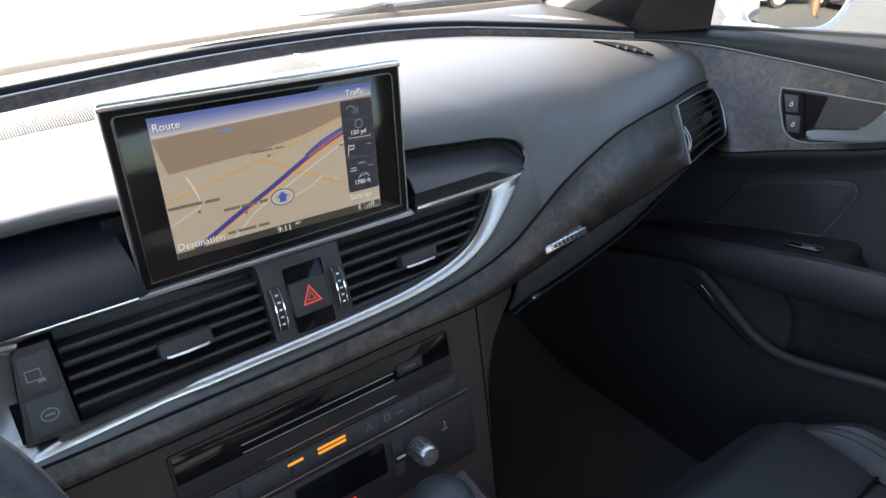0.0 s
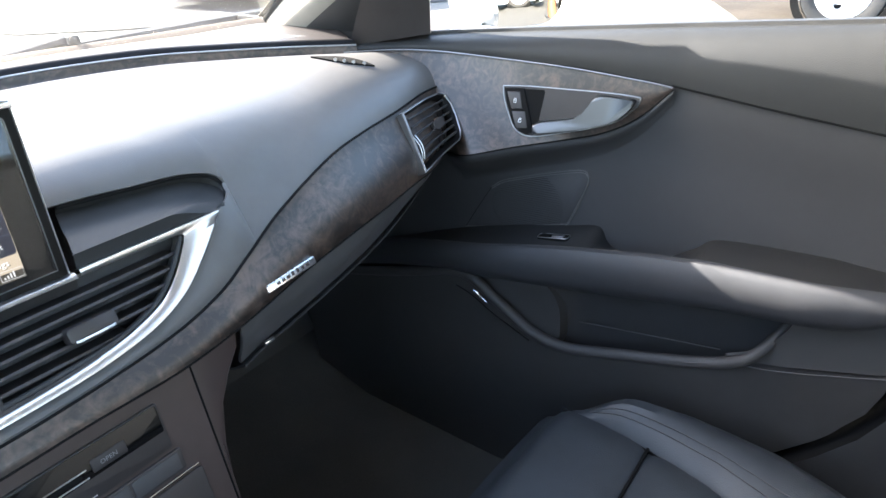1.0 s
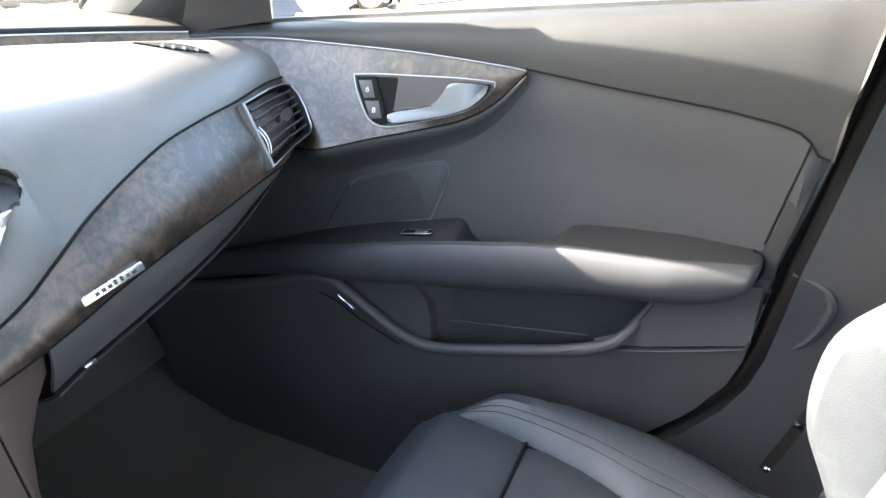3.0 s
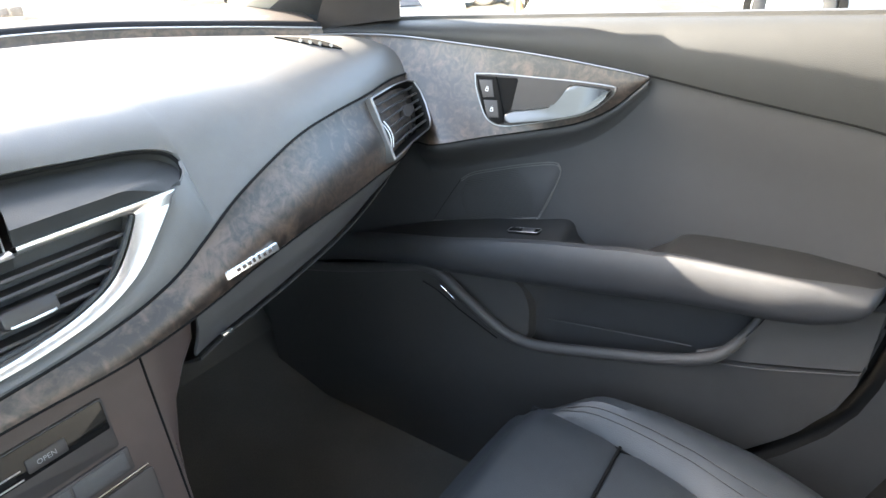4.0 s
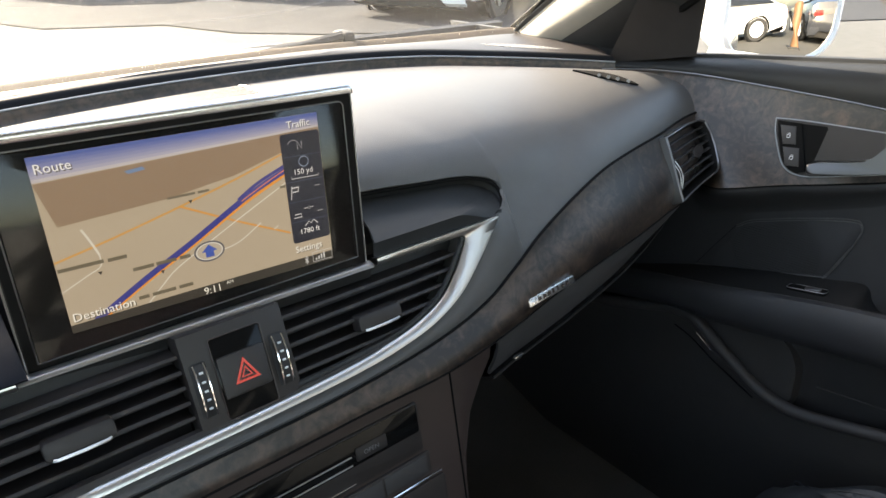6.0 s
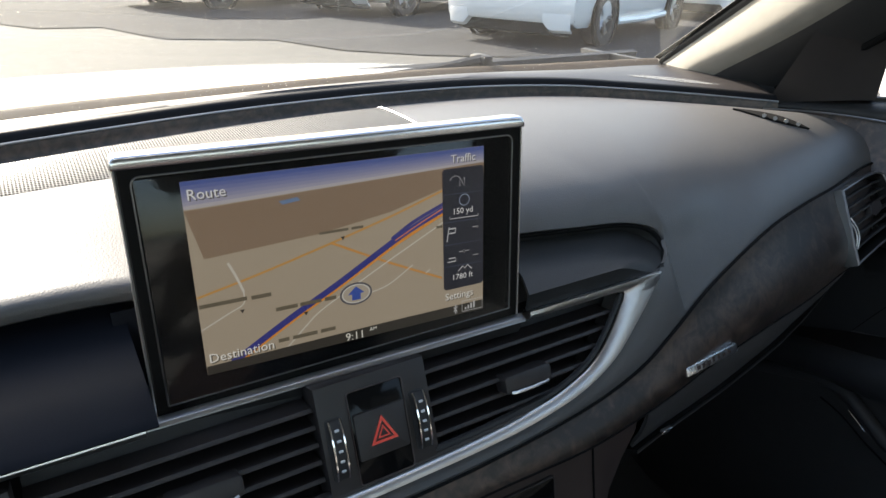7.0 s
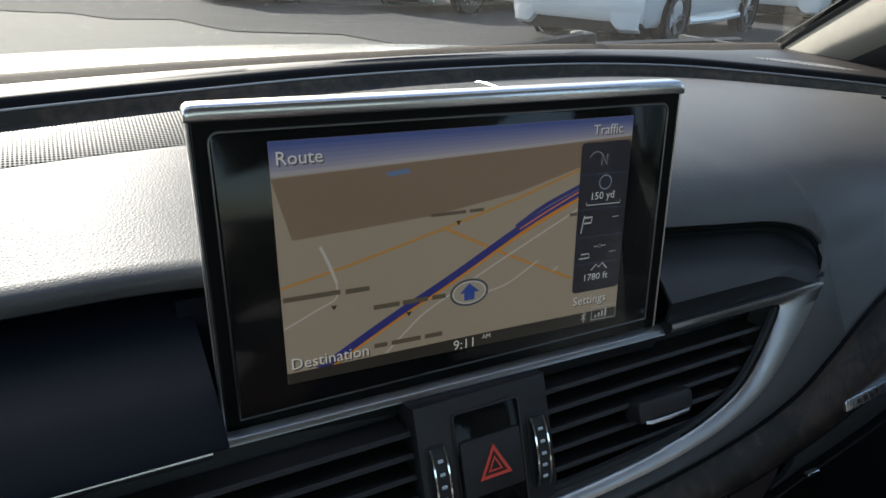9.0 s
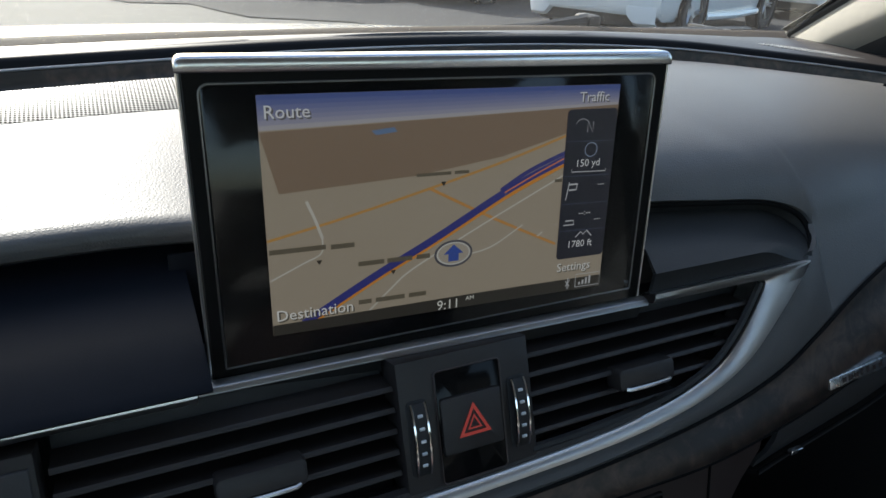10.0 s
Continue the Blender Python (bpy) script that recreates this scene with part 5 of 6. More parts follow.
    # Front wall of the pocket: a tongue with a rounded end
    tongue = catmull([(0.10, 0.615, 0), (0.0, 0.614, 0), (-0.055, 0.606, 0), (-0.085, 0.592, 0), (-0.101, 0.566, 0), (-0.105, 0.535, 0), (-0.100, 0.49, 0), (-0.04, 0.47, 0), (0.10, 0.52, 0)], 40)
    part("pocket_front", plate([(p.x, p.y) for p in tongue], lambda y, z, w: Vector((x_door(min(y, 0)) + 0.012 - w, y, z)), -0.03, 0.006, 0.006, 4), M_SOFT, d, "rounded front wall of the pocket")
    part("panel_groove", tube([Vector((x_door(min(p.x, 0)) - 0.0135, p.x, p.y)) for p in catmull([(0.060, 0.566, 0), (0.030, 0.557, 0), (-0.010, 0.535, 0), (-0.067, 0.506, 0)], 24)], 0.0010, 6), M_SEAM, d)
    # Walnut panel
    top = catmull([(0.585, 0.17, 0.9245), (0.632, 0.13, 0.9235), (0.662, 0.08, 0.9215), (0.680, 0.0, 0.9175), (0.690, -0.10, 0.9135), (0.697, -0.19, 0.9065), (0.6995, -0.226, 0.9025)], 60)
    low = catmull([(0.668, 0.11, 0.775), (0.655, 0.060, 0.788), (0.624, 0.010, 0.8020), (0.655, -0.045, 0.814), (0.680, -0.10, 0.8255), (0.690, -0.15, 0.8405), (0.6965, -0.19, 0.864), (0.6995, -0.226, 0.9015)], 60)
    rows = []
    for k in range(11):
        t = k / 10
        rows.append([Vector((a.x + (b.x - a.x) * t * t - 0.002 - 0.003 * math.sin(math.pi * t) * min(1, (a - b).length / 0.05), a.y + (b.y - a.y) * t, a.z + (b.z - a.z) * t)) for a, b in zip(top, low)])
    panel_skin = [p for r in rows for p in r]
    wood = part("wood_panel", sheet(rows, 0.003), M_WOOD, d, "dark burr walnut door panel")
    part("bright_line", tube([p + Vector((-0.0070, 0, 0.0014)) for p in top], 0.0011, 8), M_SATIN, d)
    part("panel_gap", tube([p + Vector((-0.001, 0, -0.001)) for p in low], 0.0014, 6), M_SEAM, d)
    lipr = []
    body = low[8:]
    for k in range(15):
        t = k / 14
        row = []
        for i, p in enumerate(body):
            drop = 0.060 * (1 - 0.6 * i / (len(body) - 1))
            z = p.z - 0.001 - drop * t
            y = p.y
            x1 = x_door(min(y, 0.0)) + 0.0045 + 0.012 * ease((interp(y, ROLL_SEAM) - z) / 0.10)
            row.append(Vector((p.x + (x1 - p.x) * ease(t) - 0.004 * math.sin(math.pi * min(1, t * 2.0)) * (1 - t), y, z)))
        lipr.append(row)
    part("panel_lip", sheet(lipr, 0.002), M_CARD, d, "soft roll below the wood panel")
    # Handle in its framed recess
    H = [(-0.017, 0.8855), (-0.05, 0.8875), (-0.10, 0.8885), (-0.15, 0.8895), (-0.186, 0.8885), (-0.1915, 0.8855), (-0.1865, 0.875), (-0.164, 0.8555), (-0.13, 0.8425), (-0.08, 0.8300), (-0.060, 0.8275), (-0.046, 0.832), (-0.036, 0.842), (-0.022, 0.868)]
    hp = catmull([(y, z, 0) for y, z in H + H[:1]], 84)

    def han(y, z, w):
        return Vector((skin_height(panel_skin, y, z, lambda p: (p.y, p.z, p.x)) - 0.0006 - w, y, z))
    part("handle_recess", plate([(p.x, p.y) for p in hp[:-1]], han, -0.003, 0.0014), M_PLASTIC, d)
    # Black plate laid on the recess as the shade beside the lever
    part("handle_shade", plate([(-0.044, 0.8840), (-0.072, 0.8852), (-0.080, 0.872), (-0.0865, 0.852), (-0.085, 0.846), (-0.0655, 0.8335)], han, 0.0010, 0.0022), M_SEAM, d)
    part("handle_frame", tube([han(p.x, p.y, 0.001) for p in hp], 0.0010, 8), M_SATIN, d, "satin chrome frame")
    lever = catmull([(-0.070, 0.8350, 0), (-0.070, 0.8465, 0), (-0.10, 0.8530, 0), (-0.119, 0.8580, 0), (-0.127, 0.8640, 0), (-0.135, 0.8760, 0), (-0.140, 0.8845, 0), (-0.150, 0.8865, 0), (-0.180, 0.8860, 0), (-0.187, 0.8840, 0), (-0.182, 0.8740, 0), (-0.163, 0.8580, 0), (-0.125, 0.8455, 0), (-0.10, 0.8400, 0), (-0.070, 0.8350, 0)], 52)
    part("door_handle", plate([(p.x, p.y) for p in lever[:-1]], lambda y, z, w: han(y, z, w + 0.16 * (0.888 - z)), 0.001, 0.010, 0.0022, 3), M_LEVER, d, "satin chrome pull lever")
    sp = [(-0.0205, 0.8835), (-0.046, 0.8845), (-0.0655, 0.8335), (-0.058, 0.8300), (-0.048, 0.8335), (-0.038, 0.8430), (-0.026, 0.868)]
    panel = part("lock_switches", plate(sp, han, 0.001, 0.0045, 0.0008), M_SEAM, d)
    for z0, z1 in ((0.860, 0.880), (0.837, 0.857)):
        f = lambda z: -0.0215 - (0.8835 - z) * 0.44
        part("lock_switch", plate([(f(z1) - 0.002, z1), (f(z1) - 0.019, z1 + 0.001), (f(z0) - 0.016, z0 + 0.001), (f(z0) - 0.002, z0)], han, 0.004, 0.0058, 0.0008), M_PLASTIC, panel)
        c = ((f(z0) + f(z1)) / 2 - 0.010, (z0 + z1) / 2)
        q = 0.75
        part("padlock_mark", joined(ribbon([(c[0] - 0.002 * q, c[1] - 0.003 * q), (c[0] + 0.002 * q, c[1] - 0.003 * q), (c[0] + 0.002 * q, c[1] + 0.001 * q), (c[0] - 0.002 * q, c[1] + 0.001 * q), (c[0] - 0.002 * q, c[1] - 0.003 * q)], 0.0006, han, 0.0061), ribbon([(c[0] - 0.0013 * q, c[1] + 0.001 * q), (c[0] - 0.0013 * q, c[1] + 0.0035 * q), (c[0] + 0.0013 * q, c[1] + 0.0035 * q), (c[0] + 0.0013 * q, c[1] + 0.001 * q)], 0.0005, han, 0.0061)), M_WHITE, panel, smooth=False)
    # Mirror corner piece at the foot of the pillar
    tri = [Vector((0.605, 0.185, 0.928)), Vector((0.672, 0.098, 0.941)), Vector((0.664, 0.092, 1.01)), Vector((0.64, 0.02, 1.12)), Vector((0.60, 0.06, 1.12)), Vector((0.600, 0.14, 1.02))]
    rows = [[tri[0], tri[0].lerp(tri[1], 0.5) + Vector((-0.004, 0, 0)), tri[1]], [tri[5], tri[5].lerp(tri[2], 0.5) + Vector((-0.004, 0, 0)), tri[2]], [tri[4], tri[4].lerp(tri[3], 0.5), tri[3]]]
    rows = [[r[0] + Vector((0.06, 0.03, 0))] + r + [r[2] + Vector((e, 0.7 * e, -0.004)), r[0] + Vector((0.05 + e, 0.10, -0.008))] for r, e in zip(rows, (0.040, 0.018, 0.010))]
    part("mirror_corner", sheet(rows, 0.004), M_PLASTIC, d)
    zs = [0.20 + 0.86 * k / 24 for k in range(25)]
    part("door_seal", sheet([[Vector((x, rear_y(z) + dy, z)) for z in zs] for dy, x in ((0.02, 0.748), (-0.003, 0.752), (-0.014, 0.752), (-0.05, 0.760))], 0.004), M_SEAM, d, "black rubber door seal")
    pane = part("window_pane", sheet([[Vector((x_door(y) + 0.046 - (z - interp(y, SILL)) * 0.38, y, z)) for y in [0.10 - 0.68 * i / 12 for i in range(13)]] for z in (0.93, 1.0, 1.12, 1.25, 1.34)]), M_WINDOW, d)
    pane.visible_shadow = False


# ---- Passenger seat ----
SEAT_EDGE = [(-0.165, 0.566), (-0.19, 0.597), (-0.237, 0.632), (-0.322, 0.654), (-0.427, 0.656), (-0.494, 0.638), (-0.567, 0.610), (-0.64, 0.600)]


BACK_EDGE = [(0.40, -0.64), (0.50, -0.622), (0.549, -0.602), (0.593, -0.579), (0.626, -0.570), (0.666, -0.568), (0.706, -0.573), (0.735, -0.588), (0.763, -0.610), (0.85, -0.655), (1.0, -0.70), (1.2, -0.76)]


def passenger_seat():
    s = thing("passenger_seat", "black leather front passenger seat with side bolsters", "car seat")
    cx = 0.375

    def half(y):
        return interp(-y, [(-a, b - cx) for a, b in SEAT_EDGE])

    def seam(y):
        return interp(-y, [(0.15, 0.205), (0.293, 0.192), (0.372, 0.176), (0.43, 0.152), (0.56, 0.135)])
    # Middle of the cushion: front section and insert
    for name, y0, y1 in (("front_section", -0.150, -0.291), ("cushion_insert", -0.295, -0.62)):
        rows = []
        if name == "front_section":
            for z in (0.30, 0.36, 0.42, 0.455):
                rows.append([Vector((cx + seam(-0.16) * u * (0.97 + 0.03 * (z - 0.3) / 0.2), -0.156 - 0.022 * (0.455 - z) / 0.155 + 0.012 * (1 - u * u), z)) for u in [-1 + k / 10 for k in range(21)]])
        for i in range(15):
            t = i / 14
            y = y0 + (y1 - y0) * t
            row = []
            for u in [-1 + k / 10 for k in range(21)]:
                z = 0.497 - 0.05 * max(0, -0.25 - y) + 0.006 * u * u
                if name == "front_section":
                    z -= 0.030 * (1 - ease(t / 0.35)) ** 2 + 0.005 * ease((t - 0.9) / 0.1)
                    y2 = y - 0.0 + 0.012 * (1 - u * u) * (1 - t)
                else:
                    z -= 0.006 * (1 - ease(t / 0.06))
                    y2 = y
                z -= 0.006 * ease((abs(u) - 0.93) / 0.07)
                row.append(Vector((cx + seam(y) * u, y2, z)))
            rows.append(row)
        part(name, sheet(rows, 0.02), M_LEATHER, s)
    part("cross_seam", tube([Vector((cx + 0.19 * u, -0.293, 0.4905 + 0.006 * u * u)) for u in [-1 + k / 10 for k in range(21)]], 0.0022, 6), M_SEAM, s)
    for k in range(5):
        rows = [[Vector((cx + 0.15 * u, -0.335 - 0.055 * k + dy, 0.4945 - 0.05 * (0.085 + 0.055 * k) + dz)) for u in [-1 + j / 8 for j in range(17)]] for dy, dz in ((0.004, 0), (0.0, 0.0022), (-0.004, 0))]
        part("quilt_line", sheet(rows), M_LEATHER, s)
    for side in (1, -1):
        rows = []
        for i in range(41):
            y = -0.172 - 0.47 * i / 40
            hi, ho = seam(y), half(y)
            ho = max(ho, hi + 0.015)
            rise = -0.012 + 0.042 * ease((-y - 0.165) / 0.10) * (1 - 0.3 * ease((-y - 0.45) / 0.15))
            zb = 0.494 - 0.05 * max(0, -0.25 - y)
            prof = [(0.0, -0.006), (0.05, 0.002), (0.2, 0.40 * rise + 0.003), (0.45, 0.90 * rise + 0.003), (0.65, rise), (0.82, 0.75 * rise - 0.004), (0.94, 0.1 * rise - 0.018), (1.0, -0.05), (0.99, -0.12), (0.96, -0.2)]
            rows.append([Vector((cx + side * (hi + (ho - hi) * a), y, zb + b)) for a, b in prof])
        first = [p + Vector((0, 0.012, -0.05 if j > 4 else -0.035)) for j, p in enumerate(rows[0])]
        part("side_bolster", sheet([[Vector((p.x, p.y, 0.30)) for p in first], first] + rows, 0.004), M_LEATHER, s)
        part("bolster_seam", tube([r[0] + Vector((0, 0, 0.004)) for r in rows], 0.0020, 6), M_SEAM, s)
        part("top_stitch", tube([r[2].lerp(r[3], 0.6) + Vector((0, 0, 0.0012)) for r in rows[3:]], 0.0007, 5), M_SOFT, s)
        part("top_stitch", tube([r[2].lerp(r[3], 0.2) + Vector((0, 0, 0.0012)) for r in rows[3:]], 0.0007, 5), M_SOFT, s)
    # Backrest
    edge = [(p.x, p.y) for p in catmull([(a, b, 0) for a, b in BACK_EDGE], 110)]
    rows = []
    for i in range(21):
        t = i / 20
        z, y = 0.47 + 0.65 * t, -0.595 - 0.16 * t
        w = 0.15 + 0.02 * math.sin(math.pi * t)
        rows.append([Vector((cx + w * u, y - 0.012 * (1 - u * u), z)) for u in [-1 + k / 8 for k in range(17)]])
    part("back_insert", sheet(rows, 0.05), M_LEATHER, s)
    for side in (1, -1):
        rows = []
        for i in range(61):
            t = i / 60
            z, y = 0.44 + 0.65 * t, -0.590 - 0.16 * t
            w0 = 0.15 + 0.02 * math.sin(math.pi * t)
            wo = w0 + 0.075 * math.sin(math.pi * min(1, t + 0.22)) ** 0.6 * (1 if t < 0.78 else 1 - 0.6 * (t - 0.78) / 0.22)
            f = interp(z, edge) - y
            prof = [(0.0, 0.0), (0.12, 0.5 * f), (0.35, 0.92 * f), (0.6, f), (0.82, 0.85 * f), (0.96, 0.45 * f), (1.0, 0.0), (0.97, -0.06), (0.85, -0.11)]
            rows.append([Vector((cx + side * (w0 + (wo - w0) * a), y + b, z)) for a, b in prof])
        part("back_bolster", sheet(rows, 0.004), M_LEATHER, s, "sunlit leather side bolster" if side > 0 else "")
        part("back_piping", tube([r[3] + Vector((0, 0.002, 0)) for r in rows[4:56]], 0.0012, 6), M_SEAM, s)


def seat_belt_anchor():
    b = thing("seat_belt_anchor", "black seat belt anchor with bright bolts beside the seat", "seat belt", (0.700, -0.575, 0.48))
    part("strap", sheet([[Vector((0.0, 0.020 - 0.03 * t, -0.035 + 0.10 * t)) for t in (0, 0.5, 1)], [Vector((-0.005, 0.008 - 0.03 * t, -0.035 + 0.10 * t)) for t in (0, 0.5, 1)]], 0.002), M_SEAM, b)
    part("bolt", lathe([(0.0, 0.004), (0.0035, 0.004), (0.005, 0.002), (0.005, 0.0)], pose(-0.006, 0.012, -0.03, 0, -90, 0), 12), M_BRIGHT, b)
    part("buckle", block((0.006, 0.014, 0.008), pose(-0.006, -0.008, 0.045, 20, 0, 0), 0.002), M_BRIGHT, b)


# ---- Steering wheel ----
def steering_wheel():
    w = thing("steering_wheel", "black leather steering wheel with a wood-toned insert", "steering wheel", (-0.385, -0.14, 0.80))
    m = pose(0, 0, 0, 66, 0, 0)
    n = 72
    ring = [[m @ Vector(((0.180 + 0.0155 * math.cos(b)) * math.cos(a), (0.180 + 0.0155 * math.cos(b)) * math.sin(a), 0.017 * math.sin(b))) for b in (2 * math.pi * k / 14 for k in range(14))] for a in (2 * math.pi * k / n for k in range(n + 1))]
    part("rim", sheet(ring, closed=True), M_LEATHER, w)
    part("hub", lathe([(0.0, 0.012), (0.05, 0.012), (0.072, 0.004), (0.078, -0.02), (0.06, -0.05)], m), M_SOFT, w)
    for a in (-12, 192, 270):
        c, s = math.cos(radians(a)), math.sin(radians(a))
        q = [Vector((c * r - s * o, s * r + c * o, -0.006)) for r, o in ((0.06, -0.022), (0.175, -0.015), (0.175, 0.015), (0.06, 0.022))]
        bm = bmesh.new()
        bm.faces.new([bm.verts.new(m @ p) for p in q])
        bmesh.ops.solidify(bm, geom=bm.faces[:], thickness=0.012)
        part("spoke", bm, M_CHROME, w, "satin metal spoke")
    part("column", tube([m @ Vector((0, 0, -0.02)), m @ Vector((0, 0, -0.22))], 0.045, 16), M_PLASTIC, w)


# ---- The car's shell round the cabin ----
WS = [(-0.80, 0.085, 0.948), (-0.5, 0.235, 0.950), (-0.185, 0.312, 0.953), (0.0, 0.336, 0.954), (0.25, 0.345, 0.955), (0.42, 0.346, 0.951), (0.60, 0.350, 0.947), (0.67, 0.342, 0.945)]


def cabin_shell():
    base = catmull(WS, 40)
    roof = [Vector((p.x * 0.74, -0.30 + 0.05 * (1 - (p.x / 0.8) ** 2), 1.36)) for p in base]
    rows = [[a.lerp(b, t) + Vector((0, 0.03 * math.sin(math.pi * t), 0.035 * math.sin(math.pi * t))) for a, b in zip(base, roof)] for t in [k / 14 for k in range(15)]]
    ws = tagged(part("windscreen", sheet(rows), M_WINDSHIELD, None, "dusty laminated windscreen"), category="windscreen", kind="structure")
    ws.visible_shadow = False
    # Dark outer cowl at the glass foot
    rows = [[p + Vector((0, dy, dz)) for p in base] for dy, dz in ((0.003, 0.000), (0.008, 0.0018), (0.014, 0.0042), (0.019, 0.0056), (0.026, 0.0050), (0.060, -0.014))]
    tagged(part("wiper_cowl", sheet(rows, 0.004), surface("cowl_plastic", (0.055, 0.038, 0.024), 0.8, bump=0.2, spec=0.2), None, "weathered plastic cowl at the foot of the windscreen"), category="cowl", kind="structure")
    # Bonnet
    rows = []
    for i in range(25):
        y = 0.40 + 1.08 * i / 24
        z = 0.936 - 0.05 * (y - 0.45) - 0.128 * (y - 0.45) ** 2 - 0.5 * max(0, y - 1.25) ** 2
        rows.append([Vector((x, y - 0.25 * x * x, z - 0.10 * abs(x) ** 3 - (0.4 * max(0, abs(x) - 0.72) if abs(x) > 0.72 else 0))) for x in [-0.88 + 1.76 * k / 32 for k in range(33)]])
    rows.append([Vector((p.x, p.y + 0.06, p.z - 0.25)) for p in rows[-1]])
    rows.append([Vector((p.x, p.y + 0.03, 0.2)) for p in rows[-1]])
    tagged(part("bonnet", sheet(rows, 0.006), M_PAINT, None, "white painted bonnet beyond the windscreen"), category="bonnet", kind="structure")
    # Right pillar, sunlit cloth face towards the glass, with a dark seal
    for side in (1, -1):
        pts = [Vector((side * 0.605, 0.345, 0.950)), Vector((side * 0.600, 0.215, 1.045)), Vector((side * 0.55, -0.02, 1.205)), Vector((side * 0.46, -0.28, 1.345))]
        inner = [Vector((side * 0.588, 0.280, 0.950)), Vector((side * 0.578, 0.150, 1.030)), Vector((side * 0.54, -0.075, 1.185)), Vector((side * 0.45, -0.34, 1.33))]
        outer = [Vector((side * 0.640, 0.200, 0.940)), Vector((side * 0.640, 0.085, 1.020)), Vector((side * 0.60, -0.10, 1.165)), Vector((side * 0.50, -0.38, 1.33))]
        a, b, c = catmull(pts, 24), catmull(inner, 24), catmull(outer, 24)
        # Rounded section from the glass to the turned inner edge
        section = [catmull([p, p.lerp(q, 0.35) + Vector((-side * 0.003, 0, 0)), p.lerp(q, 0.7) + Vector((-side * 0.002, 0, 0)), q + Vector((side * 0.004, 0.006, 0)), q.lerp(r, 0.12) + Vector((side * 0.002, 0, 0)), q.lerp(r, 0.25)], 20) for p, q, r in zip(a, b, c)]
        rows = [list(r) for r in zip(*section)]
        turned = [rows[-1], [p.lerp(q, 0.5) + Vector((-side * 0.006, 0, 0)) for p, q in zip(b, c)], c, [p + Vector((side * 0.035, 0.030, 0.0)) for p in c]]
        foot = [r[0] for r in rows + turned[1:]]
        # Colour carries the light: paler cloth on the sunlit face, darker trim turned away
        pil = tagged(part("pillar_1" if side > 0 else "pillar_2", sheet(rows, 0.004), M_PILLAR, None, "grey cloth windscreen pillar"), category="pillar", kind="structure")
        part("inner_trim", sheet(turned, 0.004), M_MIDPILLAR, pil, "moulded inner trim, coloured darker as the pillar's shaded side")
        # Wall added under the pillar to block sun that would streak the door
        tagged(part("pillar_foot", sheet([foot, [p + Vector((0, 0, -0.06)) for p in foot], [p + Vector((side * 0.03, 0, -0.3)) for p in foot]], 0.003), M_DARK, None, "dark panel added below the pillar to keep stray sun out"), category="panel", kind="structure")
        tagged(part("glass_seal", tube([p + Vector((side * 0.004, 0.006, 0.002)) for p in a], 0.006, 8), M_DARK, None, "black rubber seal beside the windscreen"), category="seal", kind="structure")
        tagged(part("glass_border", sheet([[p + Vector((side * 0.002, 0.004, 0.003)) for p in a], [p + Vector((-side * 0.002, 0.007, 0.005)) for p in a], [p + Vector((-side * 0.006, 0.010, 0.006)) for p in a]], 0.001), M_BAND, None, "dark border of the windscreen beside the pillar"), category="glass border", kind="structure")
        tagged(part("glass_seal", tube([p + Vector((side * 0.004, 0, 0)) for p in c], 0.006, 8), M_SEAM, None, "black rubber seal beside the side window"), category="seal", kind="structure")
    # Roof
    rows = []
    for i in range(13):
        y = -0.27 - 1.5 * i / 12
        z = 1.36 + 0.05 * math.sin(math.pi * i / 12 * 0.7) - 0.15 * (i / 12) ** 3
        rows.append([Vector((0.56 * u, y + 0.05 * (1 - u * u) * (1 if i == 0 else 0), z - 0.05 * u ** 4)) for u in [-1 + k / 8 for k in range(17)]])
    tagged(part("ceiling", sheet(rows, 0.03), M_HEADLINER, None, "pale cloth roof lining"), category="roof lining", kind="structure")
    # Middle pillars, sills and lower sides
    for side in (1, -1):
        rows = []
        for z, y1, x in ((0.20, -1.0, 0.700), (0.32, -1.0, 0.712), (0.40, -0.97, 0.716), (0.455, -0.95, 0.718), (0.50, -0.93, 0.722), (0.54, -0.92, 0.727), (0.58, -0.91, 0.731), (0.64, -0.90, 0.734), (0.70, -0.88, 0.735), (0.78, -0.87, 0.735), (0.86, -0.86, 0.735), (0.99, -0.84, 0.725), (1.15, -0.82, 0.65), (1.34, -0.80, 0.56)):
            y0 = rear_y(z) - 0.013 - 0.03 * max(0.0, z - 1.02) / 0.3
            rows.append([Vector((side * (x + 0.035), y0 + 0.003, z)), Vector((side * (x + 0.012), y0, z)), Vector((side * (x + 0.001), y0 - 0.004, z)), Vector((side * (x - 0.004), y0 - 0.012, z)), Vector((side * (x - 0.003), y0 - 0.030, z)), Vector((side * (x + 0.004), y0 - 0.075, z)), Vector((side * (x + 0.004), (y0 + y1) / 2, z)), Vector((side * x, y1, z))])
        pil = tagged(part("pillar_3" if side > 0 else "pillar_4", sheet([r[3:] for r in rows], 0.004), M_MIDPILLAR, None, "dark grey moulded middle pillar trim"), category="pillar", kind="structure")
        part("rubber_lip", sheet([r[:4] for r in rows], 0.004), M_SEAM, pil, "black rubber lip along the shut line")
        if side > 0:
            loop = catmull([(-0.541, 0.697, 0), (-0.556, 0.693, 0), (-0.576, 0.684, 0), (-0.586, 0.667, 0), (-0.582, 0.640, 0), (-0.570, 0.614, 0), (-0.550, 0.597, 0), (-0.530, 0.590, 0)], 40)
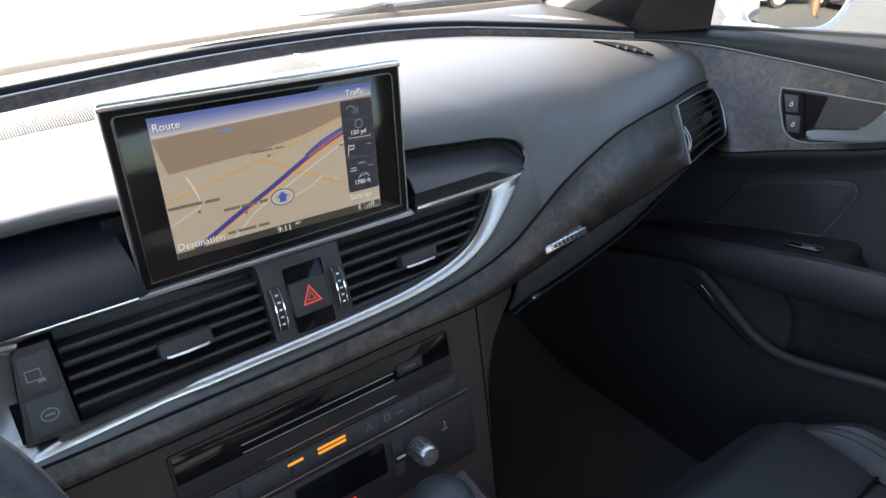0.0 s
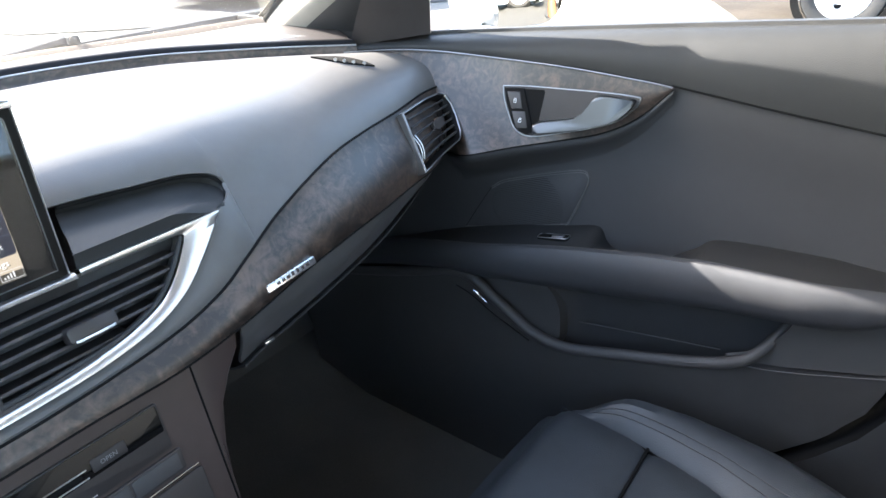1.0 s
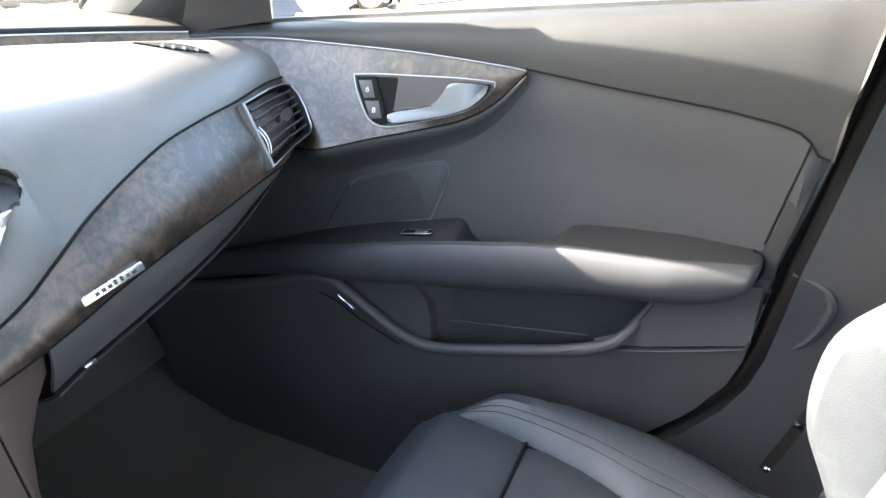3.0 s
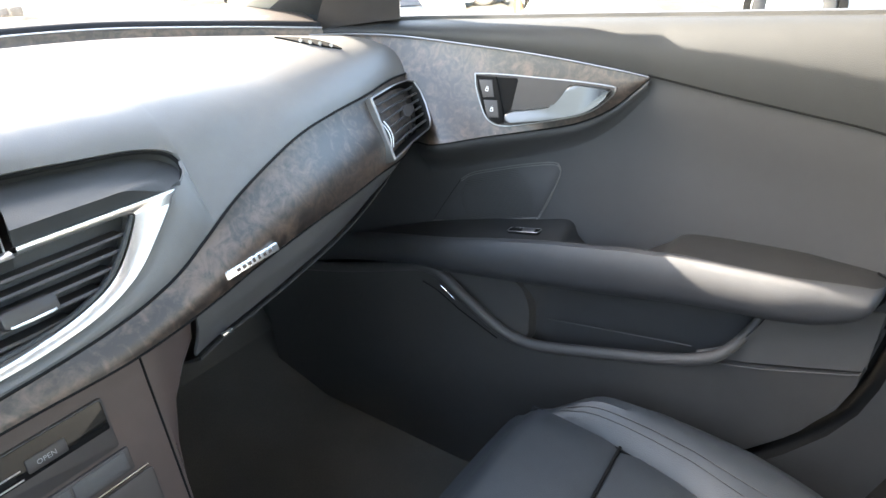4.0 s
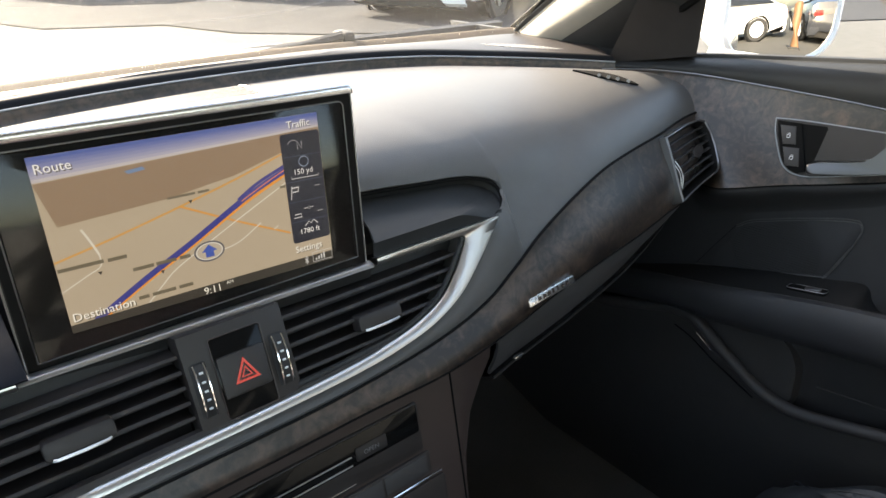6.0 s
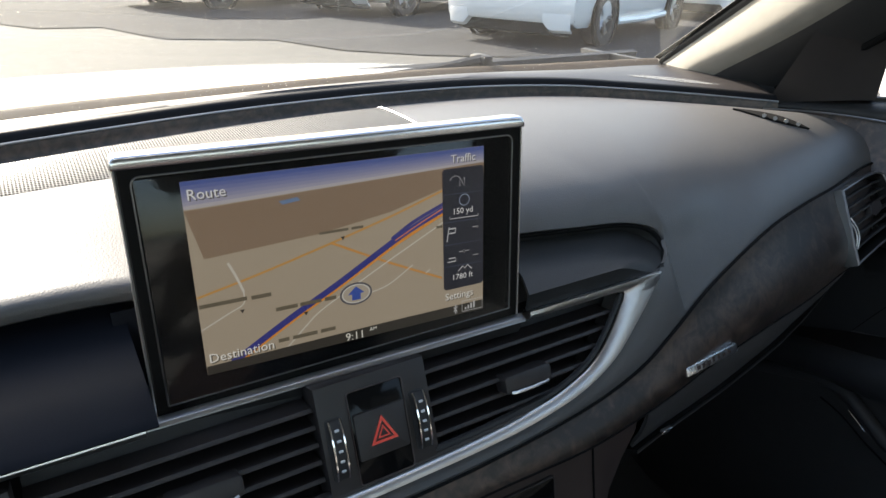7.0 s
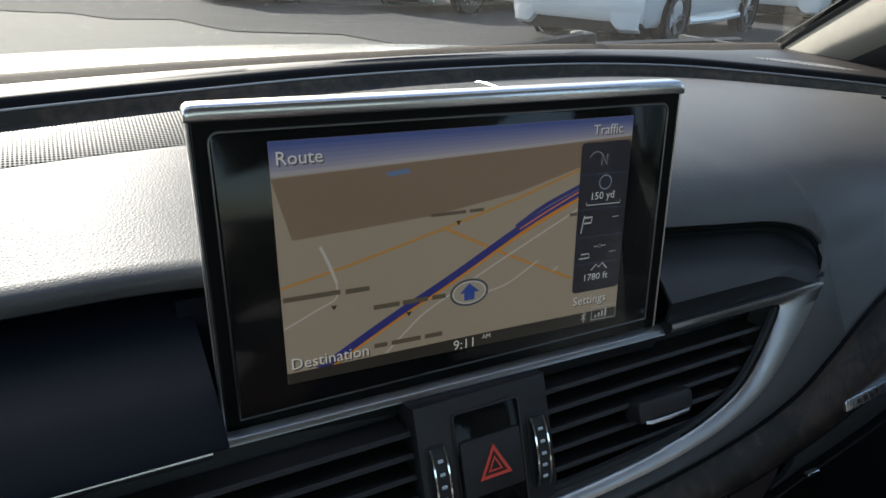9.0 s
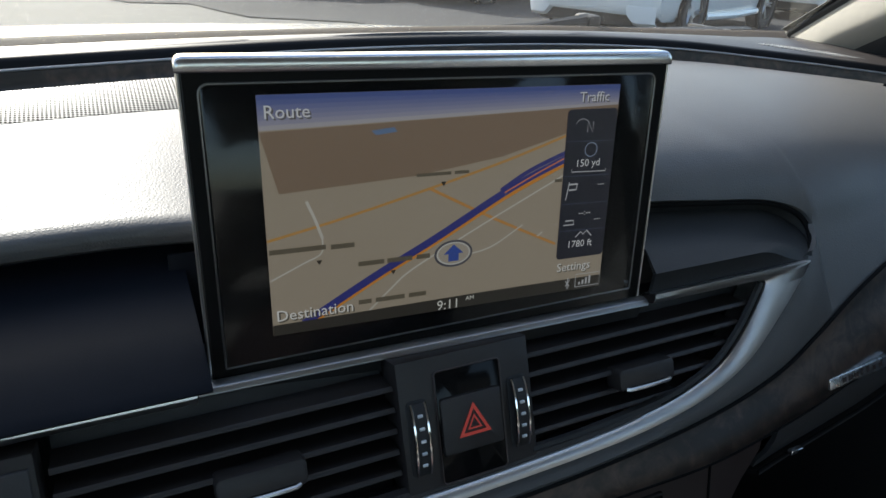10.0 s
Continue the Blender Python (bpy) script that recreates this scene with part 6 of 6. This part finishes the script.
            part("moulding", tube([Vector((0.7345, p.x, p.y)) for p in loop], [0.002 + 0.0045 * math.sin(math.pi * i / 40) for i in range(41)], 8), M_MIDPILLAR, pil)
        lo = sheet([[Vector((side * 0.70, y, 0.36)), Vector((side * 0.73, y, 0.40)), Vector((side * 0.80, y, 0.40)), Vector((side * 0.86, y, 0.25))] for y in (0.45, 0.0, -0.45, -1.2, -1.7)], 0.004)
        tagged(part("sill_1" if side > 0 else "sill_2", lo, M_SOFT, None, "dark plastic door sill"), category="sill", kind="structure")
        # Outer skins
        rows = [[Vector((side * x, y, z)) for y in ([0.15, 0.0, -0.2, -0.58] if side > 0 else [0.15, -0.2, -0.58, -1.0, -1.7])] for x, z in ((0.79, 0.925), (0.86, 0.88), (0.90, 0.70), (0.88, 0.45), (0.82, 0.22))]
        tagged(part("body_side_1" if side > 0 else "body_side_2", sheet(rows, 0.01), M_PAINT, None, "white painted body side"), category="car body", kind="structure")
    # Driver's door and the rear half, plain
    rows = [[Vector((-x, y, z)) for y in (0.25, 0.0, -0.3, -0.58)] for x, z in ((0.76, 0.95), (0.71, 0.93), (0.70, 0.85), (0.71, 0.70), (0.69, 0.45), (0.70, 0.28))]
    tagged(part("door_2", sheet(rows, 0.01), M_SOFT, None, "plain charcoal driver's door trim"), category="car door", kind="structure")
    for side in (1, -1):
        rows = [[Vector((side * x, y, z)) for y in (-0.86, -1.2, -1.7)] for x, z in ((0.76, 0.99), (0.71, 0.97), (0.70, 0.85), (0.70, 0.28))]
        tagged(part("door_3" if side > 0 else "door_4", sheet(rows, 0.01), M_SOFT, None, "plain charcoal rear door trim"), category="car door", kind="structure")
    rows = [[Vector((x, y, z)) for x in (-0.72, -0.3, 0.3, 0.72)] for y, z in ((-1.2, 0.30), (-1.25, 0.48), (-1.62, 0.52), (-1.72, 0.98), (-1.95, 1.0), (-2.0, 0.3))]
    tagged(part("rear_wall", sheet(rows, 0.01), M_LEATHER, None, "plain black rear bench"), category="bench", kind="structure")
    # Floor, bulkhead and footwell
    rows = [[Vector((x, y, z)) for x in [-0.75 + 1.5 * k / 16 for k in range(17)]] for y, z in ((0.62, 0.62), (0.58, 0.45), (0.48, 0.29), (0.30, 0.225), (0.0, 0.22), (-0.6, 0.22), (-1.25, 0.24))]
    tagged(part("floor", sheet(rows, 0.01), M_CARPET, None, "black carpeted footwell floor"), category="carpet", kind="structure")
    rows = [[Vector((x, 0.60 - 0.05 * (z > 0.8), z)) for x in (-0.78, 0.0, 0.78)] for z in (0.55, 0.75, 0.93)]
    tagged(part("bulkhead", sheet(rows, 0.01), M_DARK, None, "dark bulkhead behind the dashboard"), category="bulkhead", kind="structure")
    for side in (1, -1):
        rows = [[Vector((side * x, y, z)) for y in (0.62, 0.35, 0.16)] for x, z in ((0.735, 0.22), (0.735, 0.5), (0.725, 0.75), (0.715, 0.93))]
        tagged(part("kick_panel", sheet(rows, 0.01), M_DARK, None, "dark footwell side panel"), category="kick panel", kind="structure")


side_vent()
passenger_door()
passenger_seat()
seat_belt_anchor()
steering_wheel()
cabin_shell()


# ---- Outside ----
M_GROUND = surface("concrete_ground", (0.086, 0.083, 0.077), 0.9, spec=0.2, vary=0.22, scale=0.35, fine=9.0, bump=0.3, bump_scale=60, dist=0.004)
# Dark tone for the shade laid over the parking bays
M_BAY_SHADE = surface("bay_shade", (0.042, 0.042, 0.044), 0.95, spec=0.1, vary=0.25, scale=0.5, fine=30.0, bump=0.4, bump_scale=120, dist=0.004)
M_TYRE = surface("tyre_rubber", (0.02, 0.02, 0.021), 0.8, vary=0.2, bump=0.2, bump_scale=80)
M_RIM = surface("alloy_rim", (0.45, 0.45, 0.46), 0.3, metal=1.0, vary=0.05, bump=0)
M_CARGLASS = surface("dark_car_glass", (0.01, 0.012, 0.014), 0.05, vary=0.05, bump=0, coat=0.5)
M_RED = surface("red_lamp_lens", (0.45, 0.02, 0.02), 0.2, vary=0.05, bump=0)


def ground():
    rows = [[Vector((x, y, 0)) for x in (-400, -60, -15, 0, 15, 60, 400)] for y in (-400, -60, -15, 0, 15, 60, 400)]
    tagged(part("ground", sheet(rows), M_GROUND, None, "pale sunlit concrete of a car park"), category="ground", kind="structure")
    # Dark sheet painted as the stepped shadow that falls across the ground
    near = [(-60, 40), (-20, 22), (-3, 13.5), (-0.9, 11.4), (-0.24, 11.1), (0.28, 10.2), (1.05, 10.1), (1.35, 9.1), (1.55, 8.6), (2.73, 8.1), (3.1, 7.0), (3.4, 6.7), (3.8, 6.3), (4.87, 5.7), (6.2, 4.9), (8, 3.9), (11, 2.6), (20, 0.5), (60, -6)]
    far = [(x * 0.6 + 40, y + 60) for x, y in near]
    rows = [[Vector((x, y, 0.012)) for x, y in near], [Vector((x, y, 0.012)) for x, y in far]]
    tagged(part("road", sheet(rows), M_BAY_SHADE, None, "dark sheet over the parking bays, painted as cast shade"), category="asphalt", kind="structure")
    # Second patch, its colour darkened to stand for shade round the near car
    rows = [[Vector((x, y, 0.016)) for x, y in ((5.4, 0.45), (6.46, 0.93), (7.31, 1.32), (8.25, 1.80), (9.16, 2.25), (13.0, 4.0))], [Vector((x, -9.0, 0.016)) for x in (4.9, 6.4, 7.5, 9.0, 11.0, 15.0)]]
    tagged(part("shade_patch", sheet(rows), surface("patch_shade_brown", (0.040, 0.033, 0.027), 0.95, spec=0.1, vary=0.4, scale=2.0, fine=40.0, bump=0.5, bump_scale=90, dist=0.006), None, "brownish dark patch, painted as shade beside the concrete"), category="asphalt", kind="structure")


def wheel(parent, at, r, turn, style):
    m = Matrix.Translation(at) @ turn
    ty = part("wheel", lathe([(r * 0.66, -0.10), (r * 0.80, -0.115), (r * 0.95, -0.11), (r, -0.085), (r, 0.085), (r * 0.95, 0.11), (r * 0.80, 0.115), (r * 0.66, 0.10), (r * 0.64, 0.0)], m, 36), M_TYRE, parent, "black rubber tyre")
    rim = part("rim", lathe([(r * 0.66, 0.10), (r * 0.63, 0.105), (r * 0.60, 0.06), (r * 0.58, -0.06), (r * 0.0, -0.06)], m, 36), M_DARK if style else M_WHITE, ty)
    part("hub_cap", lathe([(0.0, 0.07), (r * 0.13, 0.07), (r * 0.16, 0.055), (r * 0.16, 0.0)], m, 20), M_RIM, ty)
    for k in range(10 if style else 5):
        a = 2 * math.pi * (k // 2 + (0.09 if k % 2 else -0.09)) / 5 if style else 2 * math.pi * k / 5
        c, s = math.cos(a), math.sin(a)
        if style:
            part("spoke", tube([m @ Vector((c * r * 0.12, s * r * 0.12, 0.06)), m @ Vector((c * r * 0.38, s * r * 0.38, 0.075)), m @ Vector((c * r * 0.62, s * r * 0.62, 0.085))], [0.018, 0.014, 0.016], 6), M_RIM, ty)
        else:
            part("lug_hole", lathe([(0.0, -0.05), (0.03, -0.05), (0.03, -0.058)], m @ Matrix.Translation((c * r * 0.4, s * r * 0.4, 0)), 10), M_SEAM, ty)


def parked_car(label, paint, rear_wheel, heading, side=1, style=1, base=2.81, width=1.86, high=1.42, over=0.98):
    """A saloon: rear_wheel is where its near rear tyre meets the ground; heading in degrees from +x; side +1 if its right flank is near."""
    h = radians(heading)
    fwd = Vector((math.cos(h), math.sin(h), 0))
    lft = Vector((-math.sin(h), math.cos(h), 0))
    o = Vector(rear_wheel) + lft * side * (width / 2 - 0.12)
    c = thing("parked_car", label, "car", o)
    turn = Matrix((fwd, lft, Vector((0, 0, 1)))).transposed()

    def at(x, y, z):
        return turn @ Vector((x, y, z))
    hw = width / 2
    st = [(-over, 0.72, 0.62, 0.80, 0.85), (-over + 0.05, 0.40, 0.36, 0.98, 0.92), (-0.62, 0.24, 0.24, 1.05, 0.97), (0.0, 0.22, 0.22, 1.04, 1.0), (0.7, 0.20, 0.20, 1.00, 1.0), (1.6, 0.20, 0.20, 0.98, 1.0), (2.3, 0.20, 0.20, 0.96, 0.99),
          (base, 0.22, 0.22, 0.90, 0.98), (base + 0.5, 0.24, 0.24, 0.80, 0.93), (base + 0.82, 0.36, 0.40, 0.66, 0.80), (base + 0.88, 0.48, 0.50, 0.58, 0.72)]
    rows = []
    for x, zl, z2, zt, w in st:
        y = hw * w
        rows.append([at(x, s * a, z) for s, a, z in ((-1, y * 0.80, zt), (-1, y * 0.96, zt - 0.06), (-1, y, zt - 0.20), (-1, y * 1.0, (zt + zl) / 2), (-1, y * 0.97, zl + 0.10), (-1, y * 0.90, zl),
                                                  (1, y * 0.90, zl), (1, y * 0.97, zl + 0.10), (1, y, (zt + zl) / 2), (1, y, zt - 0.20), (1, y * 0.96, zt - 0.06), (1, y * 0.80, zt))])
    bm = sheet(rows, closed=True)
    body = part("body", bm, paint, c)
    part("tail_panel", plate([(-hw * 0.84, 0.62), (hw * 0.84, 0.62), (hw * 0.80, 0.86), (-hw * 0.80, 0.86)], lambda u, v, w: at(-over + 0.02 - w, u, v), 0, 0.02, 0.008), paint, body)
    # Cabin
    rows = []
    for x, z, w in ((-0.55, 1.02, 0.86), (0.10, high - 0.06, 0.70), (0.75, high, 0.68), (1.25, high - 0.04, 0.69), (2.05, 0.97, 0.86)):
        rows.append([at(x, -hw * w, z), at(x, -hw * w * 0.5, z + 0.02), at(x, hw * w * 0.5, z + 0.02), at(x, hw * w, z)])
    part("roof", sheet(rows, 0.02), paint, body)
    for s in (-1, 1):
        part("side_glass", sheet([[at(-0.42, s * hw * 0.93, 1.02), at(0.12, s * hw * 0.93, 1.01), at(1.2, s * hw * 0.93, 0.98), at(1.95, s * hw * 0.93, 0.97)], [at(-0.30, s * hw * 0.84, 1.10), at(0.12, s * hw * 0.72, high - 0.08), at(1.22, s * hw * 0.72, high - 0.07), at(1.80, s * hw * 0.84, 1.06)]], 0.01), M_CARGLASS, body)
    # Bumper with pods at its corners, a dark diffuser between them, lamps
    part("bumper", sheet([[at(-over - 0.02 - b + 0.12 * abs(u) ** 4, u * hw * 0.95, z) for u in [-1 + k / 10 for k in range(21)]] for z, b in ((0.33, -0.03), (0.36, 0.0), (0.52, 0.015), (0.60, 0.01), (0.66, -0.005), (0.74, -0.03))], 0.03), paint, c)
    for s in (-1, 1):
        us_ = [0.60 + 0.36 * k / 8 for k in range(9)]
        part("bumper_pod", sheet([[at(-over - 0.02 - b + 0.12 * u ** 4, s * u * hw * 0.95, z + lift * max(0.0, (0.70 - u) / 0.10)) for u in us_] for z, b, lift in ((0.22, -0.06, 0.10), (0.25, -0.01, 0.09), (0.33, 0.005, 0.05), (0.42, 0.006, 0.0))], 0.03), paint, c)
    part("diffuser", sheet([[at(-over + x, u * hw * 0.80, z) for u in [-1 + k / 8 for k in range(17)]] for x, z in ((0.30, 0.15), (0.10, 0.19), (0.06, 0.34))], 0.02), M_DARK, c)
    for s in (-1, 1):
        part("reflector", plate([(s * hw * 0.62, 0.47), (s * hw * 0.84, 0.47), (s * hw * 0.84, 0.51), (s * hw * 0.62, 0.51)], lambda u, v, w: at(-over - 0.01 + 0.10 * abs(u / hw / 0.93) ** 3 - w, u, v), 0, 0.02), M_RED, c)
        part("tail_lamp", plate([(s * hw * 0.50, 0.74), (s * hw * 0.82, 0.74), (s * hw * 0.80, 0.86), (s * hw * 0.50, 0.84)], lambda u, v, w: at(-over + 0.0 - w, u, v), 0, 0.03, 0.005), M_RED, c)
        part("sill_skirt", tube([at(0.42, s * hw * 0.97, 0.27), at(1.5, s * hw * 0.98, 0.25), at(base - 0.45, s * hw * 0.97, 0.27)], 0.05, 8), paint, c)
        for x in (0.0, base):
            part("wheel_arch", lathe([(0.405, -0.02), (0.405, 0.022), (0.34, 0.022)], Matrix.Translation(at(x, s * (hw - 0.015), 0.335)) @ (turn.to_4x4() @ pose(0, 0, 0, -90 * s, 0, 0)), 36), M_SEAM, c)
            wheel(c, at(x, s * (hw - 0.105), 0.335), 0.335, turn.to_4x4() @ pose(0, 0, 0, -90 * s, 0, 0), style)
    return c


def door_mirror():
    m = thing("door_mirror", "white door mirror with a chrome-rimmed glass", "mirror", (0.96, 0.13, 0.98))
    # Glass face looks back towards the driver
    eye, back = Vector((-0.09, -0.42, 1.11)), Vector((1.6, -9.0, 0.85))
    c = Vector((0.973, 0.122, 0.985))
    n = ((eye - c).normalized() + (back - c).normalized()).normalized()
    r = n.cross(Vector((0, 0, 1))).normalized()
    u = r.cross(n)

    def lay(a, b, w):
        return a * r + b * u + w * n
    o = rounded(-0.091, -0.075, 0.091, 0.072, 0.05, 8)
    mir = surface("mirror_glass", (0.58, 0.57, 0.54), 0.0, metal=1.0, vary=0.0, bump=0)
    mir.node_tree.nodes["Principled BSDF"].inputs["Roughness"].default_value = 0.0
    for l in list(mir.node_tree.links):
        if l.to_socket.name == "Roughness":
            mir.node_tree.links.remove(l)
    rows = [[lay(a * k, b * k, 0.004 - ((a * k) ** 2 + (b * k) ** 2) / 2.6) for a, b in o] for k in (0.001, 0.2, 0.4, 0.6, 0.8, 1.0)]
    part("glass", sheet(rows, closed=True), mir, m, "convex mirror glass")
    rows = [[lay(a * k, b * k, w) for a, b in o] for k, w in ((1.0, 0.001), (1.04, 0.006), (1.10, 0.002), (1.14, -0.03), (0.95, -0.09), (0.5, -0.12))]
    part("shell", sheet(rows, closed=True), M_PAINT, m)
    part("arm", tube([Vector((-0.06, 0.02, -0.085)), Vector((-0.20, -0.03, -0.095))], [0.022, 0.022], 10), M_PLASTIC, m)


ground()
door_mirror()
M_SILVER = surface("silver_car_paint", (0.42, 0.43, 0.44), 0.3, metal=0.5, vary=0.03, bump=0, coat=0.6)
M_NAVY = surface("dark_car_paint", (0.03, 0.033, 0.04), 0.25, vary=0.05, bump=0, coat=0.8)
parked_car("white saloon parked with its tail towards the windscreen", M_PAINT, (6.42, 6.38, 0), 23)
parked_car("silver saloon parked in the shade", M_SILVER, (5.86, 10.6, 0), 22)
parked_car("dark saloon parked at the end of the row", M_NAVY, (3.28, 12.7, 0), 22)
parked_car("white saloon parked farther along the row", M_PAINT, (11.9, 8.0, 0), 22)
parked_car("white car with plain white wheels parked beside", M_PAINT, (6.75, -2.52, 0), 90, -1, 0)
parked_car("white car with plain wheels parked some way behind", M_PAINT, (1.15, -8.3, 0), 176, 1, 0)
parked_car("black car parked behind with its tail in the sun", M_NAVY, (2.75, -8.3, 0), 270, 1, 0)
wiper = thing("windscreen_wiper", "black wiper arm resting at the foot of the windscreen", "wiper", (0.25, 0.385, 0.954))
part("arm", tube([Vector((-0.10, -0.004, -0.002)), Vector((0.02, 0.0, 0.002)), Vector((0.085, 0.0, 0.008))], [0.003, 0.005, 0.008], 8), M_DARK, wiper)
part("pivot", block((0.016, 0.03, 0.022), Matrix.Translation((0.088, 0.004, 0.004)), 0.004), M_DARK, wiper)
wall_m = Matrix.Translation((13.4, 10.6, 0.28)) @ pose(0, 0, 0, 0, 0, -36)
tagged(part("wall_1", block((9.0, 0.35, 0.56), wall_m, 0.02), surface("brown_stone", (0.26, 0.19, 0.14), 0.9, vary=0.35, scale=3.0, fine=14.0, bump=0.5, bump_scale=12, dist=0.03), None, "low brown stone wall along the car park"), category="wall", kind="structure")
tagged(part("kerb", block((9.0, 0.25, 0.14), wall_m @ Matrix.Translation((0, -0.6, -0.21)), 0.02), M_GROUND, None, "pale concrete kerb before the low wall"), category="kerb", kind="structure")
# Post added as a stand-in for an unclear brown shape in the door mirror
post = thing("bollard", "rust-brown post standing in for a brown shape in the mirror", "bollard", (2.12, -6.4, 0))
part("shaft", lathe([(0.0, 1.05), (0.07, 1.04), (0.11, 0.98), (0.115, 0.0)], Matrix.Identity(4), 20), surface("post_brown", (0.15, 0.075, 0.035), 0.6, vary=0.2, bump=0.2, bump_scale=60), post)
part("foot_plate", block((0.34, 0.34, 0.02), Matrix.Translation((0, 0, 0.01)), 0.004), M_DARK, post)
